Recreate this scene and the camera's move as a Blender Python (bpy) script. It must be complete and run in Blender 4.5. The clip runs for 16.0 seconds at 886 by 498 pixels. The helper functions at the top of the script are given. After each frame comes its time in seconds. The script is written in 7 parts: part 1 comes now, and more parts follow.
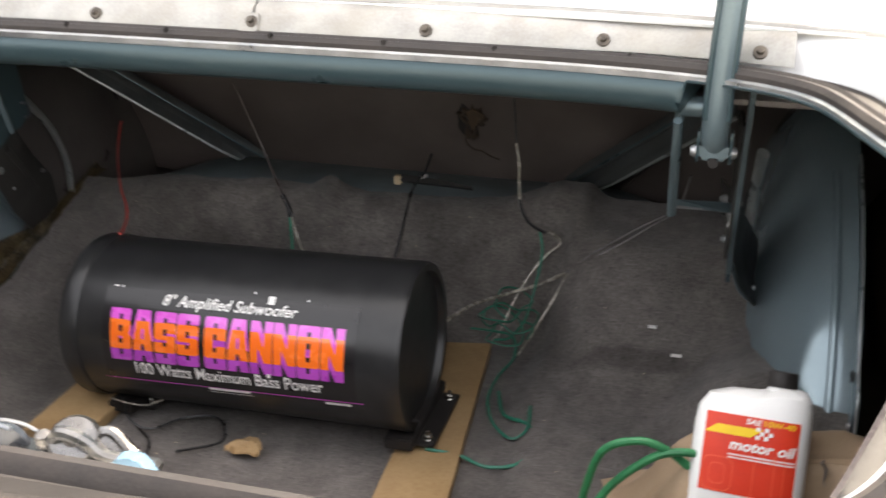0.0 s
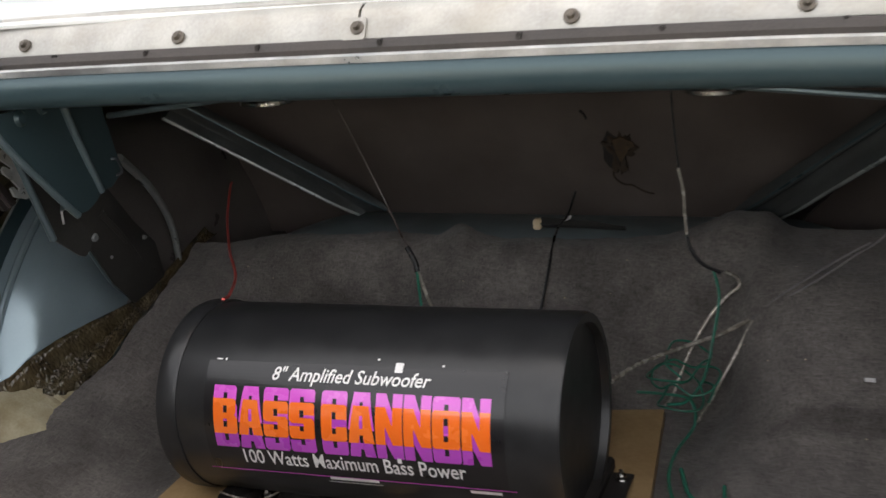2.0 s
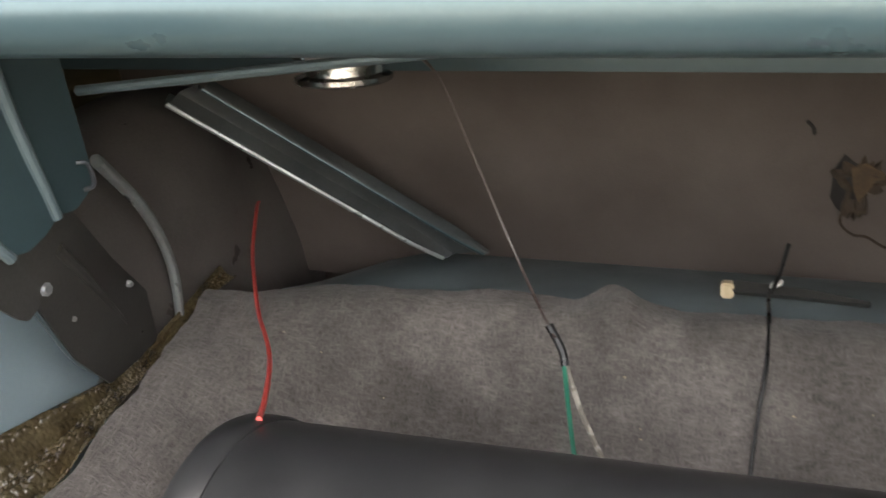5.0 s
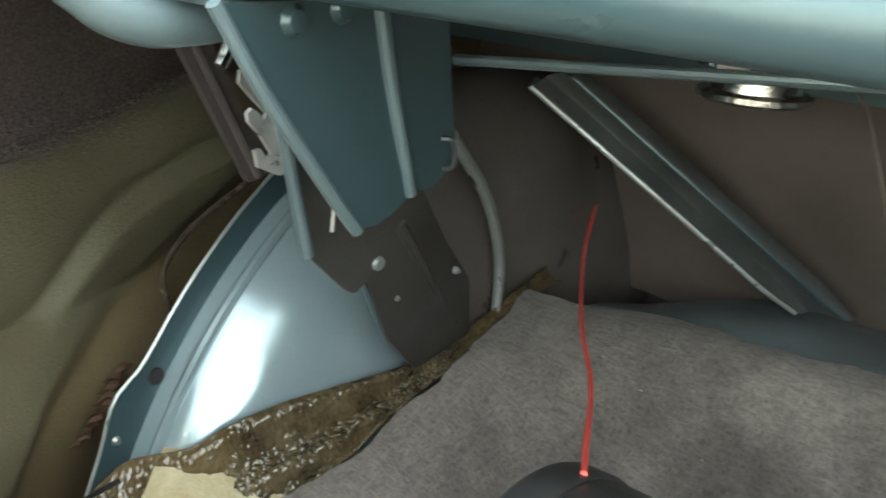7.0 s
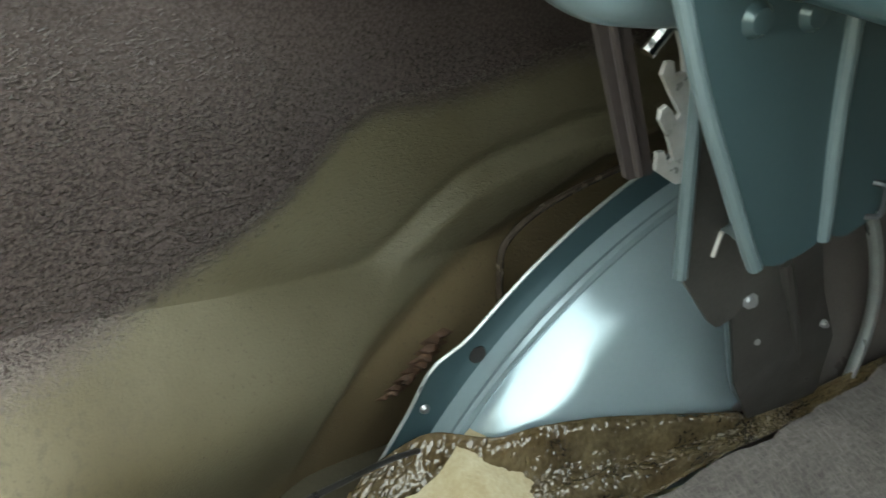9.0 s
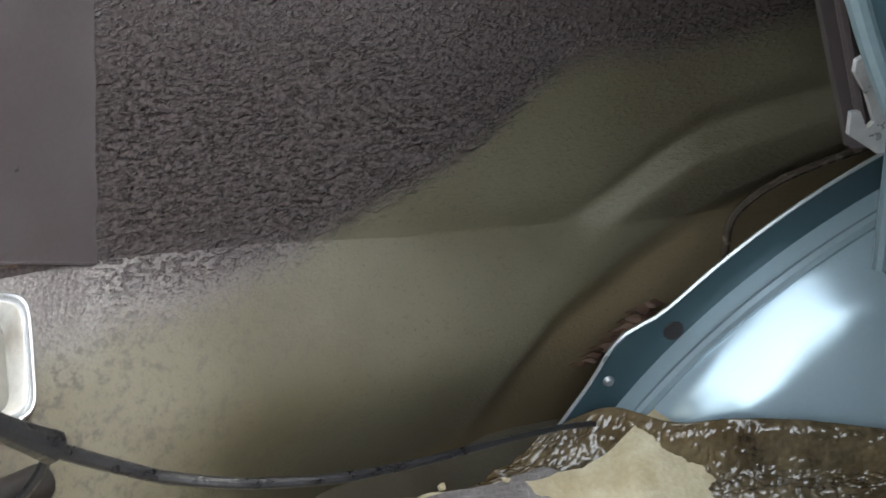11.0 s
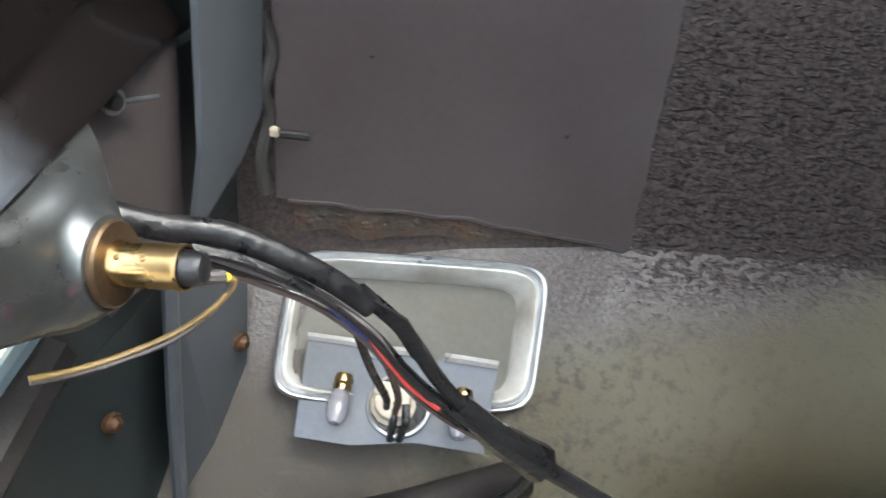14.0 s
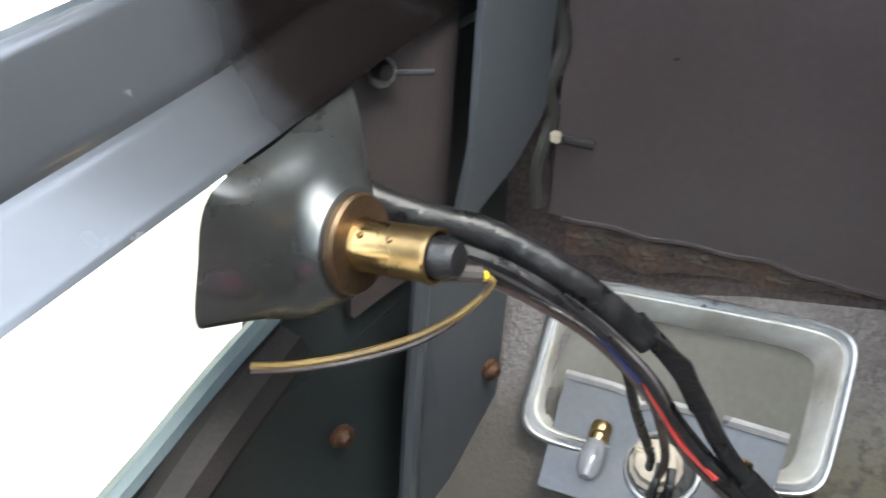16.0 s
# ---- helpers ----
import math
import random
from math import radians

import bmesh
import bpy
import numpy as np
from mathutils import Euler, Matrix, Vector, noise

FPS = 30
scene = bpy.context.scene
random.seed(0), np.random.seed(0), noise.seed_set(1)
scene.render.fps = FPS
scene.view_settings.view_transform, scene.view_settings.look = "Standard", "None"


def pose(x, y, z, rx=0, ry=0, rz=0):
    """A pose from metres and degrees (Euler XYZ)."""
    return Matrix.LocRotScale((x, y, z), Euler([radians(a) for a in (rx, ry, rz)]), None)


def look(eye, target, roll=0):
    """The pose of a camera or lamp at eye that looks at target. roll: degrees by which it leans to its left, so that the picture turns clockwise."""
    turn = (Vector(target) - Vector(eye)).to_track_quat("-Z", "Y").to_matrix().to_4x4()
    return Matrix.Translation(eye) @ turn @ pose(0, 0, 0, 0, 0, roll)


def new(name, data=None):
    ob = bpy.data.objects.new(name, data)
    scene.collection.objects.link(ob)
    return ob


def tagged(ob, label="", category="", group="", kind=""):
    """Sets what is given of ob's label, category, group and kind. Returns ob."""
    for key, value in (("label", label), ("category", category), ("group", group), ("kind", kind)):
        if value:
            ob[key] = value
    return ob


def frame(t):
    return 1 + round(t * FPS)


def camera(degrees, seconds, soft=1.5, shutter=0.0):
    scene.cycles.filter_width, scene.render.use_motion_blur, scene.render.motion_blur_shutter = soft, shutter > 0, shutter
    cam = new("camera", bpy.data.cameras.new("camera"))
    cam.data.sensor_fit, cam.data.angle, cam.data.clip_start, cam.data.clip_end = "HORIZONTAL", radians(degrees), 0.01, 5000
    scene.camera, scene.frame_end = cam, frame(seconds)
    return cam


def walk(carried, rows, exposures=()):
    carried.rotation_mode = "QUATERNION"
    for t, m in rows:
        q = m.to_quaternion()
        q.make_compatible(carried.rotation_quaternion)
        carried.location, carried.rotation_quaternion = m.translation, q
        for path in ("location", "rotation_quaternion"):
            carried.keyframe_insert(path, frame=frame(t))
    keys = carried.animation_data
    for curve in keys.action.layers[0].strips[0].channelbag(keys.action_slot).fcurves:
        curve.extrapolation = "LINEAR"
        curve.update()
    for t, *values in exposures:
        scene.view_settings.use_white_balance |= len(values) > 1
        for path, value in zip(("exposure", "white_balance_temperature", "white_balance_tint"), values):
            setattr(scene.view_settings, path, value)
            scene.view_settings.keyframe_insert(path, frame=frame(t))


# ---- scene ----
cam = camera(46.74, 16.0, 1.5, 0.5)
PATH = [
    (0, (0.5220, -0.6005, 0.8218), (0.2994, 0.2913, 0.4280), 0.21),
    (0.5, (0.5400, -0.6181, 0.8155), (0.2292, 0.2558, 0.4419), -6.39),
    (1, (0.5468, -0.5884, 0.8004), (0.2010, 0.2839, 0.4546), -9.46),
    (1.5, (0.5109, -0.5056, 0.7460), (0.1698, 0.3800, 0.4306), -6.25),
    (2, (0.4359, -0.3943, 0.7042), (0.0890, 0.4854, 0.3792), -5.75),
    (2.5, (0.3348, -0.2823, 0.6757), (-0.0049, 0.5930, 0.3314), -4.97),
    (3, (0.2630, -0.1824, 0.6348), (-0.0586, 0.6984, 0.2873), -6.30),
    (3.2, (0.2409, -0.1478, 0.6178), (-0.0645, 0.7407, 0.2753), -6.53),
    (5.3, (0.0682, 0.0780, 0.5833), (-0.2975, 0.9603, 0.2868), -0.95),
    (5.5, (0.0538, 0.0803, 0.5805), (-0.3309, 0.9639, 0.3138), 1.14),
    (6, (0.0317, 0.1095, 0.5752), (-0.4314, 0.9521, 0.3002), 2.47),
    (6.5, (0.0137, 0.1249, 0.5771), (-0.5164, 0.9161, 0.2722), 3.73),
    (7, (-0.0163, 0.1423, 0.5746), (-0.5956, 0.8910, 0.2521), 4.14),
    (7.5, (-0.0402, 0.1525, 0.5752), (-0.6819, 0.8444, 0.2442), 5.44),
    (8, (-0.0727, 0.1581, 0.5705), (-0.7683, 0.7877, 0.2247), 9.04),
    (8.5, (-0.0917, 0.1564, 0.5629), (-0.8223, 0.7364, 0.2024), 10.31),
    (9, (-0.1087, 0.1497, 0.5604), (-0.8625, 0.6886, 0.1844), 11.76),
    (9.5, (-0.1170, 0.1462, 0.5551), (-0.8928, 0.6438, 0.1669), 12.93),
    (9.7, (-0.1209, 0.1457, 0.5497), (-0.9052, 0.6286, 0.1602), 12.94),
    (12, (-0.0870, 0.3654, 0.5711), (-0.9331, 0.3463, 0.0384), 4.99),
    (12.5, (-0.0919, 0.3482, 0.5865), (-0.9151, 0.2415, 0.0288), 4.21),
    (13, (-0.1637, 0.2938, 0.5693), (-0.9640, 0.1865, -0.0206), 6.84),
    (13.5, (-0.2067, 0.2622, 0.5446), (-1.0003, 0.1049, -0.0431), 6.22),
    (14, (-0.2300, 0.2434, 0.5366), (-1.0091, 0.0257, -0.0514), 5.61),
    (14.5, (-0.2431, 0.2327, 0.5226), (-1.0042, -0.0457, -0.0632), 4.62),
    (15, (-0.2488, 0.2275, 0.5143), (-0.9939, -0.1213, -0.0542), 2.83),
    (15.5, (-0.2622, 0.2269, 0.5013), (-0.9914, -0.1711, -0.0553), 2.06),
    (16, (-0.2684, 0.2222, 0.4859), (-0.9606, -0.2378, -0.0702), 1.73),
]
EXPOSURES = [(0, 2.80, 7800, 11), (2, 2.56, 7800, 10), (3.2, 2.75, 7800, 12), (5.3, 4.43, 8200, 9), (6, 4.45, 8000, 1), (7.5, 4.40, 7800, -4), (9, 4.22, 7700, -6), (9.7, 4.25, 7400, 0), (12, 3.87, 6700, 6), (13, 3.85, 6650, 5), (16, 3.38, 6600, 4)]
walk(cam, [(t, look(eye, target, roll)) for t, eye, target, roll in PATH], EXPOSURES)

# ---- light ----
world = bpy.data.worlds.new("sky")
scene.world = world
world.use_nodes = True
wn = world.node_tree.nodes
sky = wn.new("ShaderNodeTexSky")
sky.sky_type, sky.sun_disc = "NISHITA", False
sky.sun_elevation, sky.sun_rotation = radians(58), radians(12)
sky.dust_density = 4.0
wn["Background"].inputs[1].default_value = 0.15
haze = wn.new("ShaderNodeHueSaturation")
haze.inputs["Saturation"].default_value = 0.45
world.node_tree.links.new(sky.outputs[0], haze.inputs["Color"])
world.node_tree.links.new(haze.outputs[0], wn["Background"].inputs[0])
sun = new("sun", bpy.data.lights.new("sun", "SUN"))
sun.data.energy, sun.data.angle, sun.data.color = 1.5, radians(10), (1.0, 0.95, 0.88)
sun.matrix_world = look((1.1, 5.2, 8.5), (0, 0, 0))


# ---- materials ----
def surface(name, a, b, rough=0.5, metal=0.0, scale=30.0, fine=400.0, bump=0.1, spread=0.12, coat=0.0, stain=None, stain_scale=8.0, stain_amount=0.5, spec=0.5):
    """Two-tone grained surface: a coarse mottling, a fine grain, optional stains, and a fine relief."""
    m = bpy.data.materials.new(name)
    m.use_nodes = True
    n, l = m.node_tree.nodes, m.node_tree.links
    p = n["Principled BSDF"]
    co = n.new("ShaderNodeTexCoord")
    t1, t2 = n.new("ShaderNodeTexNoise"), n.new("ShaderNodeTexNoise")
    t1.inputs["Scale"].default_value, t1.inputs["Detail"].default_value = scale, 6
    t2.inputs["Scale"].default_value, t2.inputs["Detail"].default_value = fine, 3
    for t in (t1, t2):
        l.new(co.outputs["Object"], t.inputs["Vector"])
    add = n.new("ShaderNodeMath")
    add.operation = "MULTIPLY_ADD"
    add.inputs[1].default_value = 0.4
    l.new(t2.outputs["Fac"], add.inputs[0])
    l.new(t1.outputs["Fac"], add.inputs[2])
    ramp = n.new("ShaderNodeValToRGB")
    ramp.color_ramp.elements[0].position, ramp.color_ramp.elements[1].position = 0.5, 0.9
    ramp.color_ramp.elements[0].color, ramp.color_ramp.elements[1].color = (*a, 1), (*b, 1)
    l.new(add.outputs[0], ramp.inputs["Fac"])
    colour = ramp.outputs["Color"]
    if stain:
        t3 = n.new("ShaderNodeTexNoise")
        t3.inputs["Scale"].default_value, t3.inputs["Detail"].default_value = stain_scale, 8
        l.new(co.outputs["Object"], t3.inputs["Vector"])
        r3 = n.new("ShaderNodeValToRGB")
        r3.color_ramp.elements[0].position, r3.color_ramp.elements[1].position = 0.42, 0.74
        r3.color_ramp.elements[0].color = (0, 0, 0, 1)
        r3.color_ramp.elements[1].color = (stain_amount,) * 3 + (1,)
        l.new(t3.outputs["Fac"], r3.inputs["Fac"])
        mix = n.new("ShaderNodeMix")
        mix.data_type = "RGBA"
        l.new(r3.outputs["Color"], mix.inputs["Factor"])
        l.new(colour, mix.inputs["A"])
        mix.inputs["B"].default_value = (*stain, 1)
        colour = mix.outputs["Result"]
    l.new(colour, p.inputs["Base Color"])
    rr = n.new("ShaderNodeMapRange")
    rr.inputs["From Min"].default_value, rr.inputs["From Max"].default_value = 0.3, 0.7
    rr.inputs["To Min"].default_value, rr.inputs["To Max"].default_value = max(rough - spread, 0.02), min(rough + spread, 1)
    l.new(t1.outputs["Fac"], rr.inputs["Value"])
    l.new(rr.outputs[0], p.inputs["Roughness"])
    p.inputs["Metallic"].default_value = metal
    p.inputs["Coat Weight"].default_value = coat
    p.inputs["Specular IOR Level"].default_value = spec
    if bump:
        bn = n.new("ShaderNodeBump")
        bn.inputs["Strength"].default_value, bn.inputs["Distance"].default_value = bump, 0.002
        l.new(add.outputs[0], bn.inputs["Height"])
        l.new(bn.outputs["Normal"], p.inputs["Normal"])
    return m


M = {}
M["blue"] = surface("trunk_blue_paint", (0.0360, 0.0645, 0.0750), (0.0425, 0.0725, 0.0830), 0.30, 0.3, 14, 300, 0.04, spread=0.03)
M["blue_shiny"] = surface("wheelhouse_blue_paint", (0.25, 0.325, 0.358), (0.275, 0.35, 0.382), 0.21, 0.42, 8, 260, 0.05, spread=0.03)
M["white"] = surface("white_body_paint", (0.74, 0.75, 0.76), (0.82, 0.82, 0.82), 0.2, 0.0, 6, 200, 0.0, coat=0.5)
M["deck_white"] = surface("glossy_white_deck_paint", (0.76, 0.78, 0.79), (0.82, 0.83, 0.83), 0.10, 0.0, 6, 200, 0.0, spread=0.03, coat=1.0)
M["trim"] = surface("dull_aluminium_trim", (0.30, 0.29, 0.275), (0.45, 0.44, 0.42), 0.4, 0.3, 20, 300, 0.1, stain=(0.3, 0.27, 0.22), stain_amount=0.5, stain_scale=18)
M["rubber"] = surface("black_rubber", (0.012, 0.011, 0.011), (0.030, 0.026, 0.025), 0.6, 0, 40, 500, 0.25, spec=0.3)
M["seal"] = surface("dusty_rubber_seal", (0.01968, 0.0164, 0.01558), (0.0451, 0.03772, 0.03526), 0.65, 0, 25, 350, 0.3)
M["board"] = surface("dark_fibre_board", (0.086, 0.068, 0.061), (0.130, 0.105, 0.095), 0.45, 0, 9, 700, 0.12, stain=(0.045, 0.034, 0.030), stain_amount=0.6, stain_scale=5)
M["foam"] = surface("yellow_foam_pad", (0.34, 0.285, 0.17), (0.49, 0.44, 0.31), 0.9, 0, 30, 260, 1.0, stain=(0.2, 0.14, 0.07), stain_amount=0.6, stain_scale=16)
M["dark_metal"] = surface("dark_undercoated_metal", (0.105, 0.093, 0.088), (0.160, 0.143, 0.136), 0.38, 0.2, 16, 300, 0.2, stain=(0.015, 0.013, 0.012), stain_amount=0.5)
M["black"] = surface("black_vinyl_tube", (0.015, 0.015, 0.016), (0.024, 0.024, 0.025), 0.34, 0, 30, 900, 0.06, spread=0.05)
M["gloss_black"] = surface("gloss_black_label", (0.010, 0.009, 0.010), (0.014, 0.013, 0.014), 0.30, 0, 30, 900, 0.02, spread=0.04, coat=0.25)
M["wood"] = surface("raw_pine_plank", (0.2952, 0.1804, 0.082), (0.4264, 0.287, 0.1476), 0.65, 0, 12, 200, 0.2, stain=(0.2, 0.11, 0.05), stain_amount=0.5, stain_scale=9)
M["white_plastic"] = surface("white_plastic", (0.78, 0.78, 0.77), (0.84, 0.84, 0.83), 0.35, 0, 20, 400, 0.02)
M["red_label"] = surface("red_paper_label", (0.66, 0.035, 0.014), (0.74, 0.05, 0.02), 0.35, 0, 20, 400, 0.02)
M["magenta"] = surface("magenta_print", (0.70, 0.09, 0.60), (0.78, 0.12, 0.66), 0.24, 0, 30, 600, 0.02, coat=1.0)
M["purple"] = surface("purple_print", (0.44, 0.05, 0.46), (0.50, 0.06, 0.52), 0.3, 0, 30, 600, 0.02, coat=1.0)
M["orange"] = surface("orange_print", (0.96, 0.16, 0.02), (1.0, 0.20, 0.03), 0.24, 0, 30, 600, 0.02, coat=1.0)
M["ink"] = surface("white_print", (0.78, 0.76, 0.74), (0.86, 0.84, 0.82), 0.4, 0, 60, 600, 0.02)
M["yellow"] = surface("yellow_print", (0.85, 0.55, 0.02), (0.9, 0.62, 0.03), 0.4, 0, 60, 600, 0.02)
M["faded_red"] = surface("faded_red_print", (0.80, 0.11, 0.05), (0.84, 0.13, 0.06), 0.35, 0, 20, 400, 0.02)
M["chrome"] = surface("worn_chrome", (0.48, 0.47, 0.45), (0.62, 0.61, 0.59), 0.22, 1.0, 40, 300, 0.15, stain=(0.35, 0.3, 0.25), stain_amount=0.5, stain_scale=40)
M["steel"] = surface("dull_zinc_steel", (0.36, 0.38, 0.4), (0.52, 0.53, 0.54), 0.38, 0.8, 30, 300, 0.12, stain=(0.22, 0.2, 0.18), stain_amount=0.4, stain_scale=25)
M["brass"] = surface("brass", (0.4756, 0.3198, 0.1394), (0.5904, 0.4264, 0.2132), 0.27, 1.0, 60, 400, 0.08, stain=(0.25, 0.15, 0.06), stain_amount=0.5, stain_scale=60)
M["rusty"] = surface("rusty_screw", (0.06, 0.03, 0.016), (0.13, 0.065, 0.035), 0.6, 0.4, 90, 600, 0.6)
M["red_wire"] = surface("red_wire", (0.62, 0.06, 0.055), (0.70, 0.09, 0.075), 0.4, 0, 40, 400, 0.05)
M["green_wire"] = surface("green_wire", (0.01, 0.14, 0.09), (0.02, 0.20, 0.13), 0.4, 0, 40, 400, 0.05)
M["green_cord"] = surface("green_cord", (0.0082, 0.1312, 0.0492), (0.0246, 0.2214, 0.082), 0.45, 0, 40, 500, 0.3)
M["clear_wire"] = surface("clear_speaker_wire", (0.30, 0.27, 0.23), (0.48, 0.44, 0.38), 0.25, 0.3, 90, 400, 0.1)
M["brown_wire"] = surface("ochre_wire", (0.17, 0.10, 0.03), (0.30, 0.21, 0.06), 0.4, 0, 40, 400, 0.05)
M["blue_wire"] = surface("blue_wire", (0.02, 0.035, 0.12), (0.03, 0.05, 0.18), 0.4, 0, 40, 400, 0.05)
M["grey_wire"] = surface("grey_wire", (0.10, 0.09, 0.09), (0.17, 0.15, 0.15), 0.4, 0, 40, 400, 0.05)
M["tape"] = surface("black_cloth_tape", (0.008, 0.008, 0.009), (0.018, 0.018, 0.019), 0.36, 0, 90, 300, 0.6, spread=0.16, spec=0.5)
M["paper"] = surface("brown_paper", (0.2952, 0.205, 0.1312), (0.3772, 0.2706, 0.1804), 0.75, 0, 12, 300, 0.15)
M["light_blue"] = surface("light_blue_plastic", (0.22, 0.40, 0.55), (0.28, 0.47, 0.62), 0.35, 0.1, 20, 300, 0.05)
M["socket"] = surface("cream_phenolic_socket", (0.52, 0.46, 0.36), (0.66, 0.60, 0.50), 0.5, 0, 50, 300, 0.3, stain=(0.2, 0.15, 0.1), stain_amount=0.6, stain_scale=50)
M["bulb"] = surface("frosted_bulb_glass", (0.20, 0.20, 0.23), (0.28, 0.28, 0.31), 0.15, 0, 40, 300, 0.02, coat=0.6)
M["wood_end"] = surface("pale_split_wood", (0.55, 0.42, 0.26), (0.70, 0.58, 0.40), 0.7, 0, 60, 300, 0.3)
M["torn"] = surface("torn_fibre_edge", (0.0275, 0.018, 0.0125), (0.055, 0.036, 0.023), 0.9, 0, 60, 300, 0.8)
M["bolt"] = surface("dark_oxidised_bolt", (0.06, 0.05, 0.042), (0.14, 0.12, 0.10), 0.5, 0.5, 90, 600, 0.4)
M["zinc"] = surface("dull_dark_zinc", (0.053, 0.060, 0.072), (0.086, 0.095, 0.108), 0.36, 0.6, 30, 300, 0.12, stain=(0.09, 0.085, 0.08), stain_amount=0.5, stain_scale=25)
M["gasket"] = surface("dirty_pale_gasket", (0.66, 0.67, 0.63), (0.80, 0.80, 0.76), 0.6, 0, 40, 300, 0.3, stain=(0.14, 0.09, 0.045), stain_amount=0.7, stain_scale=22)
# bright tone for the rib, the brace ridge and the worn flange edges
M["edge_bright"] = surface("bright_edge_metal", (0.2788, 0.3116, 0.3116), (0.41, 0.4264, 0.4264), 0.34, 0.5, 30, 300, 0.1, stain=(0.16, 0.16, 0.15), stain_amount=0.6, stain_scale=30)
M["bright_zinc"] = surface("bright_zinc", (0.42, 0.43, 0.44), (0.6, 0.6, 0.6), 0.34, 0.6, 60, 400, 0.15, stain=(0.3, 0.28, 0.25), stain_amount=0.5, stain_scale=50)
M["bucket"] = surface("drawn_lamp_steel", (0.123, 0.1353, 0.1394), (0.1722, 0.1804, 0.1804), 0.27, 0.85, 25, 300, 0.06, stain=(0.12, 0.105, 0.09), stain_amount=0.6, stain_scale=22)
M["tarnish"] = surface("tarnished_brass", (0.1066, 0.0697, 0.041), (0.1886, 0.1271, 0.0779), 0.45, 0.8, 60, 400, 0.2)
M["dull_brown_wire"] = surface("dull_brown_wire", (0.055, 0.040, 0.036), (0.10, 0.075, 0.068), 0.35, 0, 40, 400, 0.05)
M["dark_green_wire"] = surface("dark_green_wire", (0.012, 0.024, 0.018), (0.02, 0.036, 0.027), 0.4, 0, 40, 400, 0.05)
M["seam_dirt"] = surface("dirty_rusty_seam", (0.026, 0.021, 0.018), (0.085, 0.070, 0.058), 0.8, 0, 90, 500, 0.8, stain=(0.085, 0.040, 0.022), stain_amount=0.8, stain_scale=60)
M["brace"] = surface("dull_brace_paint", (0.046, 0.053, 0.0551), (0.0753, 0.0836, 0.0858), 0.42, 0.3, 16, 300, 0.1, stain=(0.05, 0.042, 0.038), stain_amount=0.6, stain_scale=9)
M["arm"] = surface("dark_hinge_arm", (0.0348, 0.0342, 0.0328), (0.0592, 0.0572, 0.0544), 0.38, 0.2, 16, 300, 0.2)
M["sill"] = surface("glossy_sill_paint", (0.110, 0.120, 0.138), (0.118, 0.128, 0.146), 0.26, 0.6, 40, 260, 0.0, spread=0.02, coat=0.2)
# about half the tone of the trunk blue, with brown stains
M["tail_blue"] = surface("dark_stained_tail_paint", (0.0209, 0.0307, 0.0348), (0.0383, 0.0502, 0.0544), 0.40, 0.2, 12, 260, 0.06, stain=(0.04, 0.034, 0.028), stain_amount=0.6, stain_scale=9)
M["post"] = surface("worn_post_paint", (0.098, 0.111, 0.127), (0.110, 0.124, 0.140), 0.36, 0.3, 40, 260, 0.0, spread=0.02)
M["lamp_bottom"] = surface("dull_lamp_bottom", (0.0902, 0.08856, 0.0738), (0.1394, 0.1353, 0.1189), 0.5, 0.1, 14, 260, 0.06, stain=(0.08, 0.065, 0.045), stain_amount=0.5, stain_scale=16)
M["torn_tan"] = surface("torn_tan_fibre", (0.06, 0.0375, 0.021), (0.11, 0.07, 0.04), 0.9, 0, 40, 300, 0.8, stain=(0.05, 0.03, 0.02), stain_amount=0.7, stain_scale=60)
M["taupe"] = surface("taupe_vinyl", (0.0246, 0.02214, 0.02132), (0.04264, 0.03854, 0.0369), 0.7, 0, 12, 400, 0.1, spec=0.25)
M["latch"] = surface("greasy_latch_steel", (0.1968, 0.1927, 0.1886), (0.3116, 0.3034, 0.2952), 0.30, 0.9, 50, 300, 0.2, stain=(0.10, 0.085, 0.07), stain_amount=0.6, stain_scale=40)
M["rust_scale"] = surface("flaky_red_rust", (0.052, 0.029, 0.018), (0.12, 0.066, 0.040), 0.6, 0.0, 60, 400, 0.8)
M["neck"] = surface("light_blue_arm_paint", (0.1107, 0.1558, 0.1763), (0.1353, 0.1845, 0.205), 0.30, 0.4, 14, 300, 0.05, spread=0.04)
M["vent"] = surface("brown_varnished_tube", (0.060, 0.046, 0.036), (0.12, 0.095, 0.075), 0.20, 0.4, 60, 400, 0.2, coat=0.4)
# lighter copy of the trunk blue: light on the ledge is put into the colour
M["ledge"] = surface("lit_blue_ledge", (0.1148, 0.1476, 0.1599), (0.1476, 0.1804, 0.1927), 0.5, 0.1, 16, 300, 0.08, stain=(0.06, 0.065, 0.065), stain_amount=0.5, stain_scale=7)
M["wheel_blue"] = surface("clean_light_blue_paint", (0.1804, 0.2706, 0.3116), (0.2214, 0.3116, 0.3526), 0.28, 0.1, 10, 260, 0.06, spread=0.04)
M["well"] = surface("dirty_olive_floor", (0.040, 0.035, 0.022), (0.080, 0.072, 0.048), 0.6, 0.0, 14, 260, 0.2, stain=(0.03, 0.022, 0.014), stain_amount=0.7, stain_scale=9)
M["gravel"] = surface("pale_concrete", (0.35, 0.34, 0.32), (0.46, 0.45, 0.43), 0.85, 0, 4, 60, 0.3)


def node_mask(n, l, links_in, kind, values):
    """One maths node."""
    q = n.new("ShaderNodeMath")
    q.operation = kind
    for k, v in enumerate(values):
        if v is not None:
            q.inputs[k].default_value = v
    for k, o in links_in:
        l.new(o, q.inputs[k])
    return q.outputs[0]


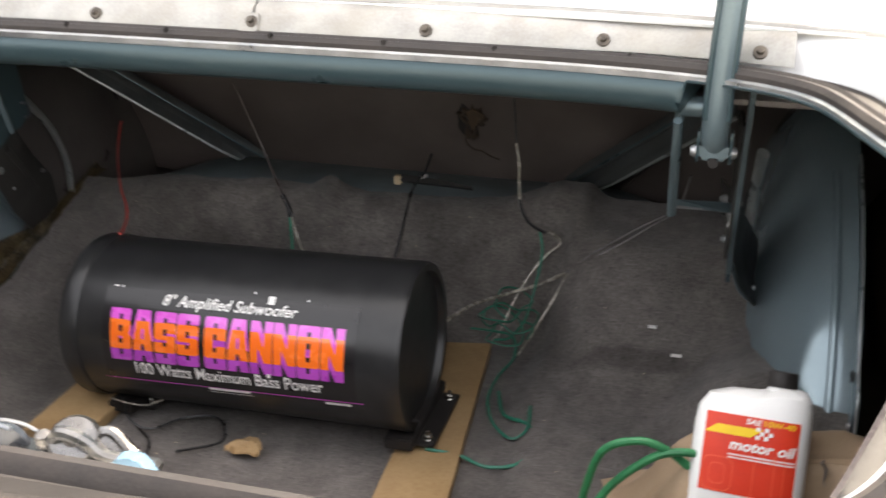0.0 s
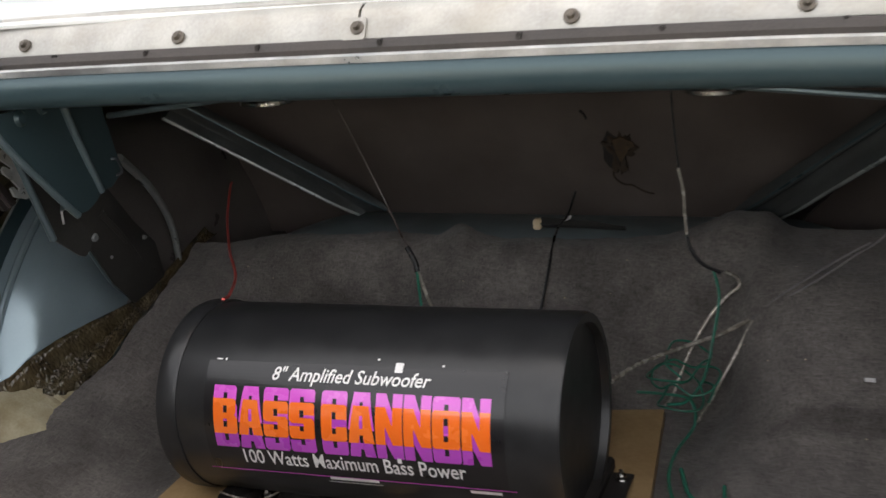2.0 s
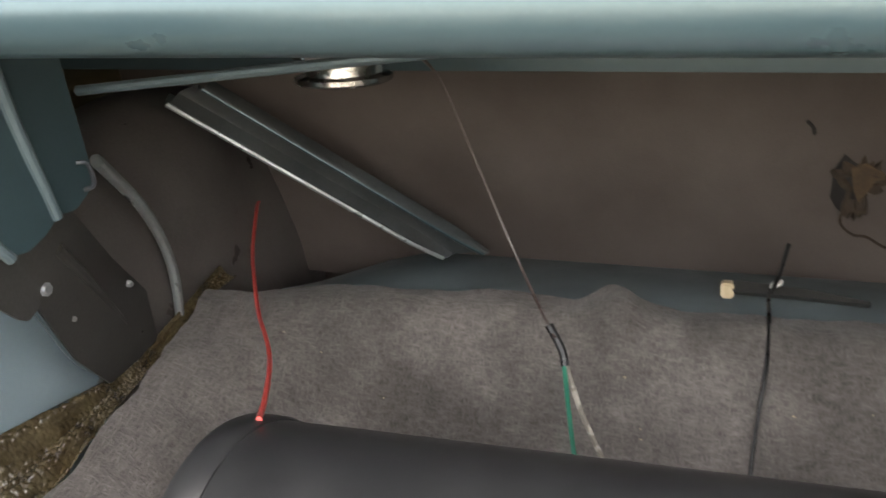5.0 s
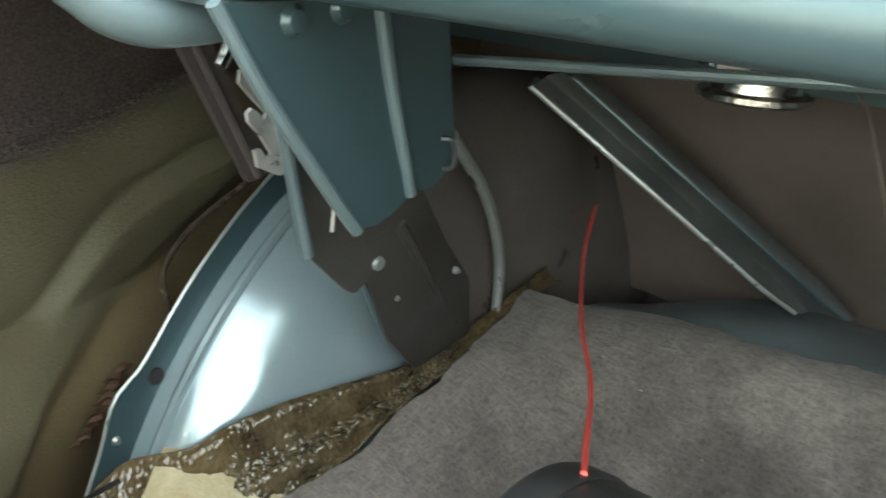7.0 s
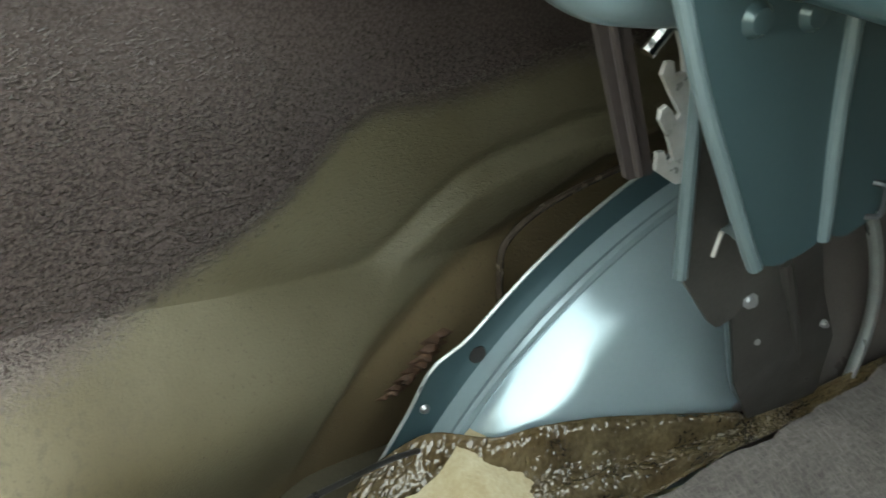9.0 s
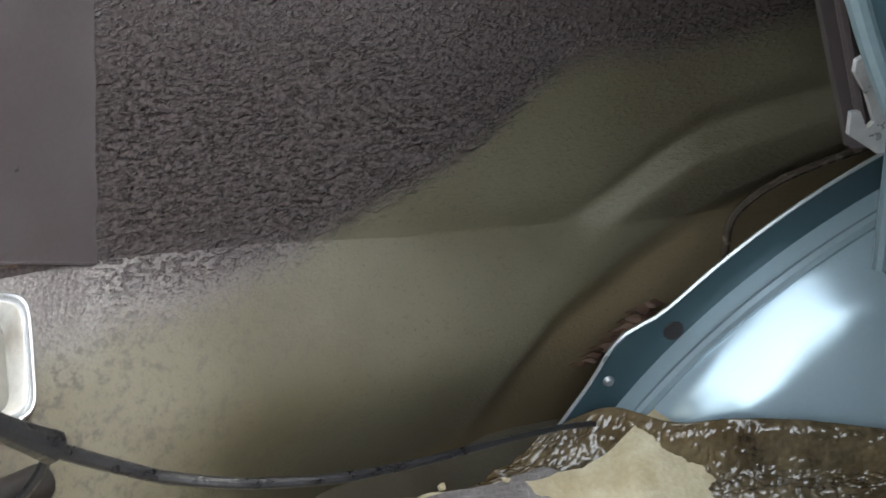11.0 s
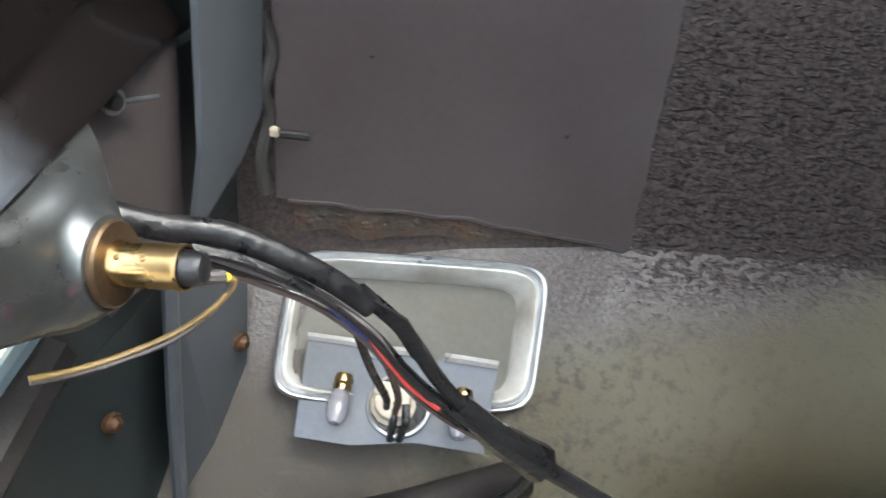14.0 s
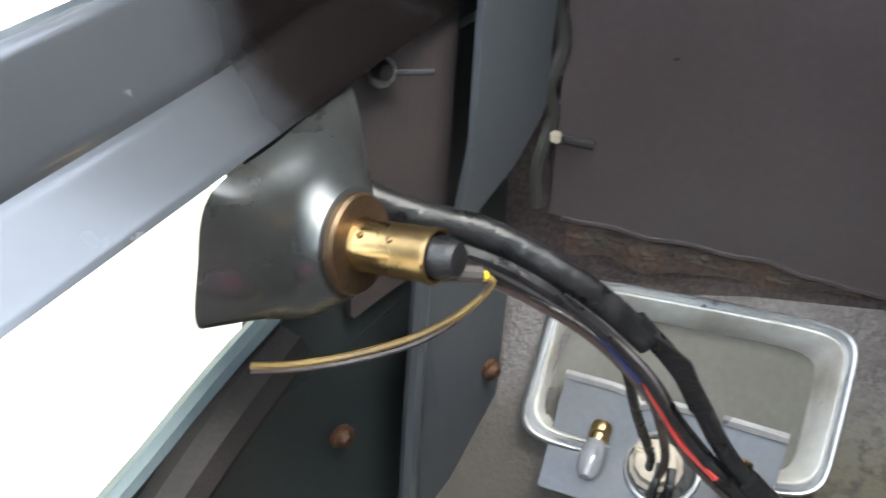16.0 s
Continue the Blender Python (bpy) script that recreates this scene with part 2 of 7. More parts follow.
# height of the pressed edge round the wheel arch, along the car
ARCH_EDGE = ((0.50, -0.06), (0.53, 0.03), (0.547, 0.07), (0.575, 0.113), (0.60, 0.132), (0.645, 0.154), (0.724, 0.188), (0.818, 0.236), (0.869, 0.274), (1.0, 0.33), (1.2, 0.37))


def quarter_material():
    """Olive primer below, dark pebbled undercoat sprayed over the upper part with a soft lower edge, dirt along the seam."""
    m = bpy.data.materials.new("olive_primer_with_undercoat")
    m.use_nodes = True
    n, l = m.node_tree.nodes, m.node_tree.links
    p = n["Principled BSDF"]
    co = n.new("ShaderNodeTexCoord")
    sep = n.new("ShaderNodeSeparateXYZ")
    l.new(co.outputs["Object"], sep.inputs[0])
    y, z = sep.outputs["Y"], sep.outputs["Z"]

    def noise_tex(scale, detail=4, rough=0.5):
        t = n.new("ShaderNodeTexNoise")
        t.inputs["Scale"].default_value, t.inputs["Detail"].default_value, t.inputs["Roughness"].default_value = scale, detail, rough
        l.new(co.outputs["Object"], t.inputs["Vector"])
        return t.outputs["Fac"]

    big, mid, fine = noise_tex(7, 6), noise_tex(60, 4), noise_tex(420, 3, 0.6)
    curve = n.new("ShaderNodeFloatCurve")
    c = curve.mapping.curves[0]
    for k, (a, b) in enumerate(((0.0, 0.150), (0.22, 0.152), (0.34, 0.172), (0.435, 0.226), (0.487, 0.258), (0.532, 0.306), (0.558, 0.326), (0.64, 0.336), (0.79, 0.373), (1.0, 0.42))):
        if k < 2:
            c.points[k].location = (a, b)
        else:
            c.points.new(a, b)
    curve.mapping.update()
    l.new(y, curve.inputs["Value"])
    edge = node_mask(n, l, [(0, z), (1, curve.outputs[0])], "SUBTRACT", (None, None))
    wob = node_mask(n, l, [(0, fine)], "MULTIPLY_ADD", (None, 0.05, -0.025))
    edge = node_mask(n, l, [(0, edge), (1, wob)], "ADD", (None, None))
    spray = n.new("ShaderNodeMapRange")
    spray.interpolation_type = "SMOOTHSTEP"
    spray.inputs["From Min"].default_value, spray.inputs["From Max"].default_value = -0.016, 0.016
    l.new(edge, spray.inputs["Value"])
    olive = n.new("ShaderNodeValToRGB")
    e = olive.color_ramp.elements
    e[0].position, e[1].position = 0.3, 0.72
    e[0].color, e[1].color = (0.062, 0.052, 0.028, 1), (0.102, 0.091, 0.059, 1)
    l.new(big, olive.inputs["Fac"])
    # paler worn primer towards the rear corner
    pale = n.new("ShaderNodeMapRange")
    pale.inputs["From Min"].default_value, pale.inputs["From Max"].default_value = 0.228, 0.205
    l.new(y, pale.inputs["Value"])
    pale_2 = n.new("ShaderNodeMapRange")
    pale_2.inputs["From Min"].default_value, pale_2.inputs["From Max"].default_value = 0.13, 0.185
    l.new(y, pale_2.inputs["Value"])
    pale_n = node_mask(n, l, [(0, pale.outputs[0]), (1, pale_2.outputs[0])], "MULTIPLY", (None, None))
    pale_3 = n.new("ShaderNodeMapRange")
    pale_3.inputs["From Min"].default_value, pale_3.inputs["From Max"].default_value = 0.125, 0.175
    l.new(z, pale_3.inputs["Value"])
    pale_n = node_mask(n, l, [(0, pale_n), (1, pale_3.outputs[0])], "MULTIPLY", (None, None))
    pale_n = node_mask(n, l, [(0, pale_n), (1, mid)], "MULTIPLY", (None, None))
    # grime round the lamp, darkened further to paint in the recess's shade
    grime_shade = n.new("ShaderNodeMapRange")
    grime_shade.inputs["From Min"].default_value, grime_shade.inputs["From Max"].default_value = 0.19, 0.10
    l.new(y, grime_shade.inputs["Value"])
    grime_shade_n = node_mask(n, l, [(0, grime_shade.outputs[0]), (1, noise_tex(24, 6, 0.65))], "MULTIPLY", (None, None))
    mixg = n.new("ShaderNodeMix")
    mixg.data_type = "RGBA"
    l.new(node_mask(n, l, [(0, grime_shade_n)], "MULTIPLY", (None, 2.1)), mixg.inputs["Factor"])
    l.new(olive.outputs["Color"], mixg.inputs["A"])
    mixg.inputs["B"].default_value = (0.044, 0.037, 0.030, 1)
    mix0 = n.new("ShaderNodeMix")
    mix0.data_type = "RGBA"
    l.new(pale_n, mix0.inputs["Factor"])
    l.new(mixg.outputs["Result"], mix0.inputs["A"])
    mix0.inputs["B"].default_value = (0.24, 0.245, 0.25, 1)
    # brown rust film inside the wheel arch
    inner = n.new("ShaderNodeFloatCurve")
    c = inner.mapping.curves[0]
    for k, (a, b) in enumerate([(0.0, 0.0)] + [(a, max(b, 0.0)) for a, b in ARCH_EDGE if a <= 1.0]):
        if k < 2:
            c.points[k].location = (a, b)
        else:
            c.points.new(a, b)
    inner.mapping.update()
    l.new(y, inner.inputs["Value"])
    below = node_mask(n, l, [(0, inner.outputs[0]), (1, z)], "SUBTRACT", (None, None))
    below = node_mask(n, l, [(0, mid), (2, below)], "MULTIPLY_ADD", (None, 0.03, None))
    arch = n.new("ShaderNodeMapRange")
    arch.interpolation_type = "SMOOTHSTEP"
    arch.inputs["From Min"].default_value, arch.inputs["From Max"].default_value = 0.0, 0.03
    arch.inputs["To Max"].default_value = 0.8
    l.new(below, arch.inputs["Value"])
    mix1 = n.new("ShaderNodeMix")
    mix1.data_type = "RGBA"
    l.new(arch.outputs[0], mix1.inputs["Factor"])
    l.new(mix0.outputs["Result"], mix1.inputs["A"])
    mix1.inputs["B"].default_value = (0.118, 0.086, 0.045, 1)
    # specks of dirt
    speck = n.new("ShaderNodeValToRGB")
    speck.color_ramp.elements[0].position, speck.color_ramp.elements[1].position = 0.58, 0.68
    speck.color_ramp.elements[1].color = (0.7, 0.7, 0.7, 1)
    l.new(noise_tex(260, 5, 0.7), speck.inputs["Fac"])
    mix2 = n.new("ShaderNodeMix")
    mix2.data_type = "RGBA"
    speck_2 = n.new("ShaderNodeMapRange")
    speck_2.inputs["From Min"].default_value, speck_2.inputs["From Max"].default_value = 0.51, 0.63
    l.new(noise_tex(120, 6, 0.7), speck_2.inputs["Value"])
    near = n.new("ShaderNodeMapRange")
    near.inputs["From Min"].default_value, near.inputs["From Max"].default_value = 0.42, 0.20
    l.new(y, near.inputs["Value"])
    coarse = node_mask(n, l, [(0, speck_2.outputs[0]), (1, near.outputs[0])], "MULTIPLY", (None, None))
    l.new(node_mask(n, l, [(0, speck.outputs["Color"]), (1, coarse)], "MAXIMUM", (None, None)), mix2.inputs["Factor"])
    l.new(mix1.outputs["Result"], mix2.inputs["A"])
    mix2.inputs["B"].default_value = (0.045, 0.035, 0.025, 1)
    mix3 = n.new("ShaderNodeMix")
    mix3.data_type = "RGBA"
    l.new(spray.outputs[0], mix3.inputs["Factor"])
    l.new(mix2.outputs["Result"], mix3.inputs["A"])
    grain = n.new("ShaderNodeValToRGB")
    grain.color_ramp.elements[0].position, grain.color_ramp.elements[1].position = 0.40, 0.62
    grain.color_ramp.elements[0].color, grain.color_ramp.elements[1].color = (0.044, 0.0345, 0.0335, 1), (0.075, 0.060, 0.058, 1)
    grains = noise_tex(360, 2, 0.6)
    l.new(grains, grain.inputs["Fac"])
    l.new(grain.outputs["Color"], mix3.inputs["B"])
    l.new(mix3.outputs["Result"], p.inputs["Base Color"])
    rough = n.new("ShaderNodeMapRange")
    rough.inputs["To Min"].default_value, rough.inputs["To Max"].default_value = 0.60, 0.26
    l.new(spray.outputs[0], rough.inputs["Value"])
    l.new(rough.outputs[0], p.inputs["Roughness"])
    vor = n.new("ShaderNodeTexNoise")
    vor.inputs["Scale"].default_value, vor.inputs["Detail"].default_value, vor.inputs["Roughness"].default_value = 235, 2.2, 0.6
    peb = n.new("ShaderNodeMapRange")
    peb.inputs["From Min"].default_value, peb.inputs["From Max"].default_value = 0.48, 0.72
    l.new(vor.outputs["Fac"], peb.inputs["Value"])
    stretch = n.new("ShaderNodeMapping")
    stretch.inputs["Scale"].default_value = (1, 0.7, 1.35)
    l.new(co.outputs["Object"], stretch.inputs["Vector"])
    l.new(stretch.outputs[0], vor.inputs["Vector"])
    # the pebbled coat starts at a masked edge and thins out upwards
    start = n.new("ShaderNodeMapRange")
    start.inputs["From Min"].default_value, start.inputs["From Max"].default_value = 0.205, 0.225
    start.inputs["To Min"].default_value = 0.05
    l.new(y, start.inputs["Value"])
    fade = n.new("ShaderNodeMapRange")
    fade.inputs["From Min"].default_value, fade.inputs["From Max"].default_value = 0.42, 0.29
    fade.inputs["To Min"].default_value = 0.06
    l.new(z, fade.inputs["Value"])
    amount = node_mask(n, l, [(0, start.outputs[0]), (1, fade.outputs[0])], "MULTIPLY", (None, None))
    cover = n.new("ShaderNodeMapRange")
    cover.inputs["To Min"].default_value = 0.10
    l.new(spray.outputs[0], cover.inputs["Value"])
    amount = node_mask(n, l, [(0, amount), (1, cover.outputs[0])], "MULTIPLY", (None, None))
    thin = n.new("ShaderNodeMapRange")
    thin.inputs["From Min"].default_value, thin.inputs["From Max"].default_value = 0.165, 0.205
    thin.inputs["To Min"].default_value = 0.12
    l.new(z, thin.inputs["Value"])
    amount = node_mask(n, l, [(0, amount), (1, thin.outputs[0])], "MULTIPLY", (None, None))
    height = node_mask(n, l, [(0, peb.outputs[0]), (1, amount)], "MULTIPLY", (None, None))
    height = node_mask(n, l, [(0, fine), (2, height)], "MULTIPLY_ADD", (None, 0.12, None))
    bn = n.new("ShaderNodeBump")
    bn.inputs["Strength"].default_value, bn.inputs["Distance"].default_value = 1.0, 0.0046
    l.new(height, bn.inputs["Height"])
    l.new(bn.outputs["Normal"], p.inputs["Normal"])
    return m




def felt_material():
    """Grey-brown needle felt: short pale and dark fibres, a soft pile relief, worn pale and dirty dark areas, a fold's
    shade painted in.
    """
    m = bpy.data.materials.new("grey_needle_felt")
    m.use_nodes = True
    n, l = m.node_tree.nodes, m.node_tree.links
    p = n["Principled BSDF"]
    co = n.new("ShaderNodeTexCoord")

    def fibres(scale, stretch, turn):
        mp = n.new("ShaderNodeMapping")
        mp.inputs["Scale"].default_value, mp.inputs["Rotation"].default_value = stretch, (0, 0, turn)
        l.new(co.outputs["Object"], mp.inputs["Vector"])
        t = n.new("ShaderNodeTexNoise")
        t.inputs["Scale"].default_value, t.inputs["Detail"].default_value, t.inputs["Roughness"].default_value = scale, 3, 0.7
        l.new(mp.outputs[0], t.inputs["Vector"])
        return t.outputs["Fac"]

    f1, f2 = fibres(330, (1, 0.25, 0.6), 0.5), fibres(330, (0.25, 1, 0.6), 0.9)
    worn, dirt = fibres(14, (1, 1, 1), 0), fibres(5.0, (1, 0.6, 1), 0.3)
    high = node_mask(n, l, [(0, f1), (1, f2)], "MAXIMUM", (None, None))
    ramp = n.new("ShaderNodeValToRGB")
    e = ramp.color_ramp.elements
    e[0].position, e[1].position = 0.30, 0.90
    e[0].color, e[1].color = (0.078, 0.069, 0.064, 1), (0.272, 0.244, 0.228, 1)
    l.new(high, ramp.inputs["Fac"])
    tone = n.new("ShaderNodeMapRange")
    tone.inputs["From Min"].default_value, tone.inputs["From Max"].default_value = 0.3, 0.7
    tone.inputs["To Min"].default_value, tone.inputs["To Max"].default_value = 0.82, 1.22
    l.new(worn, tone.inputs["Value"])
    tone2 = n.new("ShaderNodeMapRange")
    tone2.inputs["From Min"].default_value, tone2.inputs["From Max"].default_value = 0.35, 0.62
    tone2.inputs["To Min"].default_value, tone2.inputs["To Max"].default_value = 0.60, 1.10
    l.new(dirt, tone2.inputs["Value"])
    both = node_mask(n, l, [(0, tone.outputs[0]), (1, tone2.outputs[0])], "MULTIPLY", (None, None))
    sep = n.new("ShaderNodeSeparateXYZ")
    l.new(co.outputs["Object"], sep.inputs[0])
    # dark spots; the second, on the hump, is a fold's shade painted in
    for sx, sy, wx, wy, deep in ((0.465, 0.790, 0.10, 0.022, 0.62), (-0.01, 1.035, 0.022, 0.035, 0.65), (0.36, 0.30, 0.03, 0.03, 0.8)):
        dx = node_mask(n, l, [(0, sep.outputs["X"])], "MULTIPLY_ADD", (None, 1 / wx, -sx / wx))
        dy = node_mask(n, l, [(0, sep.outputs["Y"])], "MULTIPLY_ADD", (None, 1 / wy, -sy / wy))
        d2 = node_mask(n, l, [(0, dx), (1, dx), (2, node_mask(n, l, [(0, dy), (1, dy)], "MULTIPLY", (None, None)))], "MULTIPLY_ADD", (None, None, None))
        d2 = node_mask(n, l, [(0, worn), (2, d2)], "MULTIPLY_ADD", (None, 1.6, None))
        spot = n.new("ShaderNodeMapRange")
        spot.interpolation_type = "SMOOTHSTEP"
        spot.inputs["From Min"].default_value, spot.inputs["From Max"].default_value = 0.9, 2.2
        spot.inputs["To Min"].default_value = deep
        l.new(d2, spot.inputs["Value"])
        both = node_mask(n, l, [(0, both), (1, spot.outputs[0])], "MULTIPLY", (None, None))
    mul = n.new("ShaderNodeVectorMath")
    mul.operation = "SCALE"
    l.new(ramp.outputs["Color"], mul.inputs[0])
    l.new(both, mul.inputs["Scale"])
    l.new(mul.outputs[0], p.inputs["Base Color"])
    p.inputs["Roughness"].default_value, p.inputs["Specular IOR Level"].default_value = 0.95, 0.1
    p.inputs["Sheen Weight"].default_value = 0.15
    bn = n.new("ShaderNodeBump")
    bn.inputs["Strength"].default_value, bn.inputs["Distance"].default_value = 0.8, 0.003
    l.new(high, bn.inputs["Height"])
    l.new(bn.outputs["Normal"], p.inputs["Normal"])
    return m


def darken_across(m, colour, x0, x1):
    """A darker colour mixed over a paint, with a soft edge across the car from x0 to x1."""
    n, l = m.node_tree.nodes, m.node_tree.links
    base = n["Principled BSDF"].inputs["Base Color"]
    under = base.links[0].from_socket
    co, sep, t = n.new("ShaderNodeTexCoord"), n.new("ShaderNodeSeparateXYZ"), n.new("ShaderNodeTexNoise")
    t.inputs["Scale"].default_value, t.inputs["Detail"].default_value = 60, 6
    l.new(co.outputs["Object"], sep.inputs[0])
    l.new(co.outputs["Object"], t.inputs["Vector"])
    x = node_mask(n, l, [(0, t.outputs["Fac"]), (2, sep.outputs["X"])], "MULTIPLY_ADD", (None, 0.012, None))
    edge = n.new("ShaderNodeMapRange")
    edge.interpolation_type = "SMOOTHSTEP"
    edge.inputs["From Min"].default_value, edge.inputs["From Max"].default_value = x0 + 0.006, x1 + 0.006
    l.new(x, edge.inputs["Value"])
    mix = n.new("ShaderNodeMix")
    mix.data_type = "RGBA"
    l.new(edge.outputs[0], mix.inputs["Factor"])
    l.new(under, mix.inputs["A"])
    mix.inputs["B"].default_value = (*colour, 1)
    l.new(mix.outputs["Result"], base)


# the sill paint goes nearly black towards the left rear corner
darken_across(M["sill"], (0.013, 0.010, 0.010), -0.436, -0.470)
M["carpet"] = felt_material()
M["quarter"] = quarter_material()
M["undercoat"] = surface("smooth_dark_undercoat", (0.056, 0.0455, 0.0465), (0.074, 0.0615, 0.0625), 0.38, 0.0, 10, 260, 0.12, stain=(0.10, 0.10, 0.105), stain_amount=0.25, stain_scale=7)
M["gunk"] = surface("wet_rusty_sealer", (0.022, 0.015, 0.008), (0.105, 0.082, 0.046), 0.13, 0.0, 30, 190, 1.0, stain=(0.12, 0.075, 0.028), stain_amount=0.5, stain_scale=12, spread=0.06, coat=0.4)


def lens_material():
    """Milky lamp lens that lets daylight through."""
    m = bpy.data.materials.new("milky_lamp_lens")
    m.use_nodes = True
    n, l = m.node_tree.nodes, m.node_tree.links
    p, out = n["Principled BSDF"], n["Material Output"]
    tr, mix, tex = n.new("ShaderNodeBsdfTranslucent"), n.new("ShaderNodeMixShader"), n.new("ShaderNodeTexNoise")
    ramp = n.new("ShaderNodeValToRGB")
    tex.inputs["Scale"].default_value = 40
    ramp.color_ramp.elements[0].color, ramp.color_ramp.elements[1].color = (0.80, 0.76, 0.66, 1), (0.95, 0.93, 0.88, 1)
    l.new(tex.outputs["Fac"], ramp.inputs["Fac"])
    l.new(ramp.outputs["Color"], tr.inputs["Color"])
    l.new(ramp.outputs["Color"], p.inputs["Base Color"])
    mix.inputs["Fac"].default_value = 0.75
    l.new(p.outputs[0], mix.inputs[1])
    l.new(tr.outputs[0], mix.inputs[2])
    l.new(mix.outputs[0], out.inputs["Surface"])
    return m


M["lens"] = lens_material()


# ---- building helpers ----
def part(name, bm, material, parent=None, label="", smooth=True):
    """Links a bmesh as one mesh object, under a thing or a part when a parent is given."""
    me = bpy.data.meshes.new(name)
    bmesh.ops.recalc_face_normals(bm, faces=bm.faces)
    bm.to_mesh(me)
    bm.free()
    me.materials.append(material)
    if smooth:
        for f in me.polygons:
            f.use_smooth = True
    ob = new(name, me)
    if parent:
        ob.parent = parent
    if smooth:
        edge_split(ob)
    return tagged(ob, label)


def edge_split(ob, angle=35):
    """Marks edges sharper than the angle as sharp, so that smooth shading stops there."""
    bm = bmesh.new()
    bm.from_mesh(ob.data)
    lim = radians(angle)
    for e in bm.edges:
        if len(e.link_faces) == 2 and e.calc_face_angle(0) > lim:
            e.smooth = False
    bm.to_mesh(ob.data)
    bm.free()


def thing(name, label, category, group="", kind="", at=(0, 0, 0)):
    ob = new(name)
    ob.empty_display_size = 0.02
    ob.location = at
    return tagged(ob, label, category, group, kind)


def box(x0, x1, y0, y1, z0, z1, bevel=0.0, bm=None):
    bm = bm or bmesh.new()
    r = bmesh.ops.create_cube(bm, size=1)["verts"]
    for v in r:
        v.co = Vector(((x0 + x1) / 2 + v.co.x * (x1 - x0), (y0 + y1) / 2 + v.co.y * (y1 - y0), (z0 + z1) / 2 + v.co.z * (z1 - z0)))
    if bevel:
        es = list({e for v in r for e in v.link_edges})
        bmesh.ops.bevel(bm, geom=es, offset=bevel, segments=2, affect="EDGES")
    return bm


def lathe(profile, origin, axis, segs=32, bm=None):
    """Revolves (radius, along) pairs about an axis through origin. A zero radius closes an end."""
    bm = bm or bmesh.new()
    a = Vector(axis).normalized()
    u = a.orthogonal().normalized()
    w = a.cross(u)
    o = Vector(origin)
    rings = []
    for r, h in profile:
        if r < 1e-6:
            rings.append([bm.verts.new(o + a * h)])
        else:
            rings.append([bm.verts.new(o + a * h + (u * math.cos(k * math.tau / segs) + w * math.sin(k * math.tau / segs)) * r) for k in range(segs)])
    for p, q in zip(rings, rings[1:]):
        for k in range(segs):
            j = (k + 1) % segs
            vs = [p[k % len(p)], p[j % len(p)], q[j % len(q)], q[k % len(q)]]
            vs = list(dict.fromkeys(vs))
            if len(vs) > 2:
                bm.faces.new(vs)
    return bm


def smooth_path(pts, steps=8):
    """Catmull-Rom through the points."""
    p = [Vector(q) for q in pts]
    p = [2 * p[0] - p[1]] + p + [2 * p[-1] - p[-2]]
    out = []
    for k in range(1, len(p) - 2):
        a, b, c, d = p[k - 1 : k + 3]
        for s in range(steps):
            t = s / steps
            out.append(0.5 * (2 * b + (c - a) * t + (2 * a - 5 * b + 4 * c - d) * t * t + (3 * b - a - 3 * c + d) * t**3))
    return out + [p[-2]]


def tube(pts, r, segs=8, steps=8, bm=None, closed=False, raw=False, r_end=None, flat=1.0):
    """A round cord along the points, with closed ends."""
    bm = bm or bmesh.new()
    c = [Vector(q) for q in pts] if raw else smooth_path(pts, steps)
    rings, u = [], None
    for k, q in enumerate(c):
        d = (c[min(k + 1, len(c) - 1)] - c[max(k - 1, 0)]).normalized()
        u = d.orthogonal().normalized() if u is None else (u - d * u.dot(d)).normalized()
        w = d.cross(u)
        rr = r if r_end is None else r + (r_end - r) * k / max(len(c) - 1, 1)
        rings.append([bm.verts.new(q + (u * math.cos(j * math.tau / segs) * flat + w * math.sin(j * math.tau / segs)) * rr) for j in range(segs)])
    for p, q in zip(rings, rings[1:]):
        for j in range(segs):
            i = (j + 1) % segs
            bm.faces.new((p[j], p[i], q[i], q[j]))
    bm.faces.new(rings[0])
    bm.faces.new(rings[-1])
    return bm


def plate(pts, thick, bevel=0.0015, bm=None):
    """A flat plate from its outline of points in 3D, given its thickness along the outline's normal."""
    bm = bm or bmesh.new()
    p = [Vector(q) for q in pts]
    n = Vector()
    for a, b in zip(p, p[1:] + p[:1]):
        n += a.cross(b)
    n.normalize()
    lo = [bm.verts.new(q - n * thick / 2) for q in p]
    hi = [bm.verts.new(q + n * thick / 2) for q in p]
    faces = [bm.faces.new(lo[::-1]), bm.faces.new(hi)]
    for k in range(len(p)):
        j = (k + 1) % len(p)
        faces.append(bm.faces.new((lo[k], lo[j], hi[j], hi[k])))
    if bevel:
        rim = [e for e in bm.edges if any(v in lo for v in e.verts) != any(v in hi for v in e.verts)]
        bmesh.ops.bevel(bm, geom=[e for e in bm.edges if e not in rim], offset=bevel, segments=2, affect="EDGES")
    return bm


def solid(bm, thick):
    """Gives an open surface a thickness: a second skin below it and a closed rim."""
    bm.normal_update()
    top = bm.faces[:]
    rim = [e for e in bm.edges if len(e.link_faces) == 1]
    low = {v: bm.verts.new(v.co - v.normal * thick) for v in bm.verts[:]}
    for f in top:
        bm.faces.new([low[v] for v in reversed(f.verts)])
    for e in rim:
        a, b = e.verts
        bm.faces.new((a, b, low[b], low[a]))
    return bm


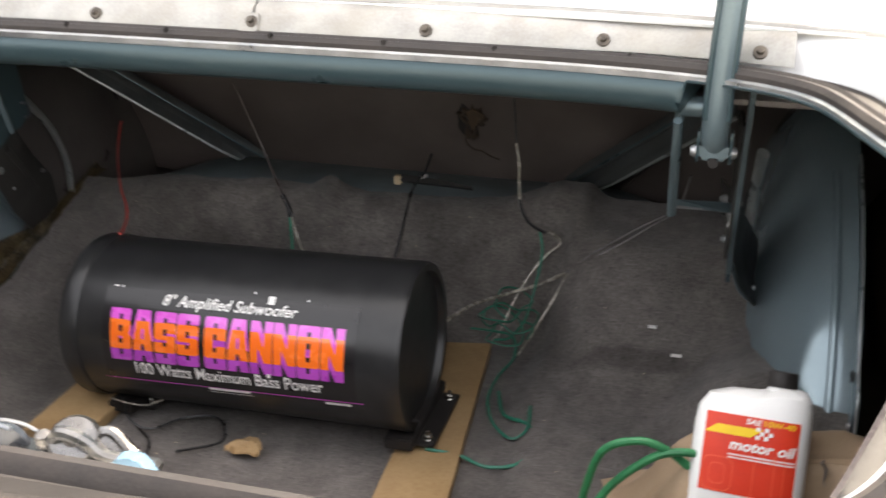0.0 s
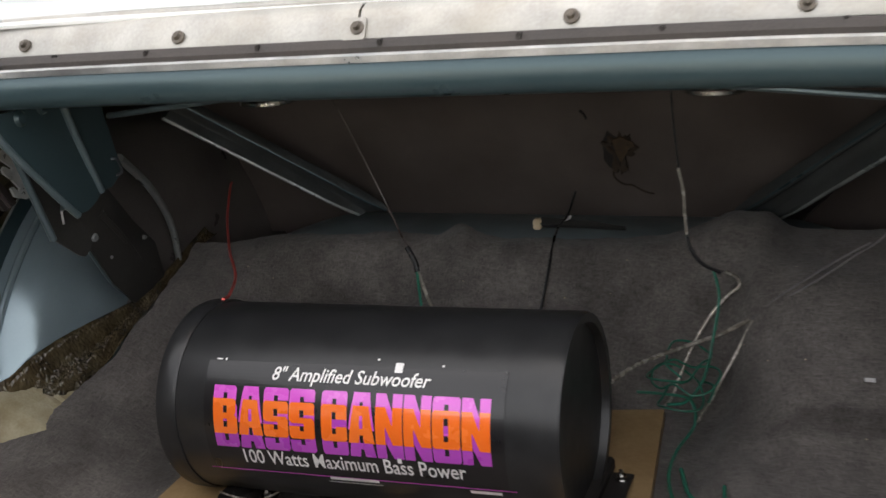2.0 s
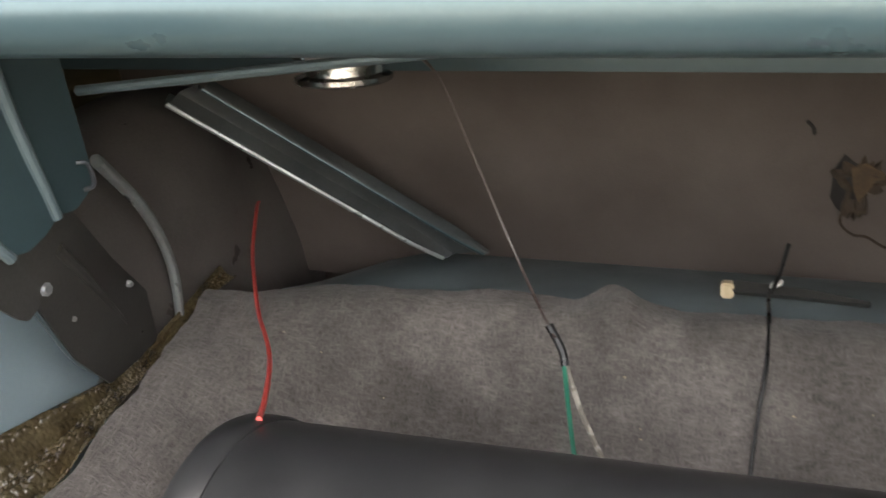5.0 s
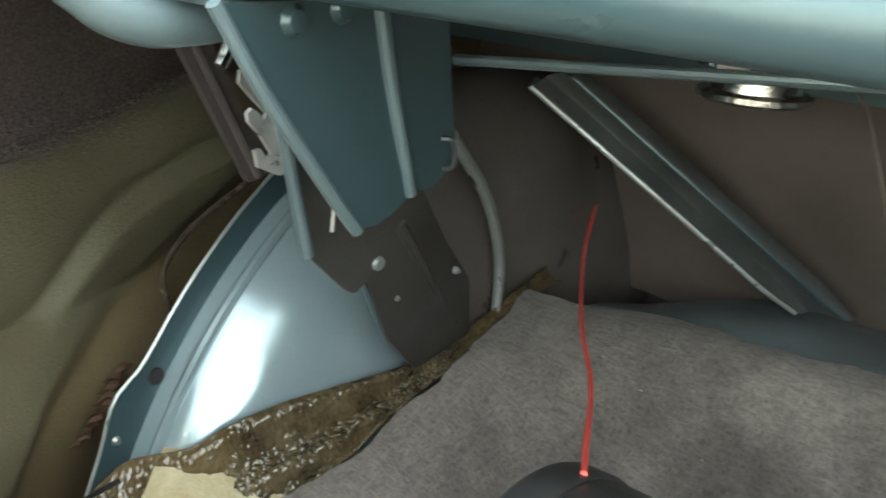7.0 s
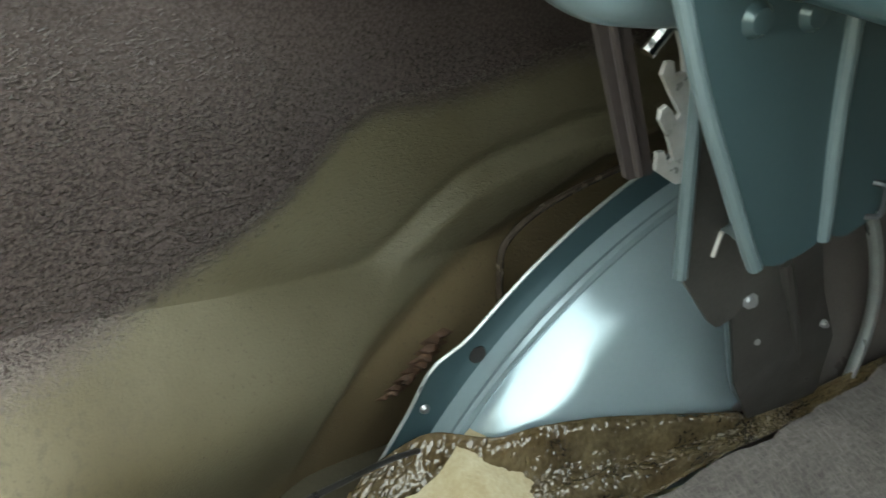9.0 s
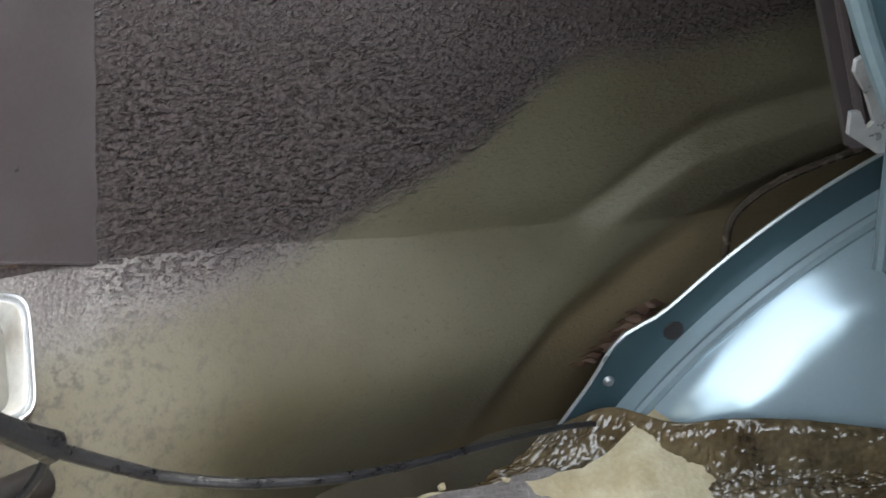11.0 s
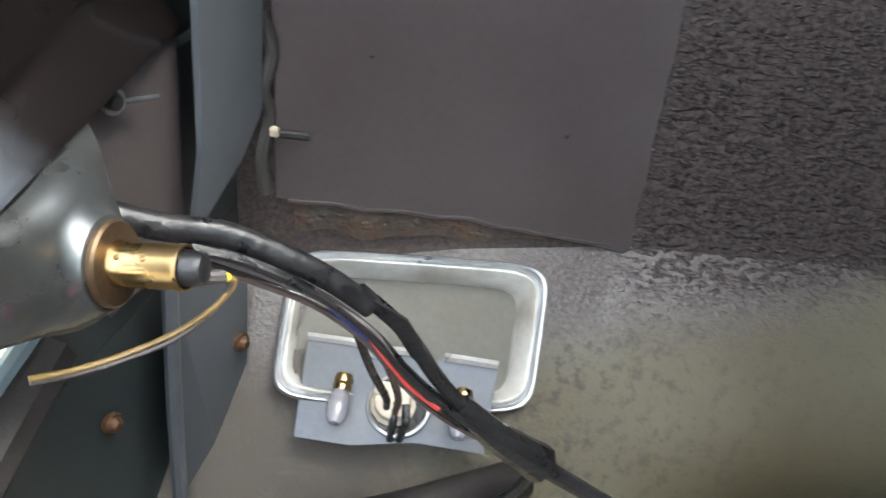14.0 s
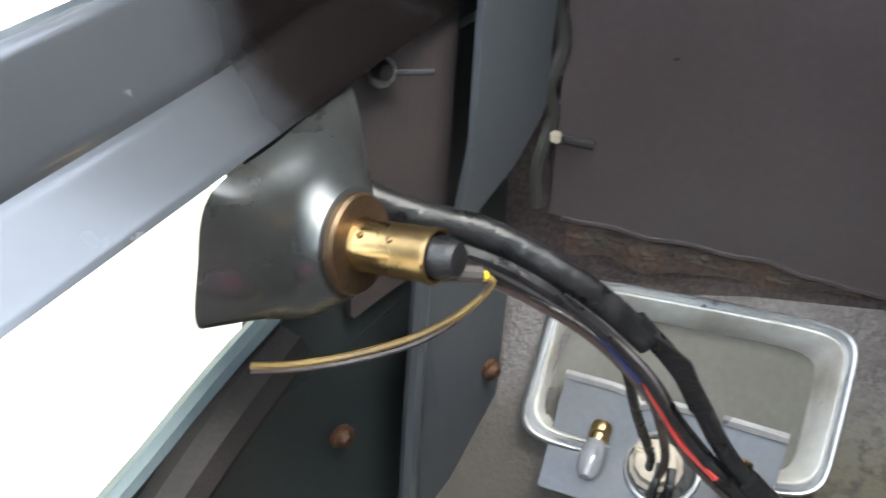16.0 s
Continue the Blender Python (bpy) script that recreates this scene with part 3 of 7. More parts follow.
def sheet(f, nu, nv, thick=0.0, bm=None):
    """A surface from f(u, v), u and v from 0 to 1; with a thickness it is closed below."""
    bm = bm or bmesh.new()
    g = [[bm.verts.new(f(i / nu, j / nv)) for j in range(nv + 1)] for i in range(nu + 1)]
    for i in range(nu):
        for j in range(nv):
            bm.faces.new((g[i][j], g[i + 1][j], g[i + 1][j + 1], g[i][j + 1]))
    return solid(bm, thick) if thick else bm


def step(a, b, x):
    t = min(max((x - a) / (b - a), 0.0), 1.0)
    return t * t * (3 - 2 * t)


def lerp_table(table, x):
    for (a, p), (b, q) in zip(table, table[1:]):
        if x <= b:
            t = min(max((x - a) / (b - a), 0.0), 1.0)
            return p + (q - p) * t
    return table[-1][1]


def ripple(x, y, z=0.0, scale=8.0):
    return noise.noise(Vector((x * scale, y * scale, z * scale)))


def letters(body, width, height, bold=0.0, shear=0.0):
    """Flat text of the built-in font as a bmesh, fitted to a width and height, centred on the origin."""
    cu = bpy.data.curves.new("text", "FONT")
    cu.body, cu.size, cu.offset, cu.shear, cu.resolution_u = body, 1.0, bold, shear, 3
    ob = bpy.data.objects.new("text", cu)
    scene.collection.objects.link(ob)
    bpy.context.view_layer.update()
    me = bpy.data.meshes.new_from_object(ob.evaluated_get(bpy.context.evaluated_depsgraph_get()))
    bpy.data.objects.remove(ob)
    bpy.data.curves.remove(cu)
    bm = bmesh.new()
    bm.from_mesh(me)
    bpy.data.meshes.remove(me)
    xs, ys = [v.co.x for v in bm.verts], [v.co.y for v in bm.verts]
    cx, cy = (min(xs) + max(xs)) / 2, (min(ys) + max(ys)) / 2
    kx, ky = width / (max(xs) - min(xs)), height / (max(ys) - min(ys))
    for v in bm.verts:
        v.co = Vector(((v.co.x - cx) * kx, (v.co.y - cy) * ky, 0))
    bmesh.ops.triangulate(bm, faces=bm.faces)
    return bm


# ---- the boot of the car: openings, walls, floor ----
WHEEL_Y, WHEEL_Z = 1.12, -0.16


def quarter_x(y, z):
    """How far out the inner side of the quarter panel lies, at a height and a distance from the tail."""
    base = lerp_table(((-0.1, 0.585), (0.03, 0.640), (0.12, 0.700), (0.21, 0.745), (0.33, 0.780), (0.45, 0.800), (0.65, 0.850), (0.8, 0.875), (1.5, 0.88)), y)
    low = max(0.185 - z, 0.0)
    base -= low * (1.15 - 0.5 * step(0.25, 0.6, y))
    # below the soft crease the panel drops away again
    base += (1.42 - 0.5 * step(0.25, 0.6, y)) * step(0.12, 0.42, y) * math.log1p(math.exp((0.102 - z) / 0.014)) * 0.014
    # pressed steps round the wheel arch
    zc = lerp_table(((0.40, 0.168), (0.50, 0.166), (0.56, 0.168), (0.60, 0.178), (0.635, 0.203), (0.665, 0.228), (0.697, 0.252), (0.757, 0.272), (0.807, 0.286), (0.871, 0.308), (1.2, 0.40)), y)
    zi = lerp_table(ARCH_EDGE, y)
    base -= 0.013 * (1 - step(zc - 0.010, zc + 0.016, z)) * step(zc - 0.085, zc - 0.010, z) * step(0.44, 0.66, y)
    base += 0.005 * math.exp(-(((z - zc - 0.016) / 0.014) ** 2)) * step(0.48, 0.66, y)
    base += 0.010 * (1 - step(zi - 0.020, zi + 0.014, z)) * step(0.50, 0.56, y)
    return base


def opening(offset, dz, n=16):
    """The rim of the boot opening, widened by an offset and raised by dz: a closed loop in plan, dipping to the tail."""
    out = []
    for k in range(4 * n):
        a = k / (4 * n) * math.tau
        c, s = math.cos(a), math.sin(a)
        e = 2 / 4.5 if s >= 0 else 2 / 6.0
        x = math.copysign(abs(c) ** e, c) * (0.655 + offset)
        yy = math.copysign(abs(s) ** e, s)
        mid, half = 0.265, 0.253 + offset
        y = mid + yy * half
        if x > 0:
            x += 0.055 * step(0.42, 0.14, y)
        if yy < 0:
            x *= 1 - (0.25 if x < 0 else 0.0) * step(0.20, 0.02, y)
            y -= 0.055 * max(0.0, 1 - (x / 0.6) ** 2) * -yy
        z = 0.562 - 0.195 * step(0.26, -0.04, y)
        if s < 0:
            z += 0.050 * step(0.2, 0.5, -x) * step(0.26, 0.1, y)
            z -= 0.040 * step(0.2, 0.5, x) * step(0.20, 0.0, y)
        z += (0.562 - z) * step(-0.44, -0.50, x) * step(-0.05, 0.0, y)
        out.append((x, y, z + dz))
    return out


def loft(rings, bm=None):
    bm = bm or bmesh.new()
    vs = [[bm.verts.new(p) for p in r] for r in rings]
    for a, b in zip(vs, vs[1:]):
        for k in range(len(a)):
            j = (k + 1) % len(a)
            bm.faces.new((a[k], a[j], b[j], b[k]))
    return bm


def build_setting():
    ground = part("ground", sheet(lambda u, v: (-60 + 120 * u, -60 + 120 * v, -0.55), 8, 8, 0.02), M["gravel"])
    tagged(ground, "pale concrete ground outside behind the car", "ground", kind="structure")
    def rail(o, d):
        """The rail is deep between the two hinges and along the tail, and only a thin lip at the sides."""
        ring = []
        for (x, y, z), q in zip(opening(o, d, 96), opening(o, 0.0, 96)):
            deep = -0.487 < x < 0.512 if y > 0.40 else y < 0.20
            ring.append((x, y, z if deep else q[2] + d * 0.16))
        return ring

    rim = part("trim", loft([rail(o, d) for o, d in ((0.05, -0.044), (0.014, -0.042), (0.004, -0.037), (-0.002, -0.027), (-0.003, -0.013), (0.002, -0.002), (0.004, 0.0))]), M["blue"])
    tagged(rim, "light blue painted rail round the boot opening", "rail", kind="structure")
    part("pinch_flange", loft([opening(o, d, 24) for o, d in ((-0.0005, -0.004), (-0.0015, 0.003), (0.002, 0.005), (0.005, 0.003), (0.004, -0.003))]), M["steel"], rim, "chipped bare metal edge of the rail")
    seal = part("weatherstrip", loft([opening(o, d, 24) for o, d in ((0.004, 0.000), (0.003, 0.010), (0.007, 0.015), (0.013, 0.014), (0.016, 0.017), (0.021, 0.012), (0.026, 0.004), (0.050, 0.002), (0.060, 0.012))]), M["seal"])
    tagged(seal, "dusty dark rubber weatherstrip along the boot opening", "weatherstrip")
    for x in (-0.5, -0.36, -0.24, -0.105, 0.03, 0.17, 0.30, 0.45):
        part("clip", box(x - 0.0025, x + 0.0025, 0.521, 0.527, 0.573, 0.5795, 0.001), M["rubber"], seal, "small black fixing")
    def body_skin(keep):
        bm = loft([opening(o, d, 24) for o, d in ((0.052, 0.000), (0.056, 0.020), (0.064, 0.034), (0.08, 0.042), (0.12, 0.046), (0.15, 0.030), (0.155, -0.05))])
        centres = [(f, f.calc_center_median()) for f in bm.faces]
        bmesh.ops.delete(bm, geom=[f for f, c in centres if not keep(c)], context="FACES")
        return bm

    under_cover = lambda c: -0.34 < c.x < 0.38 and c.y < 0.0
    cover_end = lambda c: c.x >= 0.38 and c.y < 0.12
    skin = body_skin(lambda c: not under_cover(c) and not cover_end(c))
    shell = part("body_shell", skin, M["white"])
    tagged(shell, "white painted body panels round the boot opening", "car body", kind="structure")
    def sill_cover(u, v):
        x = -0.36 + 0.76 * u
        prof = ((0.022, 0.015), (0.040, 0.020), (0.056, 0.026), (0.066, 0.040), (0.082, 0.047), (0.12, 0.051), (0.153, 0.036), (0.158, -0.02))
        o = lerp_table([(k / 7, p[0]) for k, p in enumerate(prof)], v)
        dz = lerp_table([(k / 7, p[1]) for k, p in enumerate(prof)], v)
        y = 0.012 - 0.055 * max(0.0, 1 - (x / 0.6) ** 2) - o + 0.10 * step(0.40, 0.58, abs(x)) * 0.12
        z = 0.562 - 0.195 * step(0.26, -0.04, y) + 0.050 * step(0.2, 0.5, -x) - 0.040 * step(0.2, 0.5, x)
        return (x, y - 0.008, z + dz - 0.012)

    cover = part("sill_cover", sheet(sill_cover, 40, 21, 0.001), M["taupe"])
    tagged(cover, "dull taupe vinyl cover along the boot sill", "sill cover")
    part("lip", tube([(x, 0.0 + 0.03 * x * x, 0.331 + 0.02 * x * x) for x in [-0.34 + 0.04 * k for k in range(18)]], 0.0026, 8, 3), M["bright_zinc"], rim, "bright worn lip along the sill")
    part("cover_end", body_skin(cover_end), M["taupe"], cover)
    part("joint", tube([Vector(sill_cover(0.445, k / 10)) + Vector((0.004 * math.sin(k), 0, 0.0008)) for k in range(9)], 0.0012, 6, 3), M["rubber"], cover, "dark joint across the cover")
    # left and right inner quarter panels
    for name, s in (("wall_left", -1), ("wall_right", 1)):
        def at(u, v):
            y = 0.0 + 1.45 * u
            z = -0.03 + (0.575 - (0.19 * step(0.24, -0.02, y) if s > 0 else 0.0)) * v
            return (s * quarter_x(y, z), y, z)

        skin = sheet(at, 240, 150)
        if s < 0:
            hole = ((0.047, 0.187), (0.167, 0.174), (0.178, 0.121), (0.060, 0.139))
            gone = []
            for f in skin.faces:
                c = f.calc_center_median()
                if all((c.y - y0) * (z1 - z0) - (c.z - z0) * (y1 - y0) > 0 for (y0, z0), (y1, z1) in zip(hole, hole[1:] + hole[:1])):
                    gone.append(f)
            bmesh.ops.delete(skin, geom=gone, context="FACES")
        w = part(name, solid(skin, 0.004), M["quarter"])
        tagged(w, "inner quarter panel, olive primer with dark undercoat sprayed above", "quarter panel", kind="structure")
    fl = part("floor", sheet(lambda u, v: (-0.95 + 1.9 * u, -0.08 + 1.55 * v, -0.022), 8, 8, 0.01), M["well"])
    tagged(fl, "dirty olive painted steel boot floor under the carpet", "boot floor", kind="structure")
    # package shelf above and the far wall of the side pockets
    ce = part("ceiling", box(-0.95, 0.95, 0.564, 1.5, 0.5195, 0.5255), M["dark_metal"])
    # unseen boxes added to keep sun from leaking in beside the shelf
    for x0, x1 in ((-0.95, -0.712), (0.785, 0.95)):
        part("sun_blocker", box(x0, x1, 0.30, 0.563, 0.5195, 0.5255), M["dark_metal"], ce)
    tagged(ce, "dark underside of the rear parcel shelf", "parcel shelf", kind="structure")
    far = part("wall_far", box(-0.95, 0.95, 1.40, 1.43, -0.05, 0.52), M["board"])
    tagged(far, "dark wall behind the side pockets", "wall", kind="structure")
    fr = part("wall_front", plate([(-0.345, 1.276, 0.14), (0.345, 1.276, 0.14), (0.80, 1.104, 0.52), (-0.80, 1.104, 0.52)], 0.006), M["board"])
    tagged(fr, "dark brown fibre board behind the rear seat with a torn hole", "panel", kind="structure")
    for s in (-1, 1):
        part("side_panel", plate([(s * 0.36, 1.30, 0.10), (s * 0.95, 1.36, 0.10), (s * 0.95, 1.30, 0.50), (s * 0.72, 1.23, 0.50)], 0.005), M["board"], fr)
    bm = box(-0.80, 0.80, 1.052, 1.072, 0.432, 0.506, 0.003)
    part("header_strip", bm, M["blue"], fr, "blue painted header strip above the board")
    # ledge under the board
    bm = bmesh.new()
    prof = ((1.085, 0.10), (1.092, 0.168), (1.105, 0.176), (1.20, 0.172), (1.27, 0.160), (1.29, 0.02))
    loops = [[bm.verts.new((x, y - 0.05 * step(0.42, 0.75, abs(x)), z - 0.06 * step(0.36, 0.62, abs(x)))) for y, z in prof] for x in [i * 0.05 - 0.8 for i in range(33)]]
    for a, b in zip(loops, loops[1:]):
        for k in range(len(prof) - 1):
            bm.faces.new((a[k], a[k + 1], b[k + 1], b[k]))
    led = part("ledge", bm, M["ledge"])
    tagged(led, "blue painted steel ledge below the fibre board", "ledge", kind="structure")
    # tail panel with the lamp opening
    wr = thing("wall_rear", "dark blue painted tail panel below the boot sill", "tail panel", kind="structure")
    for pts in (
        [(-0.66, 0.012, -0.03), (0.66, 0.012, -0.03), (0.66, 0.012, 0.225), (-0.66, 0.012, 0.225)],
        [(-0.66, 0.012, 0.2254), (-0.466, 0.012, 0.2254), (-0.466, 0.012, 0.335), (-0.66, 0.012, 0.335)],
        [(-0.30, 0.012, 0.2254), (0.66, 0.012, 0.2254), (0.66, 0.012, 0.30), (-0.30, 0.012, 0.30)],
        [(-0.4656, 0.012, 0.2254), (-0.36, 0.012, 0.2254), (-0.4656, 0.012, 0.262)],
    ):
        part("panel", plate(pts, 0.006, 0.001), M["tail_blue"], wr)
    def sill_face(u, v):
        x = -0.24 - 0.335 * u
        k = -0.353 - x
        prof = ((0.0, 0.0595, 0.3535), (0.08, 0.058, 0.3555), (0.44, 0.043, 0.3665), (0.50, 0.0415, 0.3685), (0.56, 0.0415, 0.372), (0.84, 0.033, 0.395), (0.92, 0.031, 0.397), (1.0, 0.026, 0.397))
        y = lerp_table([(a, b) for a, b, c in prof], v) - 0.15 * k
        z = lerp_table([(a, c) for a, b, c in prof], v) + 0.02 * step(0.09, 0.2, k) * v
        return (x, y, z)

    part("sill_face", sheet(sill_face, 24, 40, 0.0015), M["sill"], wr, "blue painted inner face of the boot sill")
    def sill_top(u, v):
        x, y, z = sill_face(u, 1.0)
        return (x, y - 0.002 - 0.10 * v, z - 0.003 + 0.012 * math.sin(v * 2.2))

    part("sill_top", sheet(sill_top, 24, 10, 0.0015), M["white"], wr, "white painted top of the sill")
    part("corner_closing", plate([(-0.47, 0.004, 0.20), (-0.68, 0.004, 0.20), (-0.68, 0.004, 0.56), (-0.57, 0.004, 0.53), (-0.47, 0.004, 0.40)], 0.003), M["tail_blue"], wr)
    part("opening_lip", tube([(-0.475, 0.018, 0.27), (-0.44, 0.020, 0.262), (-0.39, 0.020, 0.243), (-0.33, 0.020, 0.228), (-0.30, 0.020, 0.222)], 0.0045), M["blue_shiny"], wr)
    part("rubber_edge", tube([(-0.470, 0.024, 0.258), (-0.43, 0.030, 0.250), (-0.385, 0.032, 0.230), (-0.33, 0.032, 0.212)], 0.010), M["rubber"], wr, "black rubber edging under the lamp opening")


def build_rail_trim():
    """Bolted bright strip along the front of the opening."""
    strip = thing("trim_strip", "dull aluminium strip bolted along the front of the boot opening", "trim strip")
    for x0, x1 in ((-0.62, -0.0015), (0.0015, 0.62)):
        bm = bmesh.new()
        prof = ((0.5365, 0.5775), (0.5375, 0.583), (0.553, 0.604), (0.566, 0.610), (0.5665, 0.605))
        loops = []
        for i in range(13):
            x = x0 + (x1 - x0) * i / 12
            loops.append([bm.verts.new((x, y - 0.05 * step(0.45, 0.75, abs(x)) + 0.0008 * ripple(x, y, z, 30), z + 0.0006 * ripple(x, z, y, 30))) for y, z in prof])
        for a, b in zip(loops, loops[1:]):
            for k in range(len(prof) - 1):
                bm.faces.new((a[k], a[k + 1], b[k + 1], b[k]))
        part("strip", bm, M["trim"], strip)
    part("joint_cover", plate([(-0.016, 0.5335, 0.578), (0.010, 0.5335, 0.578), (0.010, 0.5445, 0.598), (-0.016, 0.5445, 0.598)], 0.002), M["trim"], strip, "small stained cover over the strip joint")
    for x in (-0.612, -0.41, -0.207, 0.001, 0.216, 0.419, 0.585):
        o = Vector((x, 0.5400 - 0.05 * step(0.45, 0.75, abs(x)), 0.5885))
        a = Vector((0, -0.8, 0.6))
        bm = lathe(((0.0, 0.0075), (0.003, 0.0072), (0.0038, 0.005), (0.0042, 0.003), (0.0075, 0.0025), (0.0078, 0.0)), o, a, 12)
        part("bolt", bm, M["bolt"], strip)


def build_deck():
    """White painted panel between the bright strip and the rear window, glossy enough to mirror the open lid."""
    d = thing("deck_panel", "glossy white painted panel ahead of the bright strip", "body panel", kind="structure")
    part("panel", sheet(lambda u, v: (-0.78 + 1.56 * u, 0.567 + 0.50 * v - 0.05 * (2 * u - 1) ** 2, 0.611 + 0.020 * step(0.0, 0.12, v) + 0.030 * v), 24, 16, 0.004), M["deck_white"], d)
    part("moulding", tube([(-0.72, 0.528, 0.612), (-0.4, 0.566, 0.6135), (0.0, 0.572, 0.6135), (0.4, 0.566, 0.6135), (0.72, 0.528, 0.612)], 0.0045), M["trim"], d, "bright moulding along the strip")
    part("joint", tube([(0.006, 0.570, 0.6145), (0.0065, 0.585, 0.622), (0.007, 0.600, 0.629)], 0.0009, 6, 3), M["rubber"], d, "thin joint in the moulding")


def carpet_height(x, y):
    """The felt lies flat behind, climbs a hump in front and is turned up along both sides."""
    start = 0.875 - 0.20 * step(0.30, 0.42, x) - 0.05 * step(-0.3, -0.5, x)
    top = 0.188 + 0.018 * step(0.2, 0.32, x) * (1 - step(0.34, 0.42, x))
    end = 1.045 + 0.045 * step(0.15, 0.35, x)
    h = top * step(start, end, y)
    h += 0.022 * step(0.30, 0.37, x) * (1 - step(0.95, 1.05, y))
    # turned up against the left wheelhouse
    edge = lerp_table(((0.0, 0.035), (0.60, 0.050), (0.68, 0.062), (0.76, 0.085), (0.84, 0.118), (0.92, 0.137), (1.02, 0.166), (1.15, 0.172)), y)
    k = step(-0.40, -0.58, x)
    h = h * (1 - k) + max(edge, h * 0.9) * k if edge > h * 0.5 else h
    k = step(0.46, 0.66, x)
    h = max(h, lerp_table(((0.40, 0.0), (0.52, 0.05), (0.62, 0.100), (0.69, 0.118), (0.80, 0.100), (0.90, 0.110), (1.0, 0.17)), y) * k)
    # folds and waves
    h += 0.020 * math.exp(-(((x + 0.085 + (y - 1.0) * 0.25) / 0.028) ** 2)) * step(0.93, 1.0, y)
    h += 0.014 * math.exp(-(((x - 0.315) / 0.03) ** 2)) * step(0.9, 1.02, y)
    h += 0.012 * math.exp(-(((x - 0.345 - 0.10 * (y - 0.95)) / 0.018) ** 2)) * step(0.55, 0.80, y)
    h += 0.007 * ripple(x, y, 0, 9) * step(0.72, 0.98, y) + 0.003 * ripple(x, y, 2, 16) + 0.0012 * ripple(x, y, 5, 60) + 0.0010 * ripple(x, y, 9, 150)
    return h


def build_carpet():
    def at(u, v):
        y = 0.045 + 1.020 * v
        left = lerp_table(((0.0, -0.49), (0.15, -0.515), (0.25, -0.550), (0.336, -0.592), (0.436, -0.650), (0.55, -0.684), (0.575, -0.670), (0.615, -0.615), (0.69, -0.592), (0.756, -0.580), (0.84, -0.576), (0.92, -0.577), (1.02, -0.585), (1.15, -0.60)), y)
        right = lerp_table(((0.0, 0.56), (0.40, 0.66), (0.60, 0.755), (0.67, 0.76), (0.73, 0.72), (0.80, 0.68), (0.90, 0.655), (1.15, 0.65)), y)
        ragged = 0.006 * ripple(0.3, y, 1, 25) + 0.003 * ripple(0.7, y, 3, 90)
        x = left + (right - left) * u + ragged * (1 - 2 * u)
        y += step(0.97, 1.0, v) * (0.016 * ripple(x, 0.5, 0, 7) + 0.008 * ripple(x, 0.2, 0, 30)) + step(0.80, 1.0, v) * (0.060 * step(0.1, 0.30, x) - 0.015 * step(-0.35, -0.5, x))
        return (x, y, carpet_height(x, y))

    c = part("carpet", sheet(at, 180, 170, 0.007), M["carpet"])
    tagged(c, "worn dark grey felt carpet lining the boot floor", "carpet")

    def pad_at(u, v):
        y = 0.04 + 0.80 * v
        edge = lerp_table(((0.0, -0.51), (0.084, -0.547), (0.163, -0.588), (0.258, -0.608), (0.378, -0.648), (0.486, -0.676), (0.57, -0.664), (0.605, -0.672), (0.640, -0.700), (0.675, -0.690), (0.71, -0.64), (0.84, -0.61)), y)
        edge += 0.004 * ripple(0.1, y, 4, 40) + 0.004 * ripple(0.4, y, 8, 120)
        x = edge + (0.085 + 0.03 * step(0.4, 0.6, y)) * u
        z = lerp_table(((0.0, 0.070), (0.084, 0.073), (0.17, 0.070), (0.26, 0.056), (0.38, 0.044), (0.486, 0.034), (0.57, 0.060), (0.60, 0.086), (0.64, 0.098), (0.67, 0.094), (0.72, 0.055), (0.84, 0.06)), y) + 0.004 * ripple(x, y, 0, 40)
        return (x, y, z - 0.055 * u * u)

    pad = part("carpet_pad", sheet(pad_at, 24, 140, 0.016), M["foam"])
    for k in range(9):
        y = 0.10 + 0.052 * k + 0.012 * ripple(k, 2, 0, 0.9)
        e = lerp_table(((0.0, -0.51), (0.084, -0.547), (0.163, -0.588), (0.258, -0.608), (0.378, -0.648), (0.486, -0.676), (0.6, -0.67)), y)
        z = lerp_table(((0.0, 0.070), (0.17, 0.070), (0.26, 0.056), (0.38, 0.044), (0.6, 0.05)), y)
        lump = lathe(((0.0, 0.003), (0.0015, 0.0028), (0.0035, 0.0008), (0.003, -0.002), (0.0, -0.003)), (e + 0.004, y, z - 0.001), (-0.6, 0.3 * (k % 3 - 1), 0.8), 9)
        for v in lump.verts:
            v.co += Vector((ripple(v.co.x, v.co.y, k, 150), ripple(v.co.y, v.co.z, k, 150), ripple(v.co.z, v.co.x, k, 300))) * 0.003
        part("tuft", lump, M["foam"], pad, "torn tuft of foam")
    tagged(pad, "torn yellow foam underlay sticking out from the carpet edge", "underlay")


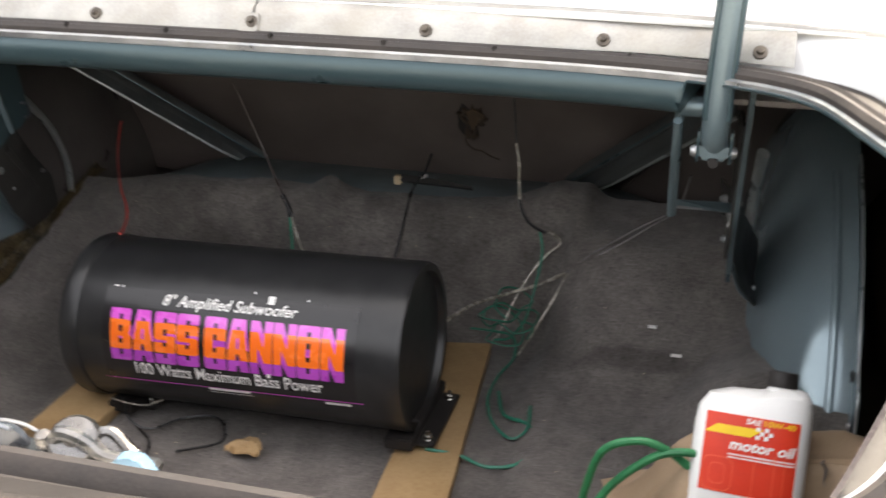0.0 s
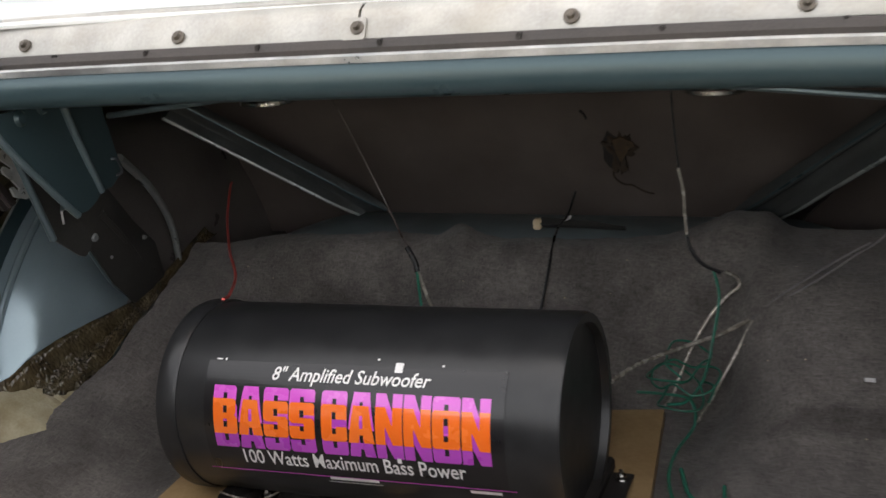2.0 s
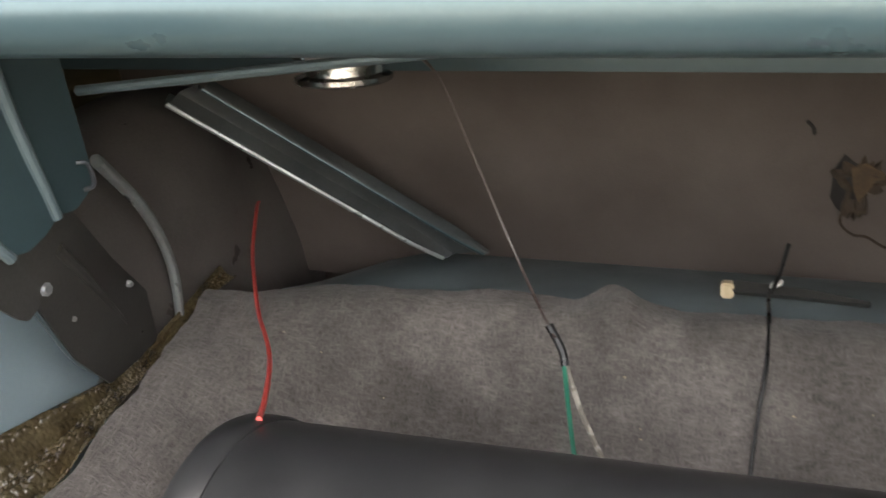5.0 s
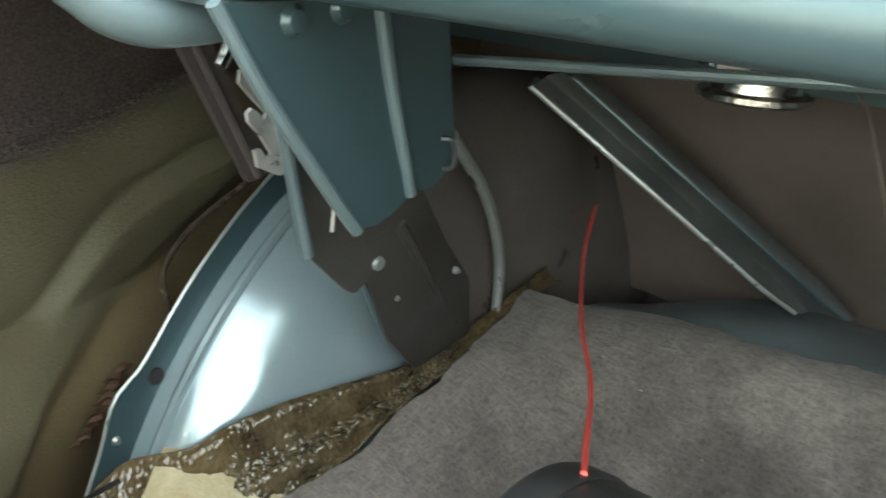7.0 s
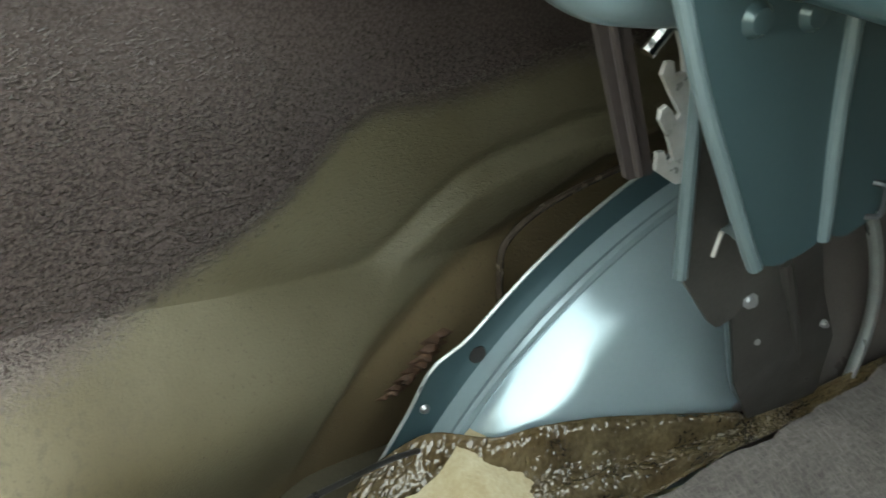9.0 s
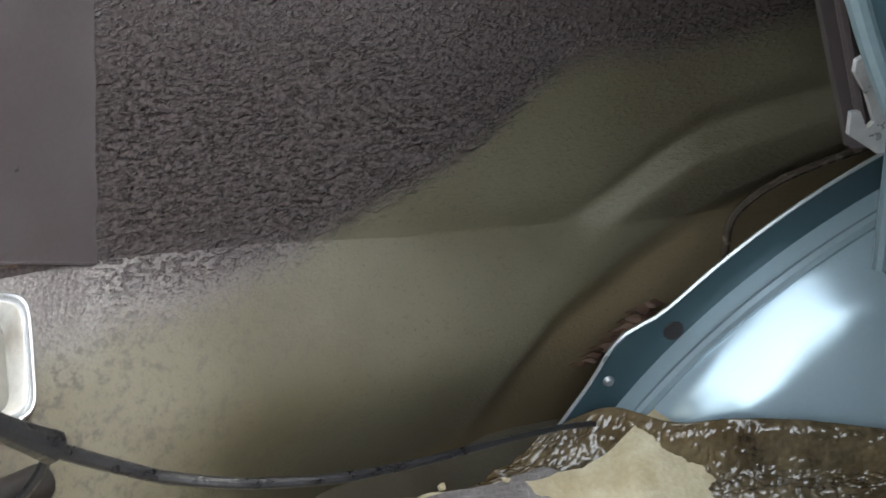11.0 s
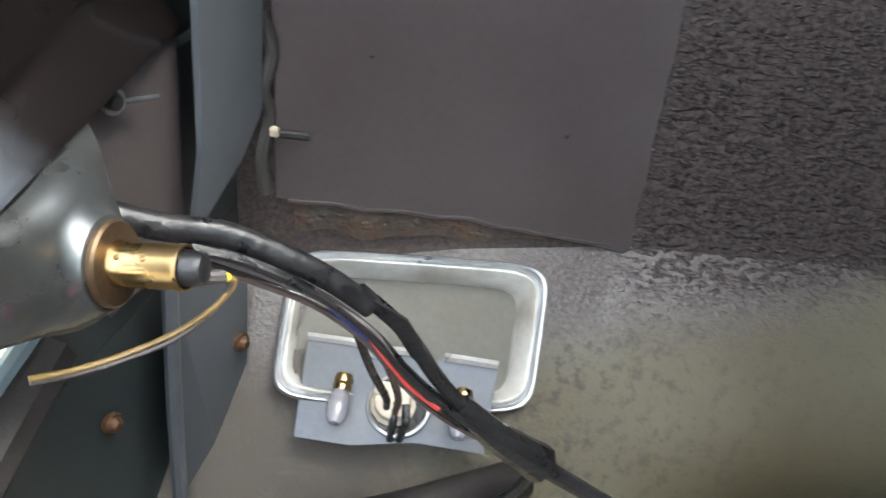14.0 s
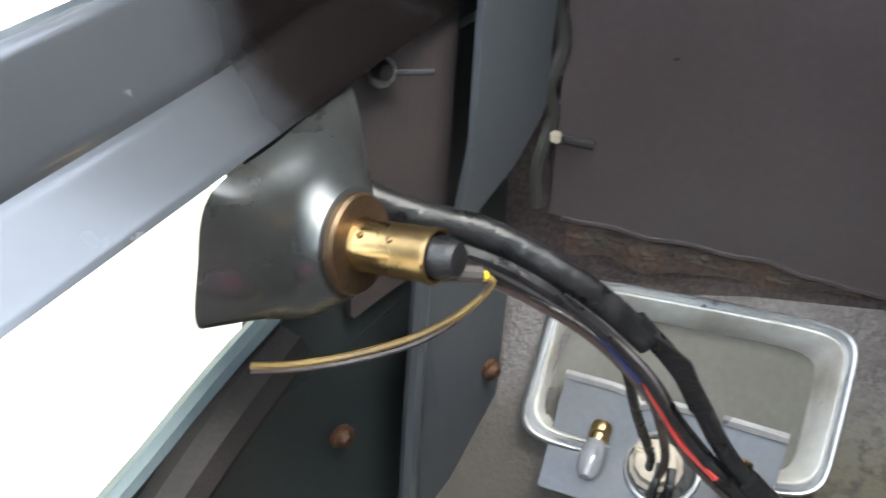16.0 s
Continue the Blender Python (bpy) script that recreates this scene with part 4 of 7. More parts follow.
def build_wheelhouse(s):
    """Inner wheel arch: a blue barrel behind, a dark inner wall, a drilled flange and a pressed rib."""
    w = thing("wheelhouse", "inner wheel arch in light blue paint with a dark undercoated side", "wheelhouse", "wheelhouses")

    off, wide = (0.033, 0.150) if s > 0 else (0.0, 0.140)

    def at(u, v):
        ang = radians(182 - 140 * u)
        t = v * math.pi / 2
        e = 0.74
        r = 0.555 * math.cos(t) ** e if t < math.pi / 2 - 1e-4 else 0.0
        x = -0.735 + wide * math.sin(t) ** e
        q = Vector((-s * x + off, WHEEL_Y + r * math.cos(ang), WHEEL_Z + r * math.sin(ang)))
        flare = min(max(0.0, (0.215 - q.z) / 0.09), 0.9) ** 2 * 0.010
        return q + Vector((s * -0.6, -0.6, 0.0)) * flare * math.sin(v * math.pi) + Vector((s * -0.4, -0.6, 0.4)) * (0.0058 * ripple(q.x, q.y, q.z, 12) + 0.0034 * ripple(q.y, q.z, q.x, 30)) * math.sin(v * math.pi)

    nu, nv = 80, 40
    blue, dark = bmesh.new(), bmesh.new()
    for bm, want in ((blue, True), (dark, False)):
        cache = {}

        def vert(i, j):
            if (i, j) not in cache:
                cache[i, j] = bm.verts.new(at(i / nu, j / nv))
            return cache[i, j]

        for i in range(nu):
            for j in range(nv - 1):
                c = at((i + 0.5) / nu, (j + 0.5) / nv)
                if (s > 0 or (c.y < 0.862 and c.z < 0.36)) == want:
                    bm.faces.new((vert(i, j), vert(i + 1, j), vert(i + 1, j + 1), vert(i, j + 1)))
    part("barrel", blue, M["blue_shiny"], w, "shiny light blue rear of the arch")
    if s < 0:
        part("inner_wall", dark, M["dark_metal"], w, "dark undercoated side of the arch")
    else:
        dark.free()
    # flange with a hole
    bm = bmesh.new()
    n = 40
    rows = []
    for k in range(n + 1):
        a = radians(163 - 50 * k / n)
        rows.append([bm.verts.new((s * x + off, WHEEL_Y + r * math.cos(a), WHEEL_Z + r * math.sin(a))) for r, x in ((0.530, 0.712), (0.538, 0.722), (0.543, 0.7265), (0.562, 0.7275), (0.580 + 0.006 * step(0.34, 0.26, k / n) + 0.008 * math.exp(-(((k / n - 0.26) / 0.06) ** 2)), 0.7275))])
    for a, b in zip(rows, rows[1:]):
        for k in range(4):
            bm.faces.new((a[k], a[k + 1], b[k + 1], b[k]))
    rim_line = [r[4].co.copy() for r in rows]
    solid(bm, 0.003)
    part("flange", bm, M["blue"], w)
    for rr, xx, w0 in ((None, 0.7265, 0.0020), (0.541, 0.7225, 0.0022)):
        arc = rim_line if rr is None else [(s * xx + off, WHEEL_Y + rr * math.cos(radians(162 - 48 * k / 24)), WHEEL_Z + rr * math.sin(radians(162 - 48 * k / 24))) for k in range(25)]
        part("flange_edge", tube(arc, w0, 6, 1, raw=True), M["edge_bright"], w, "bright worn edge of the flange")
    part("drain_hole", lathe(((0.0, 0.001), (0.008, 0.0012), (0.0085, 0.0)), (s * 0.7235 + off, 0.648, 0.150), (-s, 0, 0), 16), M["rubber"], w, "round hole in the flange")
    part("rivet", lathe(((0.0, 0.004), (0.003, 0.0035), (0.005, 0.0)), (s * 0.7225 + off, 0.604, 0.102), (-s, 0, 0), 10), M["steel"], w)
    # bead beside the flange and the pressed rib on the side
    pts = []
    for k in range(20):
        a = radians(160 - 46 * k / 19)
        pts.append((s * 0.700 + off, WHEEL_Y + 0.5515 * math.cos(a), WHEEL_Z + 0.5515 * math.sin(a)))
    part("bead", tube(pts, 0.006, 8, 2), M["blue_shiny"], w)
    rib = [(-0.595, 0.890, 0.366), (-0.595, 0.905, 0.351), (-0.595, 0.948, 0.304), (-0.595, 0.977, 0.254), (-0.595, 0.990, 0.208), (-0.595, 0.990, 0.157)]
    part("rib", tube([(-s * x + off, y, z) for x, y, z in rib], 0.0100, 12, 6, r_end=0.0075, flat=0.7), M["edge_bright"], w, "bright edge of the pressed rib")
    return w


def build_sealer():
    """Lumpy wet-looking sealer and rust along the foot of the left wheel arch."""
    def at(u, v):
        top = smooth_top[int(round(u * (len(smooth_top) - 1)))]
        bot = smooth_bot[int(round(u * (len(smooth_bot) - 1)))]
        p = top.lerp(bot, v)
        sag = -0.012 * math.sin(v * math.pi) * (1 - 0.4 * u)
        lump = 0.004 * ripple(u * 9, v * 3, 0, 1) + 0.0028 * ripple(u * 20 + v * 3, v * 6, 3, 1) + 0.0022 * ripple(u * 34 + v * 3, v * 9, 7, 1) + 0.0024 * ripple(u * 120, v * 17, 11, 1) + 0.0018 * ripple(u * 230, v * 34, 5, 1)
        edge = math.sin(min(v * 6, 1) * math.pi / 2)
        lump += 0.0065 * math.cos(v * 11.0 - 1.2 + 0.8 * ripple(u * 6, 0.3, 2, 1)) * step(0.05, 0.2, u) * step(0.75, 0.5, u)
        return p + Vector((0.3, -0.5, 0.8)) * lump * edge + Vector((0, 0, sag))

    top = [(-0.722, 0.560, 0.050), (-0.706, 0.600, 0.088), (-0.664, 0.636, 0.106), (-0.647, 0.674, 0.123), (-0.630, 0.722, 0.134), (-0.614, 0.778, 0.138), (-0.603, 0.834, 0.138), (-0.596, 0.872, 0.140), (-0.592, 0.92, 0.150), (-0.592, 1.02, 0.176), (-0.594, 1.08, 0.19)]
    bot = [(-0.70, 0.480, 0.005), (-0.648, 0.560, 0.028), (-0.618, 0.630, 0.048), (-0.598, 0.690, 0.062), (-0.584, 0.756, 0.085), (-0.579, 0.830, 0.116), (-0.578, 0.88, 0.128), (-0.580, 0.92, 0.138), (-0.584, 1.02, 0.165), (-0.585, 1.10, 0.17)]
    smooth_top, smooth_bot = smooth_path(top, 60), smooth_path(bot, 60)
    g = part("rust_sealer", sheet(at, 460, 70, 0.0012), M["gunk"])
    for e in g.data.edges:
        e.use_edge_sharp = False
    tagged(g, "lumpy wet brown sealer and rust at the foot of the wheel arch", "rust", kind="stuff")


def build_brace(foot_a, top_a, foot_b, top_b):
    """Pressed brace between a rounded bright ridge along its lower edge and a raised flange along its upper edge."""
    b = thing("brace", "light blue pressed steel brace running diagonally up to the shelf", "brace", "braces")
    fa, ta, fb, tb = Vector(foot_a), Vector(top_a), Vector(foot_b), Vector(top_b)
    d = (ta - fa).normalized()
    nrm = d.cross(fb - fa).normalized()
    if nrm.y > 0:
        nrm = -nrm
    prof = ((-0.05, -0.014), (-0.04, 0.001), (0.0, 0.007), (0.09, 0.009), (0.17, 0.007), (0.22, 0.0), (0.27, -0.007), (0.34, -0.009), (0.70, -0.009), (0.77, -0.006), (0.82, 0.002), (0.88, 0.005), (1.0, 0.005), (1.05, 0.001), (1.06, -0.010))

    def at(k, a, h):
        return fa.lerp(ta, k).lerp(fb.lerp(tb, k), a) + nrm * (h * min(1.0, 0.35 + 5 * k))

    bm = bmesh.new()
    loops = [[bm.verts.new(at(k / 16, a, h)) for a, h in prof] for k in range(17)]
    for p, q in zip(loops, loops[1:]):
        for k in range(len(prof) - 1):
            bm.faces.new((p[k], p[k + 1], q[k + 1], q[k]))
    solid(bm, 0.0015)
    part("channel", bm, M["brace"], b)
    part("ridge", tube([at(k / 8, 0.07, 0.0075) for k in range(9)], 0.0034, 8, 2), M["edge_bright"], b, "bright ridge along the brace")
    part("flange", tube([at(k / 8, 0.95, 0.0045) for k in range(9)], 0.0026, 8, 2), M["blue"], b)
    return b


def build_hinge(s):
    """Hinge bracket: two upright plates, the outer one notched for the spring, a spacer between, and a dark arm bolted to the wheel arch."""
    h = thing("hinge_bracket", "light blue steel hinge bracket with notched spring plate", "hinge bracket", "hinge brackets")
    off = 0.0 if s < 0 else 0.047
    mx = lambda pts: [(-s * x + off, y, z) for x, y, z in pts]
    xi, xo = -0.462, -0.540
    inner = [(xi, y, z) for y, z in ((0.505, 0.514), (0.538, 0.466), (0.575, 0.420), (0.621, 0.363), (0.640, 0.361), (0.660, 0.368), (0.676, 0.378), (0.640, 0.512))]
    part("side_plate", plate(mx(inner), 0.003), M["blue"], h)
    rear = [(xi - 0.003, y, z) for y, z in ((0.644, 0.512), (0.677, 0.378), (0.700, 0.376), (0.722, 0.388), (0.726, 0.400), (0.706, 0.512))]
    part("rear_plate", plate(mx(rear), 0.003), M["blue"], h)
    part("front_fold", tube(mx([(xi + 0.001, y, z) for y, z in ((0.502, 0.514), (0.536, 0.465), (0.573, 0.419), (0.606, 0.379), (0.622, 0.361))]), 0.0048, 10, 4), M["neck"], h, "worn light edge of the plate")
    part("rear_fold", tube(mx([(xi + 0.002, y, z) for y, z in ((0.632, 0.512), (0.645, 0.464), (0.658, 0.424), (0.666, 0.402), (0.674, 0.377))]), 0.0058, 10, 4, r_end=0.0044), M["neck"], h)
    part("slot", tube(mx([(xi - 0.002, 0.709, 0.412), (xi + 0.003, 0.715, 0.411), (xi + 0.004, 0.719, 0.400), (xi + 0.003, 0.719, 0.391), (xi - 0.002, 0.713, 0.389)]), 0.0020, 6, 4), M["zinc"], h, "bright bent tab")
    edge = [(0.606, 0.482), (0.613, 0.452), (0.620, 0.428), (0.631, 0.386), (0.643, 0.342), (0.650, 0.316)]
    notch = [(0.589, 0.477), (0.597, 0.466), (0.603, 0.454), (0.597, 0.451), (0.592, 0.460), (0.587, 0.459), (0.586, 0.451), (0.597, 0.440), (0.610, 0.428), (0.608, 0.424), (0.602, 0.430), (0.597, 0.433), (0.593, 0.430),
             (0.594, 0.424), (0.605, 0.413), (0.615, 0.399), (0.612, 0.395), (0.605, 0.404), (0.600, 0.403), (0.603, 0.391), (0.623, 0.382), (0.632, 0.384)]
    if s < 0:
        part("notched_plate", plate(mx([(xo, y, z) for y, z in notch + [(0.621, 0.430), (0.607, 0.480)]]), 0.0035, 0.0), M["bright_zinc"], h, "zinc coloured plate with three spring notches")
    cover = edge[::-1] + [(0.700, 0.478), (0.715, 0.360), (0.728, 0.302), (0.716, 0.280), (0.702, 0.273), (0.692, 0.278)]
    # this half turns away; its shade is painted with the dark arm colour
    part("cover_plate", plate(mx([(xo + 0.004, y, z) for y, z in cover]), 0.003), M["arm"], h, "lower half of the outer plate, its shade painted dark")
    if s < 0:
        part("cover_edge", tube(mx([(xo + 0.004, y, z) for y, z in edge]), 0.0052, 10, 4), M["neck"], h)
    part("spacer", plate(mx([(xo + 0.005, 0.674, 0.350), (xi - 0.002, 0.611, 0.375), (xi - 0.002, 0.602, 0.388), (xo + 0.005, 0.690, 0.358)]), 0.002, 0.0), M["neck"], h, "bent steel strip between the plates")
    part("spacer_edge", tube(mx([(xo + 0.006, 0.673, 0.331), (xo + 0.006, 0.674, 0.348), (xo + 0.010, 0.674, 0.352), (xi - 0.003, 0.611, 0.375)]), 0.0020, 6, 3), M["bright_zinc"], h)
    if s < 0:
        part("spring_hook", tube(mx([(xo, 0.571, 0.463), (xo, 0.578, 0.474), (xo + 0.004, 0.585, 0.490)]), 0.0046, 8, 5), M["chrome"], h)
    if s < 0:
        part("back_strip", plate(mx([(-0.640, 0.600, 0.480), (-0.640, 0.632, 0.480), (-0.640, 0.705, 0.350), (-0.640, 0.680, 0.345)]), 0.006), M["undercoat"], h, "dark undercoated strip behind the notches")
        part("back_ridge", tube(mx([(-0.636, 0.615, 0.480), (-0.636, 0.690, 0.350)]), 0.004, 8, 3), M["undercoat"], h)
    arm = [(-0.537, 0.690, 0.372), (-0.520, 0.745, 0.372), (-0.565, 0.850, 0.278), (-0.590, 0.925, 0.215), (-0.595, 0.940, 0.148), (-0.592, 0.850, 0.140), (-0.560, 0.772, 0.204), (-0.540, 0.718, 0.276)]
    bm = bmesh.new()
    vs = [bm.verts.new(p) for p in mx(arm)]
    c0 = bm.verts.new(mx([(-0.536, 0.735, 0.310)])[0])
    c1 = bm.verts.new(mx([(-0.566, 0.840, 0.225)])[0])
    for a, b, c in ((0, 1, c0), (1, 2, c0), (2, 3, c1), (3, 4, c1), (4, 5, c1), (5, 6, c1), (6, 7, c0), (7, 0, c0)):
        bm.faces.new((vs[a], vs[b], c))
    bm.faces.new((vs[2], c1, c0))
    bm.faces.new((vs[6], c0, c1))
    solid(bm, 0.004)
    part("lower_arm", bm, M["arm"], h, "dark arm bolted to the wheel arch")
    part("arm_ridge", tube(mx([(-0.531, 0.745, 0.325), (-0.552, 0.810, 0.262), (-0.574, 0.870, 0.200)]), 0.006, 8, 6, r_end=0.003), M["arm"], h, "pressed ridge of the arm")
    part("arm_edge", tube(mx([(-0.541, 0.717, 0.276), (-0.560, 0.771, 0.206), (-0.576, 0.815, 0.170), (-0.590, 0.850, 0.146)]), 0.0022, 6, 4), M["neck"], h)
    for p, r in (((-0.5345, 0.727, 0.293), 0.0065), ((-0.551, 0.770, 0.247), 0.0045), ((-0.527, 0.720, 0.352), 0.0065), ((-0.552, 0.800, 0.318), 0.004), ((-0.570, 0.880, 0.240), 0.004), ((-0.588, 0.850, 0.170), 0.004)):
        part("bolt", lathe(((0.0, 0.005), (r * 0.6, 0.005), (r * 0.62, 0.002), (r, 0.0015), (r, -0.003)), mx([p])[0], (s * -1.0, -0.25, 0.1), 8), M["steel"], h)
    if s > 0:
        part("pivot_tube", lathe(((0.0, 0.0), (0.011, 0.0), (0.012, 0.002), (0.012, 0.030), (0.0, 0.031)), (0.511, 0.530, 0.524), (1, 0, 0), 16), M["neck"], h, "short bright tube at the hinge pivot")
        part("outer_plate", plate([(0.585, 0.535, 0.548), (0.585, 0.560, 0.548), (0.588, 0.700, 0.300), (0.592, 0.760, 0.235), (0.592, 0.735, 0.225), (0.588, 0.672, 0.300)], 0.006, 0.002), M["neck"], h, "light blue outer plate seen on edge")
        part("inner_edge", tube([(0.5105, 0.520, 0.540), (0.511, 0.538, 0.466), (0.512, 0.575, 0.420), (0.512, 0.622, 0.361)], 0.0030, 8, 4), M["neck"], h)
    else:
        part("pivot_tube", lathe(((0.0, 0.0), (0.011, 0.0), (0.012, 0.002), (0.012, 0.040), (0.0, 0.041)), (-0.468, 0.512, 0.522), (-1, 0, 0), 16), M["neck"], h, "short bright tube at the hinge pivot")
        for y, z in ((0.560, 0.502), (0.600, 0.508)):
            part("weld", lathe(((0.0, 0.006), (0.007, 0.005), (0.011, 0.0)), (xi + 0.001, y, z), (1, 0, 0), 10), M["blue"], h)
    return h


def build_hatch():
    """The open boot lid with its two gooseneck arms, which curl under the rim."""
    lid = thing("trunk_hatch", "open white boot lid held up on two light blue gooseneck arms", "boot lid")
    lean = lambda v: 0.16 * v + 0.03 * math.sin(v * math.pi)
    part("skin", sheet(lambda u, v: (-0.70 + 1.40 * u, 0.672 + lean(v), 0.655 + 1.20 * v), 20, 14, 0.012), M["white"], lid)
    inner = part("inner_frame", sheet(lambda u, v: (-0.66 + 1.32 * u, 0.648 + lean(v) - 0.006 * math.sin(24 * v), 0.672 + 1.15 * v), 20, 48, 0.008), M["wheel_blue"], lid, "light blue inner frame with dark openings")
    for x in (-0.50, -0.36, -0.22, -0.08, 0.08, 0.22, 0.36, 0.50):
        oval = [(x + 0.045 * math.cos(a), 0.636, 0.716 + 0.016 * math.sin(a)) for a in [k / 20 * math.tau for k in range(20)]]
        part("frame_opening", plate(oval, 0.004, 0.0), M["rubber"], inner, "dark oval opening in the frame")
    for s in (-1, 1):
        if s > 0:
            pts = [(0.549, 0.512, 0.489), (0.548, 0.505, 0.500), (0.548, 0.500, 0.52), (0.548, 0.498, 0.56), (0.551, 0.497, 0.66), (0.556, 0.498, 0.81), (0.556, 0.60, 0.93), (0.556, 0.72, 0.98)]
        else:
            pts = [(-0.512, 0.560, 0.500), (-0.514, 0.532, 0.497), (-0.517, 0.498, 0.498), (-0.522, 0.468, 0.512), (-0.532, 0.450, 0.545), (-0.545, 0.462, 0.66), (-0.556, 0.498, 0.81), (-0.556, 0.60, 0.93), (-0.556, 0.72, 0.98)]
        neck = part("neck", tube(pts, 0.0150 if s > 0 else 0.0150, 16, 8), M["neck"], lid, "light blue curved arm")
        if s > 0:
            for dx in (-0.0115, 0.0115):
                part("bead", tube([(x + dx, y - 0.0085, z) for x, y, z in pts[2:]], 0.0040, 8, 6), M["blue"], neck, "darker rolled edge of the arm")
            c = Vector((0.549, 0.512, 0.481))
            part("saddle", box(c.x - 0.016, c.x + 0.016, c.y - 0.012, c.y + 0.012, c.z - 0.010, c.z + 0.010, 0.004), M["neck"], neck, "light blue pivot saddle")
            part("saddle_notch", lathe(((0.0, -0.0125), (0.0055, -0.0125), (0.0055, 0.0125), (0.0, 0.0125)), c + Vector((0, -0.002, -0.011)), (0, 1, 0), 14), M["rubber"], neck, "dark scallop under the saddle")
            for k in (-1, 1):
                part("lug", plate([c + Vector((k * 0.0175, dy, dz)) for dy, dz in ((-0.010, 0.022), (0.010, 0.022), (0.011, -0.006), (0.004, -0.016), (-0.006, -0.014), (-0.011, -0.004))], 0.0025), M["blue"], neck)
                part("pivot_bolt", lathe(((0.0, 0.006), (0.005, 0.006), (0.0075, 0.001), (0.0075, 0.0)), c + Vector((k * 0.019, 0, -0.002)), (k, 0, 0), 10), M["steel"], neck)


def build_rods():
    for s in (-1, 1):
        r = thing("torsion_rod", "thin light blue steel torsion rod under the parcel shelf", "torsion rod", "torsion rods")
        part("rod", tube([(s * 0.507, 0.775, 0.4575), (s * 0.30, 0.782, 0.477), (s * 0.08, 0.79, 0.496), (-s * 0.1, 0.795, 0.504)], 0.0045, 10, 4), M["neck"], r)


def build_speaker(s, y):
    sp = thing("speaker", "shelf speaker with a bright metal magnet can hanging below", "speaker", "shelf speakers")
    c = (s * 0.30 + (0.012 if s > 0 else -0.006), y, 0.450)
    part("magnet", lathe(((0.0, 0.003), (0.026, 0.003), (0.028, 0.0), (0.040, 0.0), (0.043, 0.002), (0.043, 0.006), (0.034, 0.008), (0.032, 0.022), (0.045, 0.024), (0.046, 0.028), (0.062, 0.052)), c, (0, 0, 1), 36), M["chrome"], sp)
    part("terminal", box(c[0] - 0.012, c[0] + 0.012, y - 0.048, y - 0.040, 0.470, 0.482, 0.001), M["steel"], sp)


